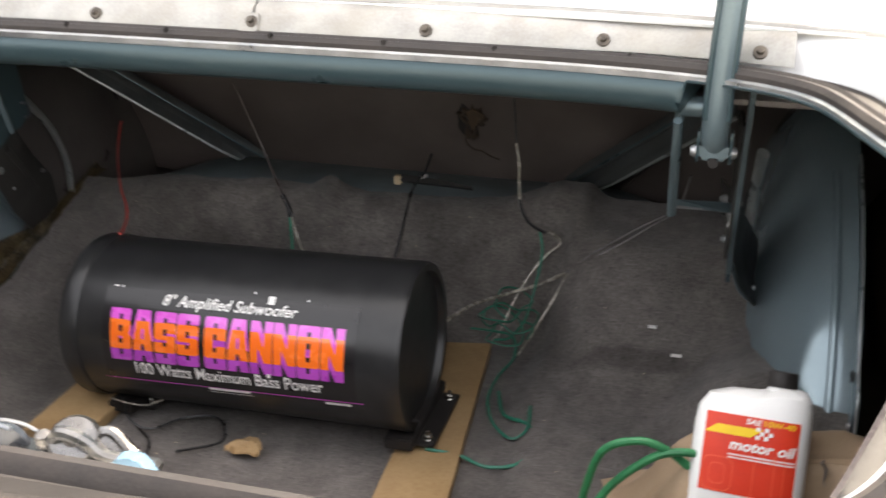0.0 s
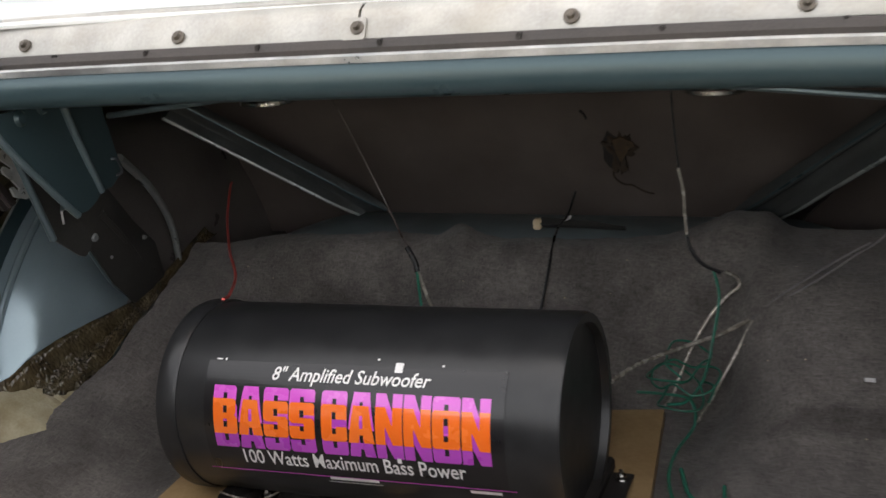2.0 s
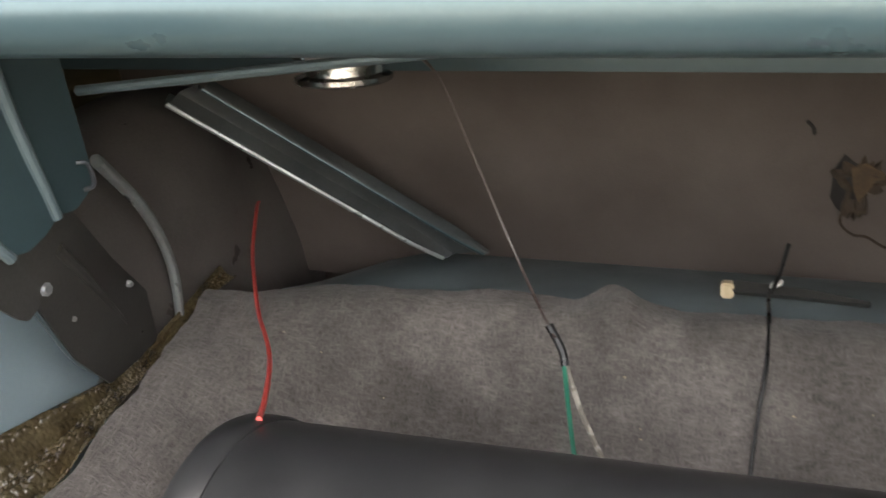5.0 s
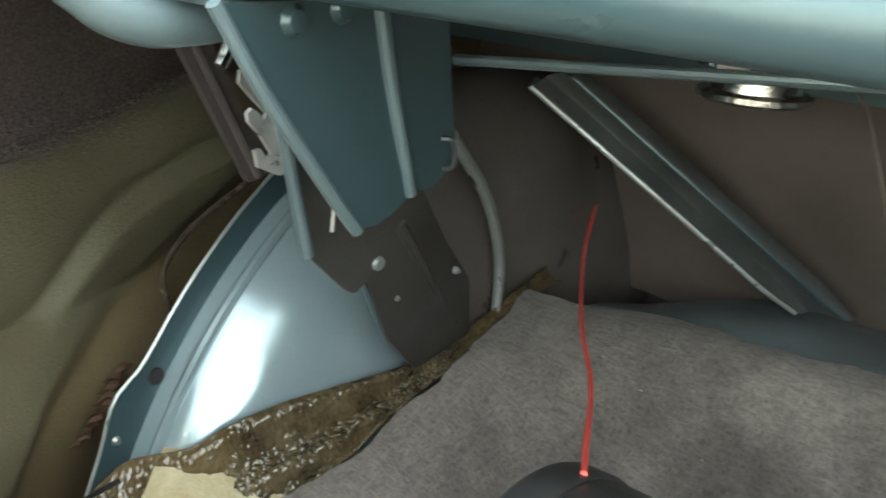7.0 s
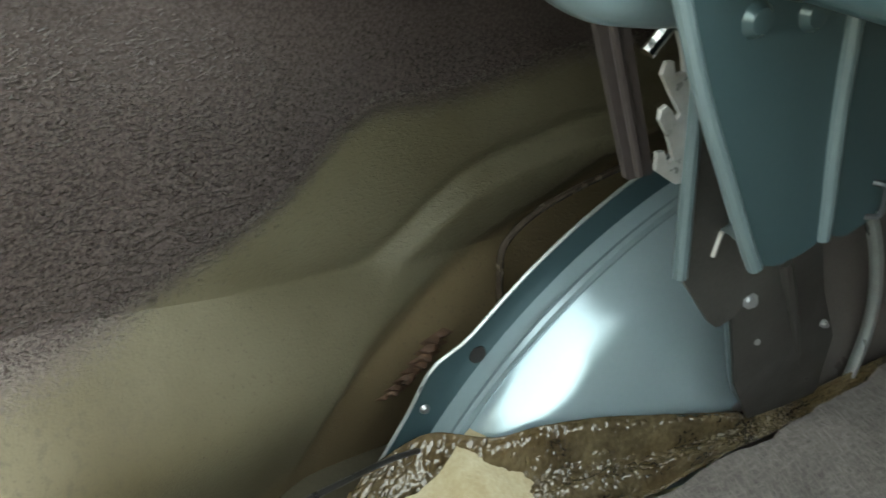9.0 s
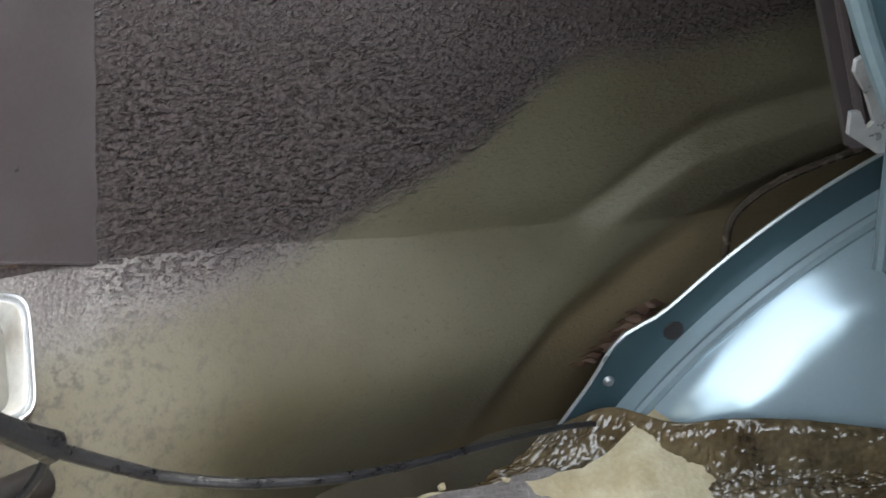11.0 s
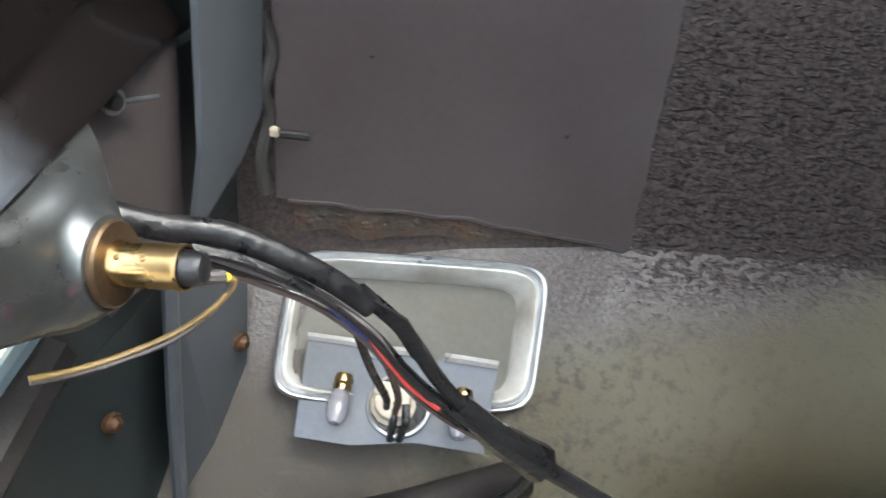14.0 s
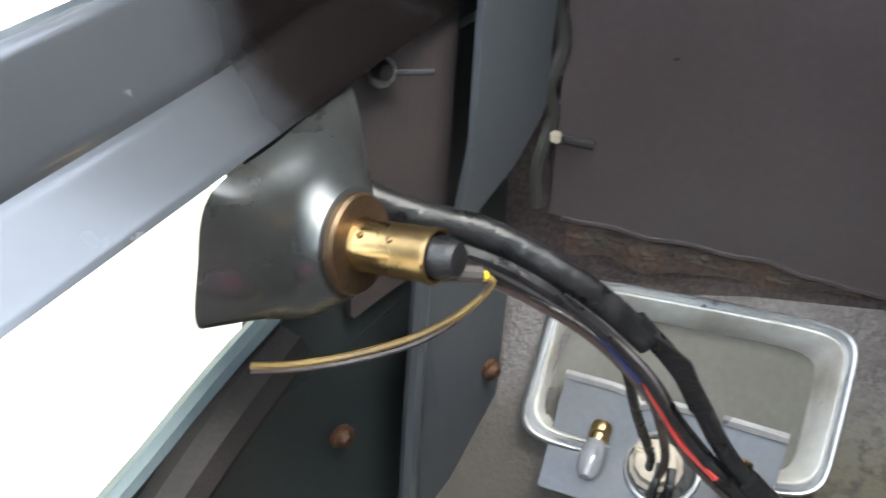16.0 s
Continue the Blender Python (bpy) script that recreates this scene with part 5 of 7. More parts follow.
# ---- subwoofer ----
def build_subwoofer():
    R, L = 0.1175, 0.500
    sub = thing("subwoofer", "black tube subwoofer with orange and purple lettering, on two planks", "subwoofer", at=(-0.0545, 0.6116, 0.1325))
    sub.rotation_euler = (0, -0.034, math.atan(-0.03))
    h = L / 2
    part("body", lathe(((0.0, -h + 0.004), (R - 0.004, -h + 0.004), (R, -h + 0.03), (R, h - 0.04), (R + 0.0005, h - 0.006), (R - 0.002, h), (R - 0.012, h), (R - 0.014, h - 0.010), (0.0, h - 0.012)), (0, 0, 0), (1, 0, 0), 96), M["black"], sub)
    part("end_ring", lathe(((R - 0.006, -h - 0.002), (R + 0.0015, -h + 0.002), (R + 0.003, -h + 0.006), (R + 0.003, -h + 0.026), (R + 0.0012, -h + 0.0295), (R - 0.003, -h + 0.0300)), (0, 0, 0), (1, 0, 0), 96), M["black"], sub, "black plastic ring round the speaker end")
    part("cone", lathe(((R - 0.006, -h - 0.001), (R - 0.02, -h + 0.002), (0.04, -h + 0.03), (0.0, -h + 0.028)), (0, 0, 0), (1, 0, 0), 48), M["rubber"], sub, "black speaker cone")

    def wrap(bm, theta, lift, u0=0.0):
        lo = min(v.co.y for v in bm.verts)
        hi = max(v.co.y for v in bm.verts)
        y = lo + 0.004
        while y < hi:
            bmesh.ops.bisect_plane(bm, geom=bm.verts[:] + bm.edges[:] + bm.faces[:], plane_co=(0, y, 0), plane_no=(0, 1, 0))
            y += 0.004
        for v in bm.verts:
            a = theta + v.co.y / R + radians(7.5 - 0.13 * math.degrees(theta)) * (v.co.x + u0)
            v.co = Vector((v.co.x + u0, -(R + lift) * math.cos(a), (R + lift) * math.sin(a)))
        return bm

    def flat(w, hh):
        bm = bmesh.new()
        vs = [bm.verts.new(p) for p in ((-w / 2, -hh / 2, 0), (w / 2, -hh / 2, 0), (w / 2, hh / 2, 0), (-w / 2, hh / 2, 0))]
        bm.faces.new(vs)
        return bm

    def show(name, bm, material, theta, lift, u0=0.0, label=""):
        ob = part(name, wrap(bm, radians(theta), lift, u0), material, sub, label, smooth=False)
        return ob

    show("label_panel", flat(0.372, 0.138), M["gloss_black"], 14.5, 0.0007, 0.006, "gloss black printed panel")
    c8 = 0.07
    stem = lambda x0, x1, y0=0.0, y1=1.0: ((x0, y0), (x1, y0), (x1, y1), (x0, y1))
    GLYPHS = {
        "B": (((0, 0), (0.42, 0), (0.42, 1), (0, 1)), stem(0.42, 0.58, 0.80), stem(0.42, 0.58, 0.43, 0.60), stem(0.42, 0.58, 0.0, 0.20), ((0.58, 0.54), (0.88, 0.54), (0.95, 0.62), (0.95, 0.92), (0.87, 1), (0.58, 1)), ((0.58, 0), (0.91, 0), (1, 0.08), (1, 0.42), (0.92, 0.54), (0.58, 0.54))),
        "A": (((0.0, 0), (0.40, 0), (0.44, 0.22), (0.44, 1), (0.20, 1)), ((0.60, 0), (1, 0), (0.80, 1), (0.56, 1), (0.56, 0.22)), stem(0.44, 0.56, 0.74), stem(0.44, 0.56, 0.22, 0.40)),
        "S": (((c8, 0), (1 - c8, 0), (1, c8), (1, 0.22), (0, 0.22), (0, c8)), ((0, 0.22), (0.42, 0.22), (0.42, 0.36), (0, 0.36)), ((0.58, 0.22), (1, 0.22), (1, 0.50), (0.92, 0.59), (0.58, 0.59)), ((0.10, 0.43), (0.58, 0.43), (0.58, 0.59), (0.42, 0.59), (0, 0.59), (0, 0.51)), ((0, 0.59), (0.42, 0.59), (0.42, 0.79), (0, 0.79)), ((0.58, 0.66), (1, 0.66), (1, 0.79), (0.58, 0.79)), ((0, 0.79), (1, 0.79), (1, 1 - c8), (1 - c8, 1), (c8, 1), (0, 1 - c8))),
        "C": (((c8, 0), (0.43, 0), (0.43, 1), (c8, 1), (0, 1 - c8), (0, c8)), ((0.43, 0), (1 - c8, 0), (1, c8), (1, 0.21), (0.43, 0.21)), ((0.43, 0.79), (1, 0.79), (1, 1 - c8), (1 - c8, 1), (0.43, 1)), stem(0.58, 1.0, 0.21, 0.41), stem(0.58, 1.0, 0.60, 0.79)),
        "N": (stem(0.0, 0.37), stem(0.63, 1.0), ((0.37, 1), (0.37, 0.48), (0.63, 0.0), (0.63, 0.52))),
        "O": (((c8, 0), (0.42, 0), (0.42, 1), (c8, 1), (0, 1 - c8), (0, c8)), ((0.58, 0), (1 - c8, 0), (1, c8), (1, 1 - c8), (1 - c8, 1), (0.58, 1)), stem(0.42, 0.58, 0.80), stem(0.42, 0.58, 0.0, 0.20)),
    }

    def block_word(word, u0, w):
        """Tightly set heavy block capitals with thin slits for counters."""
        bm = bmesh.new()
        step_w, hh = w / len(word), 0.0412
        for k, ch in enumerate(word):
            x0 = u0 - w / 2 + k * step_w + 0.0007
            for poly in GLYPHS[ch]:
                bm.faces.new([bm.verts.new((x0 + px * (step_w - 0.0014), (py - 0.5) * hh, 0)) for px, py in poly])
        return bm

    panel = [o for o in sub.children if o.name.startswith("label_panel")][0]
    for word, w, u in (("BASS", 0.136, -0.098), ("CANNON", 0.2015, 0.0778)):
        for name, m, th, lift in (("lettering_magenta", "magenta", 23.6, 0.0010), ("lettering_purple", "purple", 8.4, 0.0011), ("lettering_orange", "orange", 16.4, 0.0014)):
            ob = show(name, block_word(word, 0.0, w), M[m], th, lift, u - 0.001, "bold %s lettering" % m)
            ob.parent = panel
    show("lettering_white", letters('8" Amplified Subwoofer', 0.197, 0.0215, 0.012, 0.25), M["ink"], 40.4, 0.0012, 0.008, "white lettering")
    show("lettering_white", letters("100 Watts Maximum Bass Power", 0.278, 0.0195, 0.010), M["ink"], -6.9, 0.0012, 0.007, "white lettering")
    show("rule", flat(0.385, 0.0012), M["magenta"], -17.6, 0.0012, 0.007, "thin magenta line")
    show("maker_bar", flat(0.062, 0.0045), M["ink"], -18.5, 0.0016, 0.0065, "small plain white bar of print")
    show("maker_bar", flat(0.068, 0.0010), M["ink"], -21.6, 0.0014, 0.0065)
    show("model_bar", flat(0.036, 0.0045), M["ink"], -20.2, 0.0014, 0.164)
    for u, th, w, hh in ((0.0665, 47.8, 0.0095, 0.0115), (0.070, -2.5, 0.005, 0.006), (-0.166, 48, 0.008, 0.002), (0.04, 52, 0.0025, 0.0025), (0.118, 50, 0.0025, 0.0025), (-0.157, 48, 0.0025, 0.003)):
        show("paint_chip", flat(w, hh), M["ink"], th, 0.0017, u, "chipped white fleck")
    # mounting feet
    for x in (-0.198, 0.228):
        foot = part("foot", box(x - 0.014, x + 0.026, -0.085, 0.085, -0.117, -0.100, 0.002), M["rubber"], sub, "black mounting foot")
        part("bracket", box(x + 0.020, x + 0.052, -0.070, 0.070, -0.1165, -0.1125, 0.001), M["rubber"], sub, "flat black mounting tab")
        for y in (-0.055, 0.055):
            part("bolt", lathe(((0.0, 0.012), (0.003, 0.012), (0.003, 0.006), (0.006, 0.006), (0.006, 0.001), (0.008, 0.001), (0.008, -0.001)), (x + 0.040, y, -0.1125), (0, 0, 1), 8), M["chrome"], foot)
    return sub


def build_plank(name, pts, label):
    """A sawn plank from the outline of its top."""
    p = thing(name, label, "plank", "planks under the subwoofer")
    bm = plate([(x, y, 0.0085) for x, y in pts], 0.017, 0.0015)
    part("board", bm, M["wood"], p)
    return p


# ---- loose things on the right and at the sill ----
def build_bottle():
    """White one-quart oil bottle leaning back, with a red label."""
    b = thing("oil_bottle", "white plastic motor oil bottle with a red label and black cap", "bottle", at=(0.612, 0.312, 0.076))
    b.rotation_euler = (radians(-26), 0, radians(-4))
    bm = bmesh.new()
    prof = ((0.0, 0.92), (0.006, 1.0), (0.155, 1.0), (0.176, 0.97), (0.190, 0.86), (0.197, 0.6), (0.199, 0.3))
    rings = []
    n = 48
    for z, k in prof:
        ring = []
        for j in range(n):
            a = j / n * math.tau
            c, s = math.cos(a), math.sin(a)
            x, y = math.copysign(abs(c) ** 0.5, c) * 0.059, math.copysign(abs(s) ** 0.62, s) * 0.034
            cx = 0.018 * (1 - k) * 1.2
            lean = 0.5 + 0.5 * k
            ring.append(bm.verts.new((x * (k if x < 0 else lean + (k - lean) * 0.4) + cx, y * k, z + (0.006 if x > 0.02 and 0.15 < z else 0))))
        rings.append(ring)
    for p, q in zip(rings, rings[1:]):
        for j in range(n):
            i = (j + 1) % n
            bm.faces.new((p[j], p[i], q[i], q[j]))
    bm.faces.new(rings[0])
    bm.faces.new(rings[-1])
    part("body", bm, M["white_plastic"], b)
    neck = part("neck", lathe(((0.016, 0.190), (0.0135, 0.196), (0.0130, 0.199), (0.0150, 0.200), (0.0150, 0.203), (0.0130, 0.204), (0.0130, 0.210)), (0.025, 0, 0), (0, 0, 1), 24), M["white_plastic"], b)
    part("cap", lathe(((0.0150, 0.205), (0.0156, 0.207), (0.0156, 0.219), (0.0142, 0.2215), (0.0, 0.2215)), (0.025, 0, 0), (0, 0, 1), 28), M["rubber"], neck, "black screw cap")

    def front(x, z, lift):
        return Vector((x, -0.034 * max(1 - (abs(x) / 0.059) ** 4, 0) ** 0.31 - lift, z))

    def patch(w, h, cx, cz, lift, slant=0.0):
        return sheet(lambda u, v: front(cx + w * (u - 0.5) + slant * (v - 0.5), cz + h * (v - 0.5), lift), 16, 2)

    def words(name, text, w, h, cx, cz, material, bold=0.0, shear=0.0):
        bm = letters(text, w, h, bold, shear)
        for v in bm.verts:
            v.co = front(cx + v.co.x, cz + v.co.y, 0.0016)
        part(name, bm, material, label, smooth=False)

    label = part("label", patch(0.094, 0.082, 0.0, 0.131, 0.0006), M["red_label"], b, "red paper label")
    part("label_strip", patch(0.046, 0.0095, -0.018, 0.1555, 0.0012, 0.012), M["yellow"], b, "slanted yellow band")
    for i in range(4):
        for j in range(3):
            if (i + j) % 2 == 0:
                part("check", patch(0.0042, 0.0042, 0.006 + i * 0.0042, 0.1520 + j * 0.0042, 0.0014), M["ink"], b)
    words("lettering", "SAE", 0.016, 0.006, 0.001, 0.1672, M["ink"], 0.02, 0.2)
    words("lettering", "10W-40", 0.031, 0.006, 0.027, 0.1672, M["yellow"], 0.02)
    words("lettering", "motor oil", 0.066, 0.0115, 0.012, 0.1415, M["ink"], 0.03, 0.2)
    part("print_bar", patch(0.066, 0.0014, 0.012, 0.1310, 0.0012), M["ink"], b)
    part("print_bar", patch(0.066, 0.0014, 0.012, 0.1278, 0.0012), M["ink"], b)
    # large pale outline letters on the lower half
    def oval(cx, cz, w, h, r):
        pts = [(math.copysign(abs(math.cos(a)) ** 0.5, math.cos(a)) * w / 2 + cx, math.copysign(abs(math.sin(a)) ** 0.5, math.sin(a)) * h / 2 + cz) for a in [k / 32 * math.tau for k in range(33)]]
        bm = bmesh.new()
        for (x0, z0), (x1, z1) in zip(pts, pts[1:]):
            kx, kz = (cx - x0) * r, (cz - z0) * r
            jx, jz = (cx - x1) * r, (cz - z1) * r
            bm.faces.new([bm.verts.new(front(x, z, 0.0012)) for x, z in ((x0, z0), (x1, z1), (x1 + jx, z1 + jz), (x0 + kx, z0 + kz))])
        return bm

    part("outline_print", oval(-0.030, 0.109, 0.032, 0.036, 0.06), M["faded_red"], b)
    part("outline_print", oval(-0.030, 0.109, 0.016, 0.022, 0.08), M["faded_red"], b)
    for cx, hh in ((0.006, 0.040), (0.026, 0.052), (0.036, 0.052)):
        part("outline_print", patch(0.001, hh, cx, 0.110, 0.0012), M["faded_red"], b)


def build_bag():
    def at(u, v):
        x = 0.455 + 0.30 * u + 0.03 * ripple(u, v, 0, 3)
        y = 0.30 + 0.31 * v - 0.10 * (1 - u) * v + 0.02 * ripple(u, v, 5, 4)
        z = 0.030 + 0.16 * step(-0.1, 0.42, u) * step(-0.1, 0.25, v) * (1 - 0.85 * step(0.40, 0.95, v)) + 0.012 * ripple(u, v, 2, 5) + 0.006 * abs(ripple(u, v, 8, 11))
        return (x, y, z)

    b = thing("paper_bag", "crumpled brown paper bag under the oil bottle", "paper bag")
    part("sheet", sheet(at, 40, 40, 0.001), M["paper"], b)
    part("under_fold", sheet(lambda u, v: (0.47 + 0.27 * u, 0.31 + 0.22 * v, 0.022 + 0.05 * step(0.2, 0.6, u) * (1 - 0.6 * v)), 12, 12, 0.001), M["paper"], b)
    c = thing("garden_cord", "green braided cord looped over the paper bag", "cord")
    part("cord", tube([(0.443, 0.342, 0.085), (0.447, 0.350, 0.125), (0.464, 0.350, 0.183), (0.500, 0.350, 0.202), (0.530, 0.350, 0.196), (0.561, 0.352, 0.174), (0.585, 0.37, 0.15)], 0.0046, 10, 8), M["green_cord"], c)
    part("cord", tube([(0.449, 0.335, 0.100), (0.478, 0.342, 0.148), (0.512, 0.346, 0.182), (0.535, 0.348, 0.194), (0.560, 0.350, 0.196), (0.585, 0.365, 0.180), (0.60, 0.39, 0.14)], 0.0046, 10, 8), M["green_cord"], c)
    part("ferrule", tube([(0.443, 0.342, 0.090), (0.440, 0.332, 0.062)], 0.0060, 10, 3), M["chrome"], c)
    part("lead", tube([(0.440, 0.330, 0.068), (0.420, 0.322, 0.060), (0.40, 0.30, 0.055)], 0.003, 6, 5), M["rubber"], c)
    y = thing("yellow_tag", "small yellow plastic tag on the paper bag", "tag")
    part("tag", plate([(0.545, 0.318, 0.118), (0.575, 0.318, 0.126), (0.572, 0.335, 0.145), (0.548, 0.335, 0.138)], 0.002), M["yellow"], y)
    bag = thing("plastic_sleeve", "wrinkled clear grey plastic sleeve behind the bottle", "plastic sleeve")
    part("film", sheet(lambda u, v: (0.690 + 0.045 * u + 0.006 * ripple(u, v, 0, 9), 0.36 + 0.10 * v, 0.20 - 0.15 * u * (1 - 0.3 * v) - 0.05 * v + 0.008 * ripple(u, v, 3, 14)), 20, 12, 0.001), M["grey_wire"], bag)


def build_latch():
    la = thing("boot_latch", "worn chrome boot latch on the sill with a pale blue bumper", "latch")
    part("base", box(-0.02, 0.120, 0.016, 0.045, 0.322, 0.333, 0.003), M["latch"], la)
    part("body", lathe(((0.0, -0.014), (0.019, -0.013), (0.0225, -0.008), (0.0225, 0.005), (0.019, 0.011), (0.008, 0.012), (0.007, 0.008), (0.0, 0.008)), (0.048, 0.030, 0.345), (0.25, -0.6, 0.75), 20), M["latch"], la)
    part("hook", tube([(0.030, 0.022, 0.345), (0.044, 0.018, 0.361), (0.064, 0.018, 0.357), (0.078, 0.020, 0.344), (0.094, 0.022, 0.340)], 0.0062, 10, 8), M["latch"], la)
    part("pawl", tube([(0.066, 0.040, 0.350), (0.078, 0.040, 0.352), (0.092, 0.036, 0.342), (0.10, 0.034, 0.338)], 0.006, 10, 8), M["latch"], la)
    part("knob", lathe(((0.0, 0.009), (0.006, 0.008), (0.0085, 0.003), (0.0085, -0.004)), (0.018, 0.030, 0.342), (0, -0.3, 1), 14), M["latch"], la)
    arc = [(-0.030 + 0.032 * math.cos(a), 0.034, 0.322 + 0.030 * math.sin(a)) for a in [math.pi * k / 12 for k in range(13)]]
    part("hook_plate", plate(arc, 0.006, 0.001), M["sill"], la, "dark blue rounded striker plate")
    part("plate_rim", tube([(x, 0.029, z) for x, y, z in arc[4:]], 0.0022, 6, 2), M["steel"], la, "pale worn rim of the plate")
    part("spring", tube([(-0.026, 0.030, 0.353), (-0.020, 0.029, 0.357), (0.0, 0.029, 0.356), (0.012, 0.030, 0.350)], 0.0016, 6, 5), M["bright_zinc"], la, "thin bright spring wire")
    part("bumper", plate([(0.080, 0.018, 0.326), (0.092, 0.018, 0.345), (0.100, 0.018, 0.350), (0.112, 0.018, 0.351), (0.120, 0.018, 0.346), (0.130, 0.018, 0.326)], 0.012, 0.003), M["light_blue"], la, "pale blue rounded bumper plate")
    part("cam", lathe(((0.0, -0.006), (0.012, -0.006), (0.0135, -0.003), (0.0135, 0.004), (0.011, 0.007), (0.0, 0.008)), (0.078, 0.034, 0.340), (0.2, -0.7, 0.65), 18), M["latch"], la)
    la.location.z = -0.012


# ---- wires and small things ----
def wire(name, pts, r, material, label, steps=10):
    w = thing(name, label, "wire")
    part("strand", tube(pts, r, 6, steps), M[material], w)
    return w


def build_wires():
    wire("red_wire", [(-0.628, 1.245, 0.226), (-0.615, 1.215, 0.225), (-0.585, 1.150, 0.205), (-0.552, 1.090, 0.198), (-0.503, 1.010, 0.191), (-0.464, 0.950, 0.188), (-0.414, 0.880, 0.190), (-0.377, 0.820, 0.196), (-0.323, 0.720, 0.217), (-0.282, 0.645, 0.243)], 0.0024, "red_wire", "thin red wire hanging over the carpet")
    w = thing("speaker_lead", "black lead taped to green and clear wires, hanging from the shelf", "wire")
    part("lead", tube([(-0.25, 0.90, 0.475), (-0.238, 0.93, 0.445), (-0.215, 0.945, 0.375), (-0.183, 0.95, 0.29), (-0.150, 0.93, 0.235), (-0.128, 0.905, 0.214)], 0.0015, 6), M["dull_brown_wire"], w)
    part("splice", tube([(-0.136, 0.914, 0.222), (-0.122, 0.905, 0.203), (-0.117, 0.898, 0.190)], 0.0042, 8, 5), M["tape"], w, "black taped splice")
    part("strand", tube([(-0.119, 0.900, 0.196), (-0.112, 0.885, 0.160), (-0.100, 0.86, 0.115), (-0.075, 0.80, 0.05), (-0.05, 0.74, 0.02)], 0.0024, 6), M["green_wire"], w)
    part("strand", tube([(-0.118, 0.900, 0.194), (-0.100, 0.888, 0.150), (-0.075, 0.87, 0.110), (-0.04, 0.82, 0.06), (-0.0, 0.74, 0.02)], 0.0026, 6), M["clear_wire"], w)
    wire("black_wire", [(0.062, 1.155, 0.236), (0.054, 1.130, 0.206), (0.047, 1.100, 0.197), (0.050, 1.05, 0.192), (0.052, 1.00, 0.162), (0.047, 0.960, 0.112), (0.040, 0.88, 0.03), (0.0, 0.80, 0.012)], 0.0021, "tape", "thin black wire lying over the carpet hump")
    w = thing("aerial_lead", "clear lead with black tape rising from the carpet hump", "wire")
    part("lead", tube([(0.235, 1.02, 0.475), (0.238, 1.01, 0.40), (0.247, 1.0, 0.315)], 0.0018, 6), M["tape"], w)
    part("strand", tube([(0.246, 1.0, 0.318), (0.253, 0.995, 0.285), (0.255, 0.99, 0.255), (0.258, 0.985, 0.225)], 0.0024, 8), M["clear_wire"], w)
    part("tape", tube([(0.258, 0.985, 0.226), (0.264, 0.980, 0.206), (0.280, 0.972, 0.188), (0.306, 0.965, 0.178)], 0.0027, 8), M["tape"], w)
    part("strand", tube([(0.296, 0.968, 0.180), (0.305, 0.945, 0.150), (0.300, 0.92, 0.105), (0.290, 0.89, 0.055), (0.270, 0.86, 0.032), (0.245, 0.85, 0.03)], 0.0022, 6), M["green_wire"], w)
    w = thing("speaker_cable", "pair of clear speaker cables crossing the carpet to the subwoofer", "cable")
    part("cable", tube([(0.165, 0.73, 0.092), (0.205, 0.84, 0.089), (0.255, 0.925, 0.080), (0.305, 0.938, 0.097), (0.346, 0.938, 0.122)], 0.0028, 8), M["clear_wire"], w)
    # far ends of the clear cables coloured grey for the shade they lie in
    part("shaded_cable", tube([(0.346, 0.938, 0.122), (0.385, 0.945, 0.148), (0.432, 0.958, 0.176), (0.475, 0.975, 0.204), (0.515, 0.985, 0.234), (0.53, 0.90, 0.32)], 0.0018, 8), M["grey_wire"], w, "far end of the cable, its shade painted grey")
    part("cable", tube([(0.285, 0.850, 0.006), (0.300, 0.885, 0.026), (0.318, 0.915, 0.056), (0.335, 0.930, 0.088), (0.350, 0.937, 0.122)], 0.0027, 8), M["clear_wire"], w)
    part("shaded_cable", tube([(0.350, 0.937, 0.122), (0.380, 0.948, 0.150), (0.414, 0.957, 0.174), (0.455, 0.975, 0.198), (0.495, 0.985, 0.220)], 0.0018, 8), M["grey_wire"], w)
    part("cable", tube([(0.238, 0.880, 0.010), (0.246, 0.900, 0.020), (0.265, 0.938, 0.068), (0.288, 0.966, 0.108), (0.312, 0.978, 0.138), (0.328, 0.982, 0.152), (0.326, 0.984, 0.164), (0.310, 0.978, 0.176)], 0.0024, 8), M["clear_wire"], w)
    w = thing("green_wire", "loose coil of thin green wire on the carpet", "wire")
    loop = []
    for k in range(44):
        a = k * 0.55
        rr = 0.045 + 0.018 * math.sin(k * 0.9)
        loop.append((0.262 + rr * math.cos(a) * 0.8, 0.865 + rr * math.sin(a) + 0.0008 * k, 0.030 + 0.0012 * k + 0.006 * math.sin(k * 1.7)))
    part("strand", tube(loop, 0.0016, 5, 4), M["green_wire"], w)
    part("strand", tube([(0.20, 0.88, 0.03), (0.24, 0.872, 0.034), (0.275, 0.86, 0.034), (0.285, 0.82, 0.02), (0.270, 0.76, 0.015), (0.268, 0.70, 0.014), (0.285, 0.64, 0.013), (0.32, 0.60, 0.014), (0.34, 0.62, 0.02), (0.335, 0.68, 0.02)], 0.0022, 5, 6), M["green_wire"], w)
    part("strand", tube([(0.215, 0.535, 0.022), (0.26, 0.545, 0.012), (0.30, 0.53, 0.011), (0.34, 0.545, 0.012), (0.352, 0.59, 0.013), (0.34, 0.64, 0.014), (0.30, 0.66, 0.013), (0.28, 0.72, 0.013)], 0.0026, 6, 6), M["green_wire"], w)
    w = thing("stripped_wire", "tangle of thin wires in front of the subwoofer", "wire")
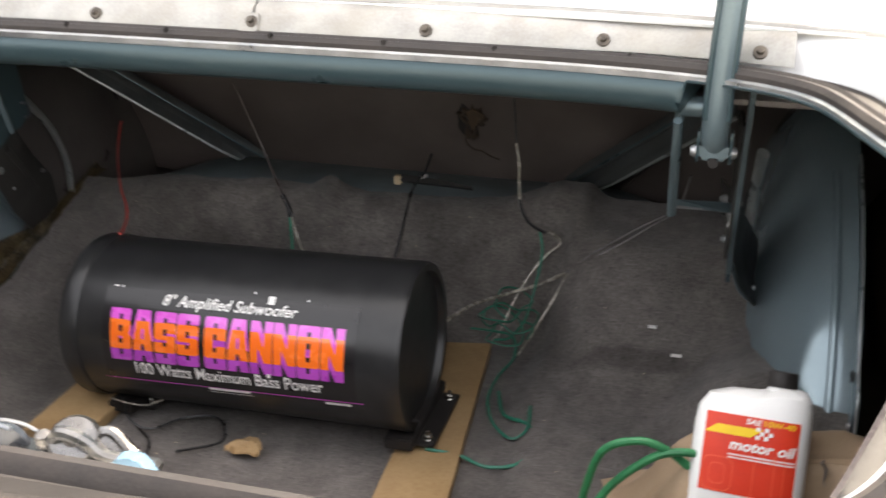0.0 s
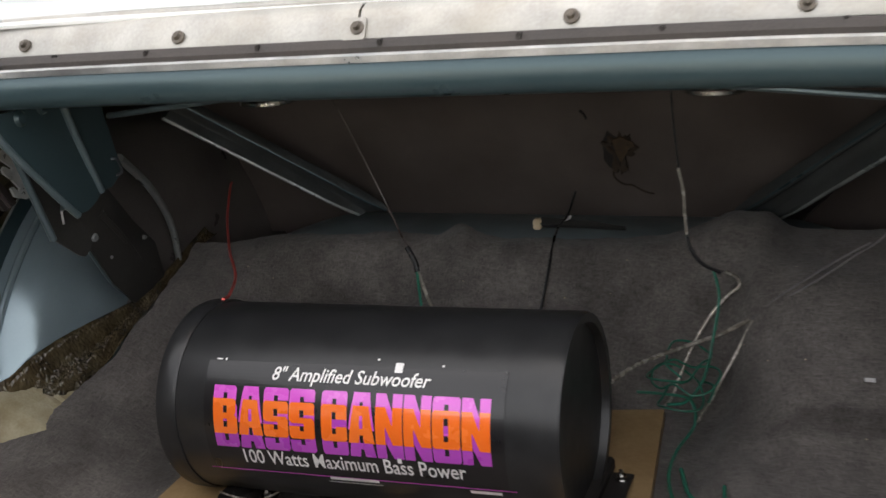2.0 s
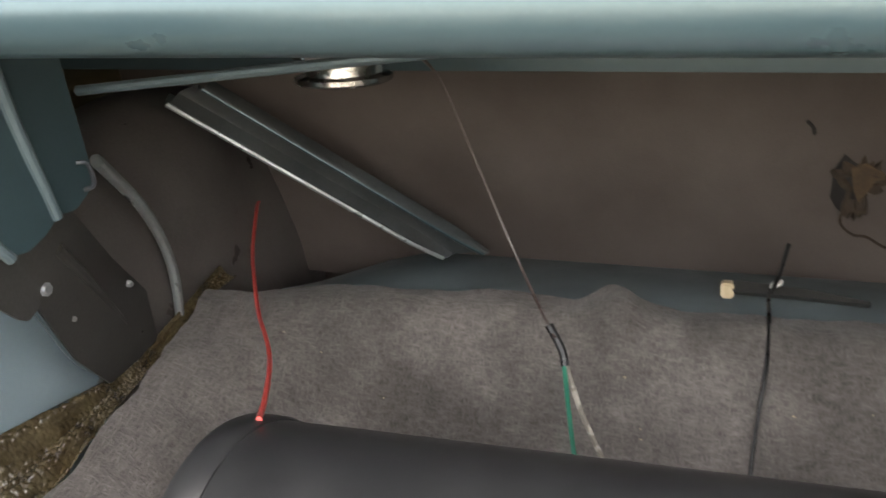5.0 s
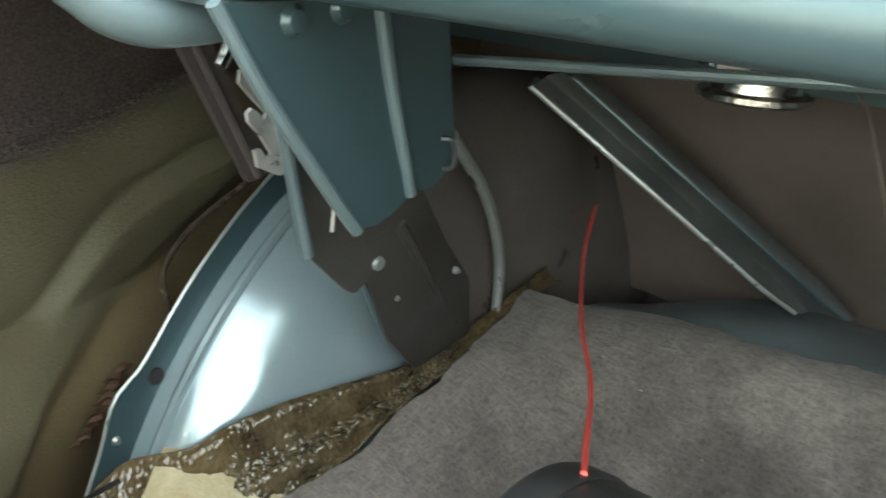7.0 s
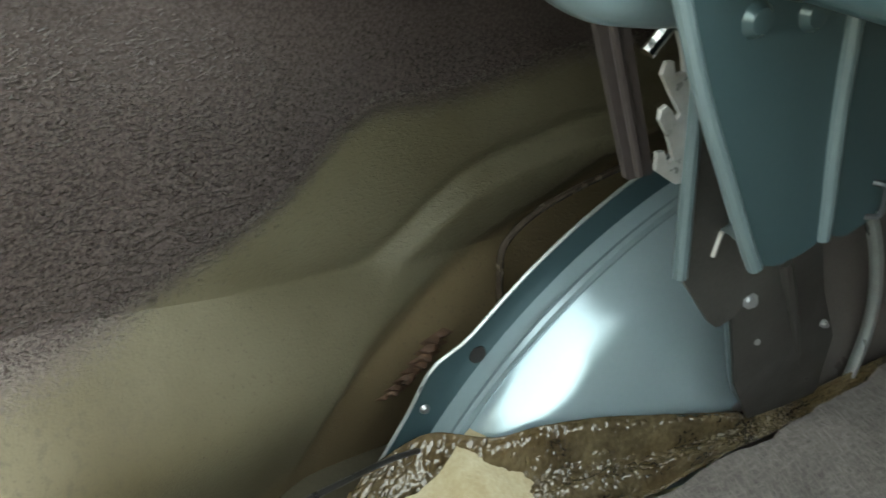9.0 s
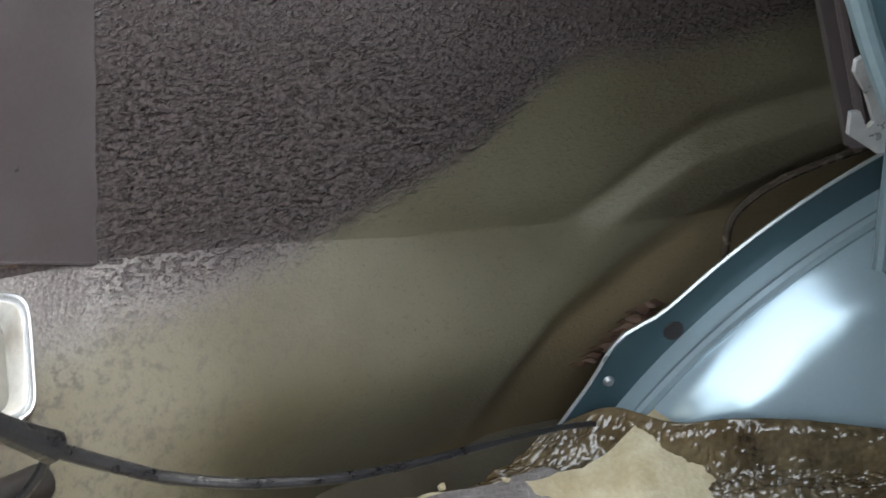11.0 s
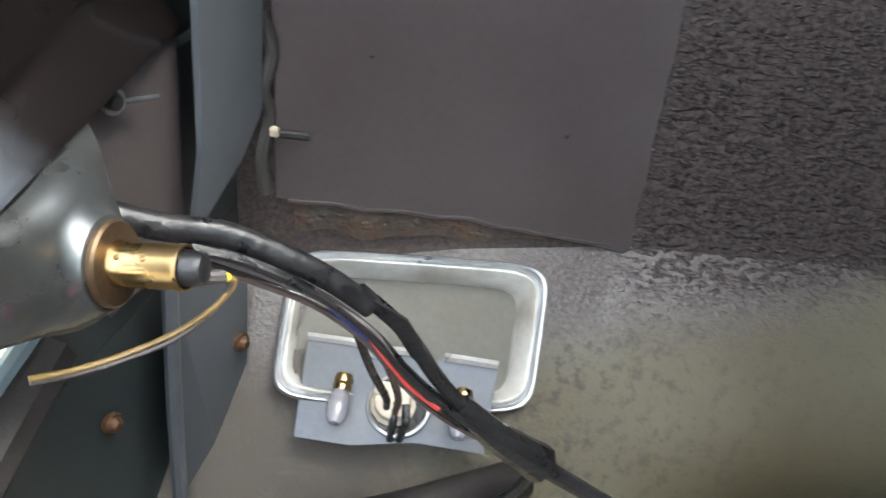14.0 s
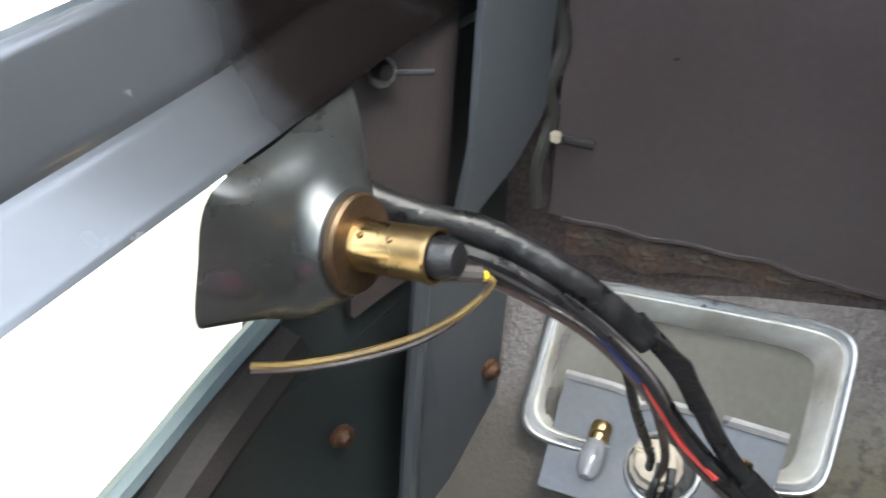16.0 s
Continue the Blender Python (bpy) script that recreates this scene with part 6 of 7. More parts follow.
    part("strand", tube([(-0.245, 0.540, 0.030), (-0.215, 0.505, 0.020), (-0.180, 0.50, 0.012), (-0.15, 0.54, 0.01), (-0.10, 0.55, 0.012), (-0.07, 0.50, 0.01), (-0.12, 0.46, 0.01)], 0.0020, 5, 8), M["tape"], w)
    part("strand", tube([(-0.26, 0.535, 0.03), (-0.225, 0.520, 0.036), (-0.20, 0.53, 0.03), (-0.18, 0.545, 0.035)], 0.0014, 5, 8), M["clear_wire"], w)
    part("strand", tube([(-0.20, 0.50, 0.012), (-0.165, 0.47, 0.01), (-0.16, 0.42, 0.009), (-0.19, 0.38, 0.009)], 0.0020, 5, 8), M["tape"], w)
    # little things
    s = thing("wood_stick", "broken dark stick with a pale split end on the ledge", "stick")
    part("stick", plate([(0.008, 1.128, 0.187), (0.085, 1.130, 0.185), (0.145, 1.133, 0.181), (0.145, 1.135, 0.183), (0.085, 1.137, 0.191), (0.008, 1.138, 0.196)], 0.008, 0.001), M["arm"], s)
    part("split_end", box(-0.004, 0.010, 1.125, 1.140, 0.180, 0.197, 0.002), M["wood_end"], s, "pale split end")
    part("chip", plate([(0.045, 1.128, 0.194), (0.058, 1.128, 0.199), (0.060, 1.134, 0.203), (0.047, 1.134, 0.199)], 0.002), M["ink"], s)
    h = thing("torn_hole", "torn hole with a ragged tan edge in the fibre board", "tear")

    on_board = lambda x, z, lift: (x, 1.104 + (0.52 - z) * 0.4526 - 0.004 - lift, z)

    def tear(u, v):
        a = u * math.tau
        r = (0.010 + 0.011 * v) * (1 + 0.75 * ripple(math.cos(a), math.sin(a), 3, 1.9) + 0.3 * ripple(math.cos(a), math.sin(a), 7, 6))
        return on_board(0.128 + r * math.cos(a) * 1.2, 0.292 + r * 1.7 * math.sin(a), 0.002 + 0.010 * v * (1 - v) * (1.2 + math.sin(3 * a)))

    part("ragged_edge", sheet(tear, 60, 5), M["torn"], h)
    part("torn_flap", plate([on_board(x, z, 0.006) for x, z in ((0.118, 0.312), (0.132, 0.318), (0.150, 0.308), (0.152, 0.300), (0.143, 0.298), (0.136, 0.284), (0.128, 0.270), (0.122, 0.286))], 0.002, 0.0), M["torn_tan"], h, "tan torn flap of fibre")
    part("dark_hollow", plate([on_board(0.120 + 0.020 * math.cos(k / 16 * math.tau) * (1 + 0.5 * ripple(k, 1, 2, 0.7)), 0.290 + 0.034 * math.sin(k / 16 * math.tau) * (1 + 0.4 * ripple(k, 5, 2, 0.9)), 0.0015) for k in range(16)], 0.001, 0.0), M["rubber"], h, "dark hollow behind the tear")
    part("crack", tube([on_board(x, z, 0.0005) for x, z in ((0.122, 0.262), (0.112, 0.252), (0.113, 0.238), (0.126, 0.226), (0.140, 0.224), (0.158, 0.212), (0.174, 0.207))], 0.0016, 6, 4), M["torn"], h, "crack running down from the tear")
    part("crack", tube([on_board(x, z, 0.0005) for x, z in ((0.072, 0.365), (0.078, 0.358), (0.080, 0.350))], 0.0022, 6, 4), M["rubber"], h)
    for x, y, w in ((0.495, 0.835, 0.012), (0.535, 0.795, 0.016)):
        f = thing("paper_scrap", "small white scrap of paper on the carpet", "scrap", "paper scraps")
        z = carpet_height(x, y) + 0.007
        part("scrap", plate([(x - w / 2, y, z), (x + w / 2, y - 0.003, z + 0.001), (x + w / 2, y + 0.003, z + 0.003), (x - w / 2, y + 0.005, z + 0.002)], 0.001, 0.0), M["ink"], f)
    rng = random.Random(7)
    bm = bmesh.new()
    for k in range(90):
        x, y = rng.uniform(-0.48, 0.52), rng.uniform(0.30, 1.02)
        r, a = rng.uniform(0.0006, 0.0016), rng.uniform(0, 3.1)
        z = carpet_height(x, y) + 0.0012
        lo = [bm.verts.new((x + r * sx * math.cos(a + q), y + r * sx * math.sin(a + q), z + 0.0004 * (q > 2))) for q, sx in ((0, 1.6), (1.6, 0.6), (3.1, 1.5), (4.7, 0.7))]
        top = bm.verts.new((x, y, z + r * 0.8))
        for p, q in zip(lo, lo[1:] + lo[:1]):
            bm.faces.new((p, q, top))
    lint = part("lint", bm, M["wood_end"], smooth=False)
    tagged(lint, "pale crumbs and lint scattered over the felt carpet", "lint", kind="stuff")
    lf = thing("dry_leaf", "dry brown leaf under the subwoofer", "leaf")
    part("blade", sheet(lambda u, v: (-0.055 + 0.05 * u, 0.475 + 0.045 * v * math.sin(math.pi * (0.1 + 0.8 * u)), 0.012 + 0.02 * v * (1 - v) + 0.008 * ripple(u, v, 0, 5)), 8, 8, 0.0006), M["wood"], lf)
    r = thing("rust_flakes", "flaky red rust on the panel beside the wheel arch flange", "rust", kind="stuff")
    for k in range(7):
        y0, z0 = 0.622 + 0.007 * k, 0.052 + 0.0085 * k

        def flake(u, v):
            y, z = y0 + 0.030 * u - 0.014 * v, z0 + 0.010 * u + 0.006 * v
            return (-quarter_x(y, z) + 0.0015 + 0.007 * math.sin(math.pi * v) * (0.6 + ripple(u * 3, v, k, 1.5)) * math.sin(math.pi * min(max(u, 0.02), 0.98)), y, z)

        part("flake", sheet(flake, 14, 5, 0.0006), M["rust_scale"], r)
    for k, (y, z) in enumerate(((0.690, 0.108), (0.698, 0.103), (0.704, 0.097), (0.712, 0.093), (0.728, 0.086))):
        mark = [(-0.7365 + 0.0008 * k + 0.0004 * i, y + 0.004 * i, z + 0.0022 * ripple(i, k, 1, 2.3)) for i in range(5)]
        part("rust_mark", tube(mark, 0.0013, 6, 3, r_end=0.0005), M["rust_scale"], r)
    v = thing("vent_tube", "thin bent dark metal tube on the quarter panel", "tube")
    part("tube", tube([(-0.800, 0.725, 0.10), (-0.815, 0.738, 0.131), (-0.825, 0.735, 0.170), (-0.83, 0.737, 0.203), (-0.83, 0.772, 0.239), (-0.83, 0.848, 0.276), (-0.82, 0.90, 0.30)], 0.0036, 8, 10), M["vent"], v)


# ---- left rear corner: lamps and harness ----
def build_corner():
    post = thing("corner_post", "blue painted corner post with rusty screws", "corner post")
    part("upper_strip", plate([(-0.570, 0.040, 0.560), (-0.630, 0.040, 0.560), (-0.627, 0.033, 0.290), (-0.610, 0.031, 0.272), (-0.570, 0.030, 0.256), (-0.564, 0.031, 0.264), (-0.566, 0.036, 0.30)], 0.003), M["post"], post)
    part("inner_strip", plate([(-0.508, 0.022, 0.352), (-0.574, 0.022, 0.352), (-0.572, 0.019, 0.24), (-0.512, 0.017, 0.24)], 0.003), M["undercoat"], post)
    part("lower_strip", plate([(-0.540, 0.030, 0.250), (-0.606, 0.034, 0.225), (-0.588, 0.034, -0.01), (-0.545, 0.024, -0.01)], 0.003), M["post"], post)
    part("edge", tube([(-0.540, 0.032, 0.250), (-0.534, 0.031, 0.15), (-0.530, 0.030, 0.0)], 0.004, 8, 5), M["post"], post)
    for p, m in (((-0.592, 0.037, 0.169), "rusty"), ((-0.504, 0.019, 0.184), "rusty"), ((-0.524, 0.026, 0.342), "steel")):
        part("screw", lathe(((0.0, 0.004), (0.002, 0.004), (0.0038, 0.002), (0.0040, 0.001), (0.0055, 0.0005), (0.0055, -0.002)), p, (0.25, 1, 0.1), 10), M[m], post)
    st = thing("stud_clip", "greasy black clip with a bright stud on the corner seam", "clip")
    part("stud", tube([(-0.523, 0.026, 0.342), (-0.542, 0.034, 0.338)], 0.0012, 8, 3), M["zinc"], st)
    part("clamp", lathe(((0.0, 0.004), (0.0030, 0.0035), (0.004, 0.0), (0.0035, -0.002)), (-0.520, 0.028, 0.345), (0.3, 1, 0), 10), M["tape"], st)
    st = thing("grease_clip", "greasy bolt with a white nylon clip on the quarter seam", "clip")
    part("nut", box(-0.636, -0.632, 0.035, 0.040, 0.273, 0.278, 0.0008), M["socket"], st)
    part("bolt", tube([(-0.634, 0.040, 0.275), (-0.641, 0.053, 0.273)], 0.0022, 8, 3), M["tape"], st)
    part("seam_grease", tube([(-0.632, 0.032, 0.34), (-0.636, 0.036, 0.318), (-0.630, 0.034, 0.30), (-0.636, 0.034, 0.283), (-0.628, 0.033, 0.262), (-0.630, 0.034, 0.24)], 0.0035, 7, 6, flat=0.6), M["arm"], st)
    # smooth undercoated panel in front of the pebbled coat
    pn = thing("smooth_panel", "smooth dark undercoated reinforcement on the quarter panel", "panel")
    low = lambda y: 0.232 - 0.262 * (y - 0.035) + 0.002 * ripple(0.2, y, 0, 60)

    def skin_at(u, v):
        y = 0.035 + 0.180 * u
        z = low(y) + (0.562 - low(y)) * v
        return (-quarter_x(y, z) + 0.004, y + 0.0015 * ripple(0.5, z, 2, 40) * u, z)

    part("skin", sheet(skin_at, 30, 40, 0.003), M["undercoat"], pn)
    part("seam_bead", tube([(-quarter_x(y, low(y)) + 0.0035, y, low(y) - 0.001) for y in [0.04 + 0.0072 * k for k in range(25)]], 0.0014, 6, 2, raw=True), M["undercoat"], pn, "dirty sealed seam along the lower edge")
    def crust(u, v):
        y = 0.042 + 0.125 * u
        fall = (0.022 + 0.010 * ripple(u, 0, 3, 5)) * (1 - 0.75 * u * u)
        z = low(y) - fall * v
        return (-quarter_x(y, z) + 0.0010 + (0.0022 * abs(ripple(u * 3, v, 1, 9)) + 0.0012 * ripple(u * 40, v * 8, 2, 1)) * math.sin(math.pi * v), y, z)

    part("seam_rust", sheet(crust, 120, 20, 0.0008), M["seam_dirt"], pn, "flaking rust below the seam")


def build_side_lamp():
    """Lamp opening in the quarter panel: a pressed frame, a socket plate with two bulbs and a central socket."""
    tl, tr, br, bl = Vector((-0.650, 0.040, 0.191)), Vector((-0.713, 0.172, 0.177)), Vector((-0.653, 0.184, 0.119)), Vector((-0.589, 0.055, 0.139))
    n = (tr - tl).cross(bl - tl).normalized()
    if n.x < 0:
        n = -n

    def at(u, v, lift):
        return (tl.lerp(tr, u)).lerp(bl.lerp(br, u), v) + n * lift

    def ring(inset, lift, k=10):
        out = []
        for j in range(4 * k):
            a = j / (4 * k) * math.tau
            c, s = math.cos(a), math.sin(a)
            uu = 0.5 + math.copysign(abs(c) ** 0.28, c) * (0.5 - inset * 0.6)
            vv = 0.5 + math.copysign(abs(s) ** 0.28, s) * (0.5 - inset)
            out.append(at(uu, vv, lift))
        return out

    la = thing("side_lamp", "quarter panel lamp housing with two bare bulbs on a plate", "lamp")
    part("frame", loft([ring(-0.02, 0.0), ring(-0.022, 0.0045), ring(-0.012, 0.0062), ring(0.0, 0.0058), ring(0.012, 0.0035), ring(0.020, 0.0030), ring(0.032, 0.0040)]), M["steel"], la, "thin pressed rim in pale grey paint")
    part("gasket", loft([ring(0.032, 0.0042), ring(0.040, 0.0062), ring(0.050, 0.0060), ring(0.075, 0.001), ring(0.100, -0.007), ring(0.118, -0.015)]), M["gasket"], la, "pale dirty gasket inside the rim")
    bm = bmesh.new()
    bm.faces.new([bm.verts.new(p) for p in ring(0.112, -0.0148)])
    part("reflector", bm, M["lamp_bottom"], la, "dull grey reflector bottom")
    # socket plate across the lower half, standing proud
    p0, p1, p2, p3 = Vector((-0.622, 0.062, 0.158)), Vector((-0.642, 0.166, 0.158)), Vector((-0.614, 0.170, 0.118)), Vector((-0.577, 0.074, 0.126))
    pn = (p1 - p0).cross(p3 - p0).normalized()
    if pn.x < 0:
        pn = -pn

    def on(u, v, lift=0.0):
        return (p0.lerp(p1, u)).lerp(p3.lerp(p2, u), v) + pn * lift

    part("socket_plate", plate([on(0, 0), on(0.28, 0), on(0.30, 0.06), on(0.36, 0.10), on(0.42, 0.03), on(0.60, 0.0), on(0.66, 0.08), on(0.74, 0.0), on(1, 0), on(1, 1), on(0.62, 0.94), on(0.30, 1.02), on(0.0, 0.98)], 0.002, 0.0005), M["zinc"], la, "grey zinc plate")
    # brighter zinc than the plate paints in the highlights on the folds
    part("plate_edge", tube([on(0, 0, 0.002), on(0.28, 0, 0.002), on(0.36, 0.09, 0.002), on(0.43, 0.02, 0.002), on(0.60, 0.0, 0.002)], 0.0024, 6, 4), M["bright_zinc"], la, "folded edge with its highlight painted bright")
    part("plate_edge", tube([on(0.72, 0, 0.002), on(1, 0, 0.002)], 0.0026, 6, 4), M["bright_zinc"], la)
    down = (on(0.5, 1) - on(0.5, 0)).normalized()
    for u in (0.22, 0.85):
        o = on(u, 0.46, 0.006)
        a = (down * 0.8 + pn * 0.35).normalized()
        base = part("bulb_base", lathe(((0.0, -0.006), (0.0045, -0.006), (0.0052, -0.003), (0.0045, -0.001), (0.0052, 0.001), (0.0045, 0.003), (0.0045, 0.005)), o, a, 14), M["brass"], la, "brass bulb base")
        part("bulb", lathe(((0.0045, 0.004), (0.0056, 0.008), (0.0060, 0.013), (0.0052, 0.019), (0.003, 0.0225), (0.0, 0.0235)), o, a, 18), M["bulb"], base, "frosted glass bulb")
    o = on(0.52, 0.58, 0.001)
    hole = part("socket_hole", lathe(((0.0, 0.0015), (0.0155, 0.0018), (0.0165, 0.0022), (0.0168, 0.0)), o, pn, 24), M["tape"], la, "dark round hole in the plate")
    part("socket_rim", lathe(((0.0150, 0.0015), (0.0160, 0.0034), (0.0175, 0.0030), (0.0180, 0.0)), o, pn, 24), M["steel"], la)
    part("socket", lathe(((0.0, 0.012), (0.006, 0.012), (0.0095, 0.010), (0.0105, 0.004), (0.0125, 0.003), (0.0125, 0.001)), o - Vector((0, 0.003, 0)), pn, 12), M["socket"], hole, "cream bulb socket")
    part("tab", box(o.x - 0.004, o.x + 0.006, o.y - 0.013, o.y - 0.004, o.z + 0.002, o.z + 0.012, 0.001), M["socket"], la)
    part("prong", tube([o + pn * 0.012, o + pn * 0.016 + Vector((0.004, 0, -0.012)), o + pn * 0.014 + Vector((0.008, 0, -0.022))], 0.0022, 6, 4), M["tape"], la)
    part("prong", tube([o + pn * 0.012 + Vector((0, 0.005, 0)), o + pn * 0.016 + Vector((0.004, 0.007, -0.010)), o + pn * 0.014 + Vector((0.008, 0.005, -0.02))], 0.0022, 6, 4), M["tape"], la)


def build_tail_lamp():
    """Tail lamp bucket: a drawn steel cone under the sill, closed by a brass socket, with the pale lens in the lamp opening."""
    t = thing("tail_lamp", "drawn grey steel tail lamp bucket with a brass bulb socket", "lamp")
    ax = Vector((-0.09, 0.978, 0.185)).normalized()
    c = Vector((-0.4545, 0.0695, 0.3265))
    u = Vector((1, 0, 0)) - ax * ax.x
    u.normalize()
    w = ax.cross(u)
    if w.z < 0:
        w = -w
    corners = [Vector(p) for p in ((-0.496, 0.034, 0.3515), (-0.450, 0.046, 0.3530), (-0.4175, 0.0535, 0.3545), (-0.4120, 0.0515, 0.334), (-0.4115, 0.0495, 0.3145), (-0.432, 0.042, 0.305), (-0.462, 0.036, 0.300), (-0.490, 0.032, 0.318))]
    loop = smooth_path(corners + corners[:1], 12)[:-1]
    flat = sorted([(math.atan2((p - c).dot(w), (p - c).dot(u)), p) for p in loop], key=lambda q: q[0])
    n = len(flat)
    bm = bmesh.new()
    rings = []
    for r, h, k in ((0.0135, -0.001, 0.0), (0.0160, -0.0015, 0.0), (0.0176, -0.004, 0.0), (0.0180, -0.006, 0.04), (0.0180, -0.006, 0.12), (0.0180, -0.006, 0.22), (0.0180, -0.006, 0.35), (0.0180, -0.006, 0.5), (0.0180, -0.006, 0.65), (0.0180, -0.006, 0.8), (0.0180, -0.006, 1.0)):
        ring = []
        for a, p in flat:
            q = c + ax * h + (u * math.cos(a) + w * math.sin(a)) * r
            bulge = 0.0048 * math.sin(math.pi * k ** 0.7)
            ring.append(bm.verts.new(q.lerp(p, k) + (u * math.cos(a) + w * math.sin(a)) * bulge))
        rings.append(ring)
    for p, q in zip(rings, rings[1:]):
        for k in range(n):
            j = (k + 1) % n
            bm.faces.new((p[k], p[j], q[j], q[k]))
    part("bucket", bm, M["bucket"], t, "drawn grey steel bucket")
    part("weld_spot", lathe(((0.0, 0.0008), (0.0012, 0.0006), (0.0016, 0.0)), (-0.4548, 0.0485, 0.3475), (0.1, 0.5, 0.85), 8), M["bright_zinc"], t)
    part("flange", lathe(((0.007, 0.0020), (0.0140, 0.0018), (0.0148, 0.0008), (0.0146, -0.001)), c, ax, 32), M["tarnish"], t, "tarnished brown flange")
    brass = part("socket", lathe(((0.0080, 0.0), (0.0080, 0.002), (0.0076, 0.003), (0.0076, 0.0235), (0.0079, 0.0245), (0.0078, 0.0265), (0.0070, 0.0265), (0.0065, 0.022), (0.0, 0.022)), c, ax, 32), M["brass"], t, "bright brass bulb socket")
    for k in (0.55, 1.5):
        part("dimple", lathe(((0.0, 0.0008), (0.0009, 0.0006), (0.0012, 0.0)), c + ax * (0.010 * k) + Vector((0.0046, -0.0008, 0.0058)), (0.55, -0.2, 0.8), 8), M["brass"], t)
    part("plug", lathe(((0.0064, 0.022), (0.0058, 0.030), (0.0045, 0.033), (0.0, 0.034)), c, ax, 18), M["tape"], brass, "black rubber plug")
    tip = Vector((-0.4685, 0.1018, 0.3215))
    d = (tip - c - ax * 0.024 + Vector((0.002, 0, 0.004))).normalized()
    part("plug_pin", tube([c + ax * 0.024 + Vector((0.002, 0, -0.004)), tip], 0.0026, 10, 3), M["dark_metal"], t)
    part("sleeve", lathe(((0.0, 0.0025), (0.0015, 0.002), (0.0018, 0.0), (0.0, -0.001)), tip, d, 10), M["yellow"], t, "small yellow wire sleeve")
    part("lead", tube([tip, tip + d * 0.004 + Vector((0, 0, -0.002)), (-0.4668, 0.0985, 0.3085), (-0.4600, 0.086, 0.2975), (-0.4500, 0.070, 0.2895), (-0.4390, 0.058, 0.2875), (-0.4290, 0.049, 0.2890)], 0.0011, 7, 8), M["brown_wire"], t, "ochre wire")
    part("lead", tube([tip, tip + d * 0.003 + Vector((0, 0, -0.003)), (-0.4665, 0.0975, 0.3060), (-0.4600, 0.086, 0.2950), (-0.4500, 0.070, 0.2872), (-0.4390, 0.058, 0.2855), (-0.4290, 0.049, 0.2872)], 0.0010, 7, 8), M["dull_brown_wire"], t, "brown wire")
    part("lens", sheet(lambda u, v: (-0.500 + 0.32 * u, -0.028 - 0.02 * math.sin(u * 3.0) - 0.02 * v, 0.17 + 0.19 * v), 12, 8, 0.003), M["lens"], t, "pale translucent lamp lens lit by daylight")
    part("lens_rib", box(-0.386, -0.380, -0.044, -0.034, 0.19, 0.30, 0.001), M["gasket"], t, "dirty rib inside the lens")


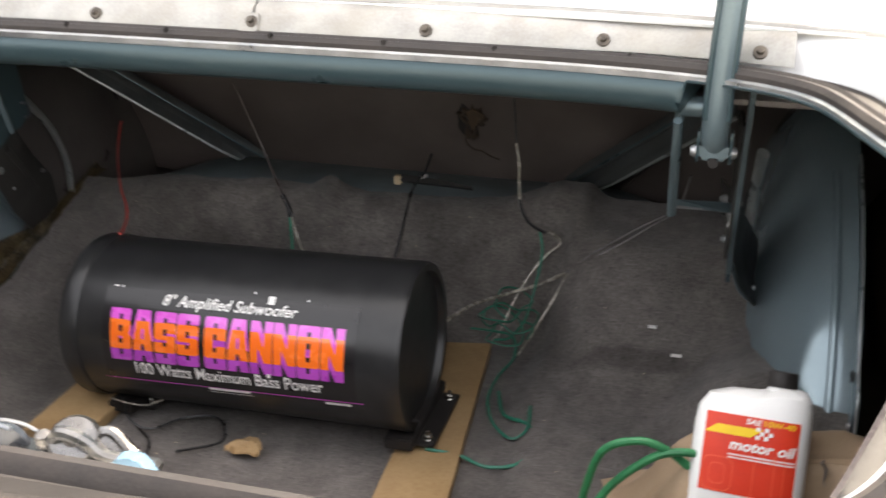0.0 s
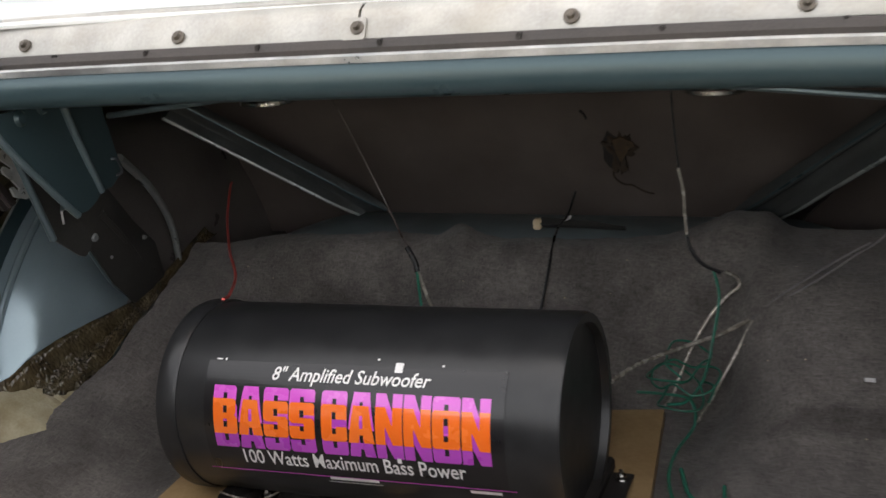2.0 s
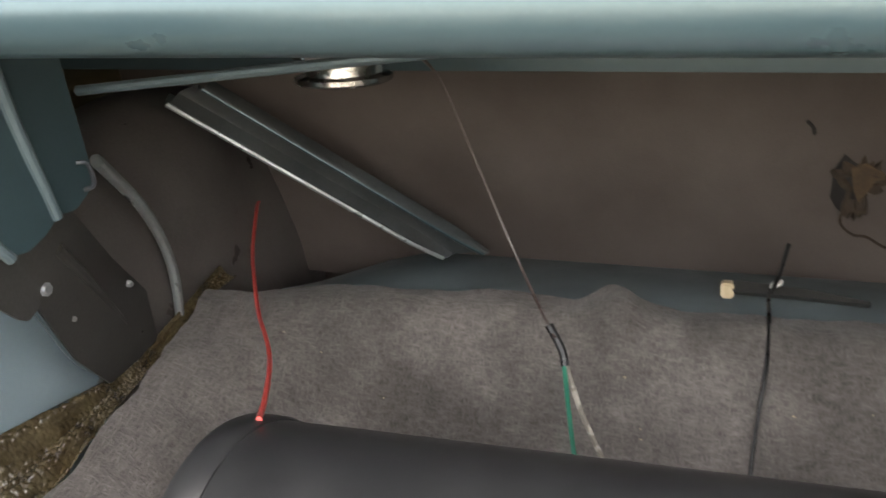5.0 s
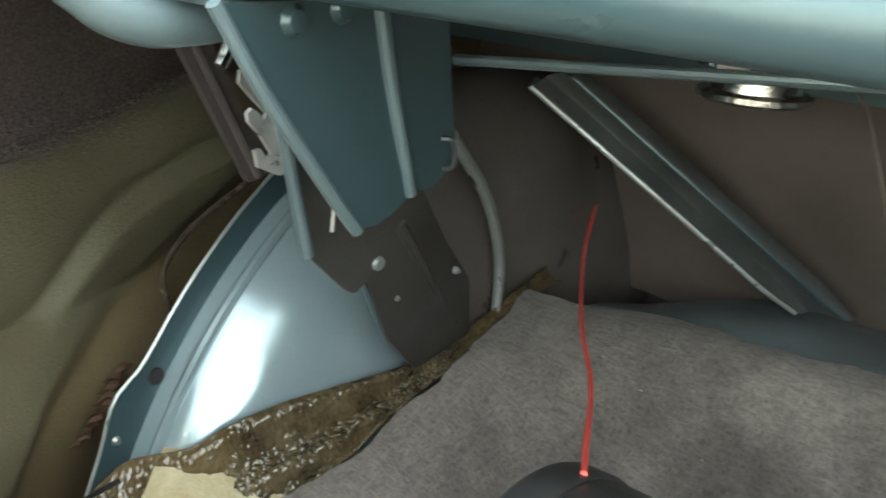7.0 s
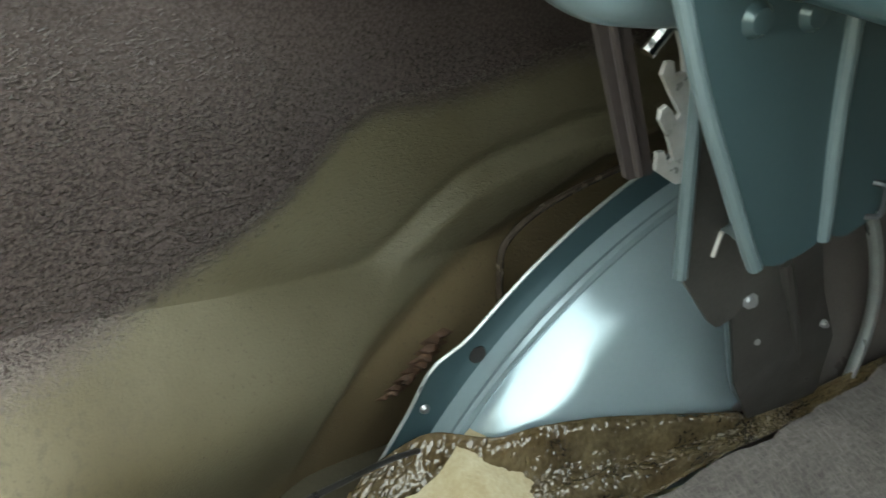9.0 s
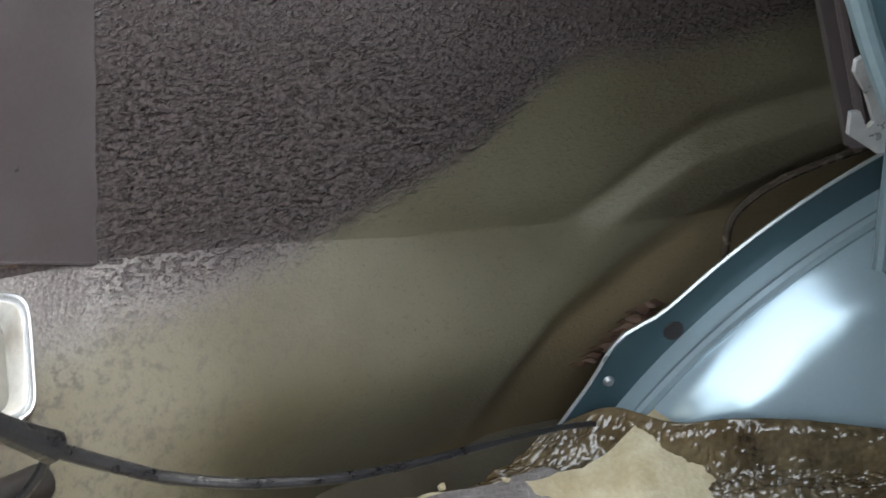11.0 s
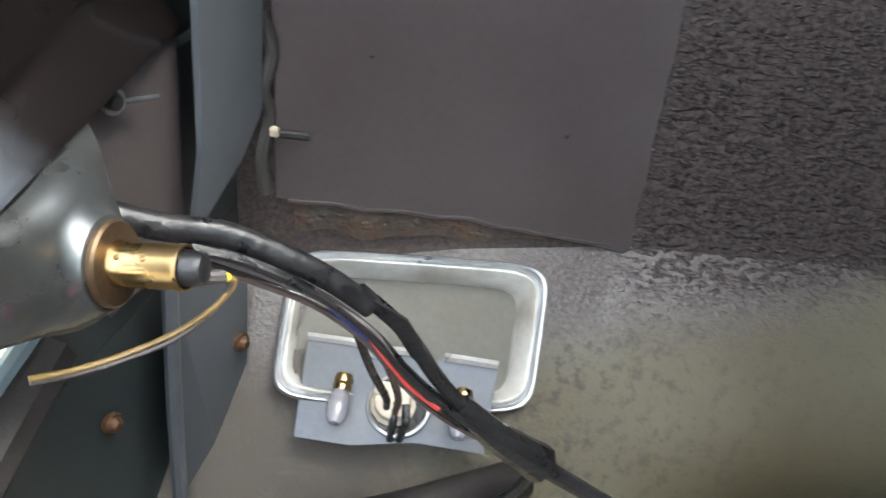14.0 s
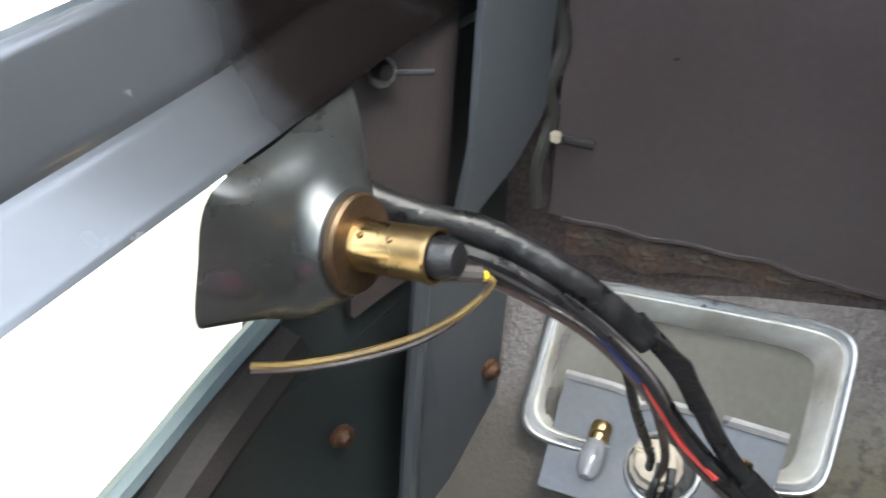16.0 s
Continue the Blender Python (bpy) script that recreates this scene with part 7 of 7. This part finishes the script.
def build_harness():
    h = thing("wiring_harness", "wiring harness half wrapped in black cloth tape", "wiring harness")
    part("tape_wrap", tube([(-0.488, 0.030, 0.318), (-0.502, 0.055, 0.307), (-0.515, 0.074, 0.301), (-0.525, 0.096, 0.290), (-0.534, 0.113, 0.277), (-0.543, 0.127, 0.261)], 0.0056, 12, 8, r_end=0.0050, flat=0.75), M["tape"], h, "black tape wrap")
    part("tape_wrap", tube([(-0.542, 0.122, 0.269), (-0.551, 0.139, 0.247), (-0.560, 0.156, 0.214), (-0.570, 0.170, 0.190)], 0.0038, 10, 8), M["tape"], h)
    part("tape_flap", plate([(-0.540, 0.130, 0.268), (-0.545, 0.143, 0.258), (-0.557, 0.157, 0.219), (-0.551, 0.144, 0.233)], 0.0015, 0.0), M["tape"], h, "loose tape end")
    part("taped_stem", tube([(-0.566, 0.165, 0.197), (-0.575, 0.181, 0.176), (-0.584, 0.195, 0.160), (-0.590, 0.204, 0.150)], 0.0062, 10, 6, r_end=0.0105), M["tape"], h)
    part("taped_stem", tube([(-0.589, 0.204, 0.150), (-0.594, 0.222, 0.138), (-0.598, 0.245, 0.126), (-0.602, 0.27, 0.115), (-0.606, 0.316, 0.106), (-0.618, 0.373, 0.098), (-0.638, 0.43, 0.092), (-0.662, 0.49, 0.088), (-0.69, 0.56, 0.082), (-0.71, 0.62, 0.07)], 0.0050, 10, 8, r_end=0.0022), M["tape"], h, "tape wrapped tail of the harness")
    base = [(-0.508, 0.066, 0.301), (-0.520, 0.090, 0.291), (-0.533, 0.113, 0.274), (-0.543, 0.130, 0.253), (-0.551, 0.143, 0.229), (-0.561, 0.157, 0.207), (-0.571, 0.174, 0.187)]

    def strand(m, dx, dz, k, i0=0, i1=7, r=0.0016):
        part("strand", tube([(x + dx + 0.0007 * math.sin(i + k), y + 0.001 * math.cos(2 * i + k), z + dz + 0.001 * math.sin(1.7 * i + 2 * k)) for i, (x, y, z) in enumerate(base)][i0:i1], r, 6, 6), M[m], h)

    for k, (m, dx, dz) in enumerate((("tape", 0.003, -0.002), ("grey_wire", 0.0050, -0.003), ("tape", 0.0045, -0.0055), ("dull_brown_wire", 0.002, -0.0075), ("tape", 0.0065, -0.0015), ("dull_brown_wire", 0.0045, -0.0095), ("tape", 0.0080, 0.0005))):
        strand(m, dx, dz, k)
    strand("red_wire", 0.0062, -0.0035, 2, 3, 6, 0.0018)
    strand("blue_wire", 0.0060, -0.0040, 3, 2, 4, 0.0015)
    part("branch", tube([(-0.544, 0.124, 0.246), (-0.557, 0.131, 0.218), (-0.574, 0.132, 0.182), (-0.583, 0.128, 0.162)], 0.0020, 7, 8), M["dull_brown_wire"], h)
    part("branch", tube([(-0.542, 0.120, 0.250), (-0.553, 0.124, 0.218), (-0.570, 0.127, 0.184), (-0.581, 0.124, 0.166)], 0.0020, 7, 8), M["tape"], h)
    part("branch", tube([(-0.588, 0.203, 0.150), (-0.586, 0.196, 0.132), (-0.586, 0.184, 0.112), (-0.588, 0.172, 0.09), (-0.59, 0.16, 0.06)], 0.0032, 7, 8), M["tape"], h)
    r = thing("rubber_hose", "black rubber hose lying along the quarter panel", "hose")
    part("hose", tube([(-0.430, 0.045, 0.128), (-0.465, 0.058, 0.120), (-0.500, 0.072, 0.113), (-0.540, 0.100, 0.104), (-0.570, 0.136, 0.101), (-0.600, 0.166, 0.098), (-0.632, 0.190, 0.088)], 0.0120, 14, 8), M["rubber"], r)


# ---- assemble ----
build_setting()
build_rail_trim()
build_deck()
build_hatch()
build_carpet()
for side in (-1, 1):
    build_wheelhouse(side)
    build_hinge(side)
    build_speaker(side, 0.878)
build_brace((-0.350, 1.200, 0.178), (-0.614, 1.045, 0.398), (-0.290, 1.200, 0.187), (-0.560, 1.045, 0.416))
build_brace((0.374, 1.190, 0.185), (0.590, 0.960, 0.400), (0.310, 1.190, 0.194), (0.580, 0.985, 0.444))
build_sealer()
build_rods()
build_subwoofer()
build_plank("plank", [(0.165, 0.846), (0.240, 0.860), (0.278, 0.30), (0.178, 0.30)], "raw pine plank with a knot under the subwoofer")
build_plank("plank", [(-0.345, 0.72), (-0.250, 0.72), (-0.258, 0.452), (-0.350, 0.448)], "raw pine plank, short, under the subwoofer ring")
build_bag()
build_bottle()
build_latch()
build_wires()
build_corner()
build_side_lamp()
build_tail_lamp()
build_harness()
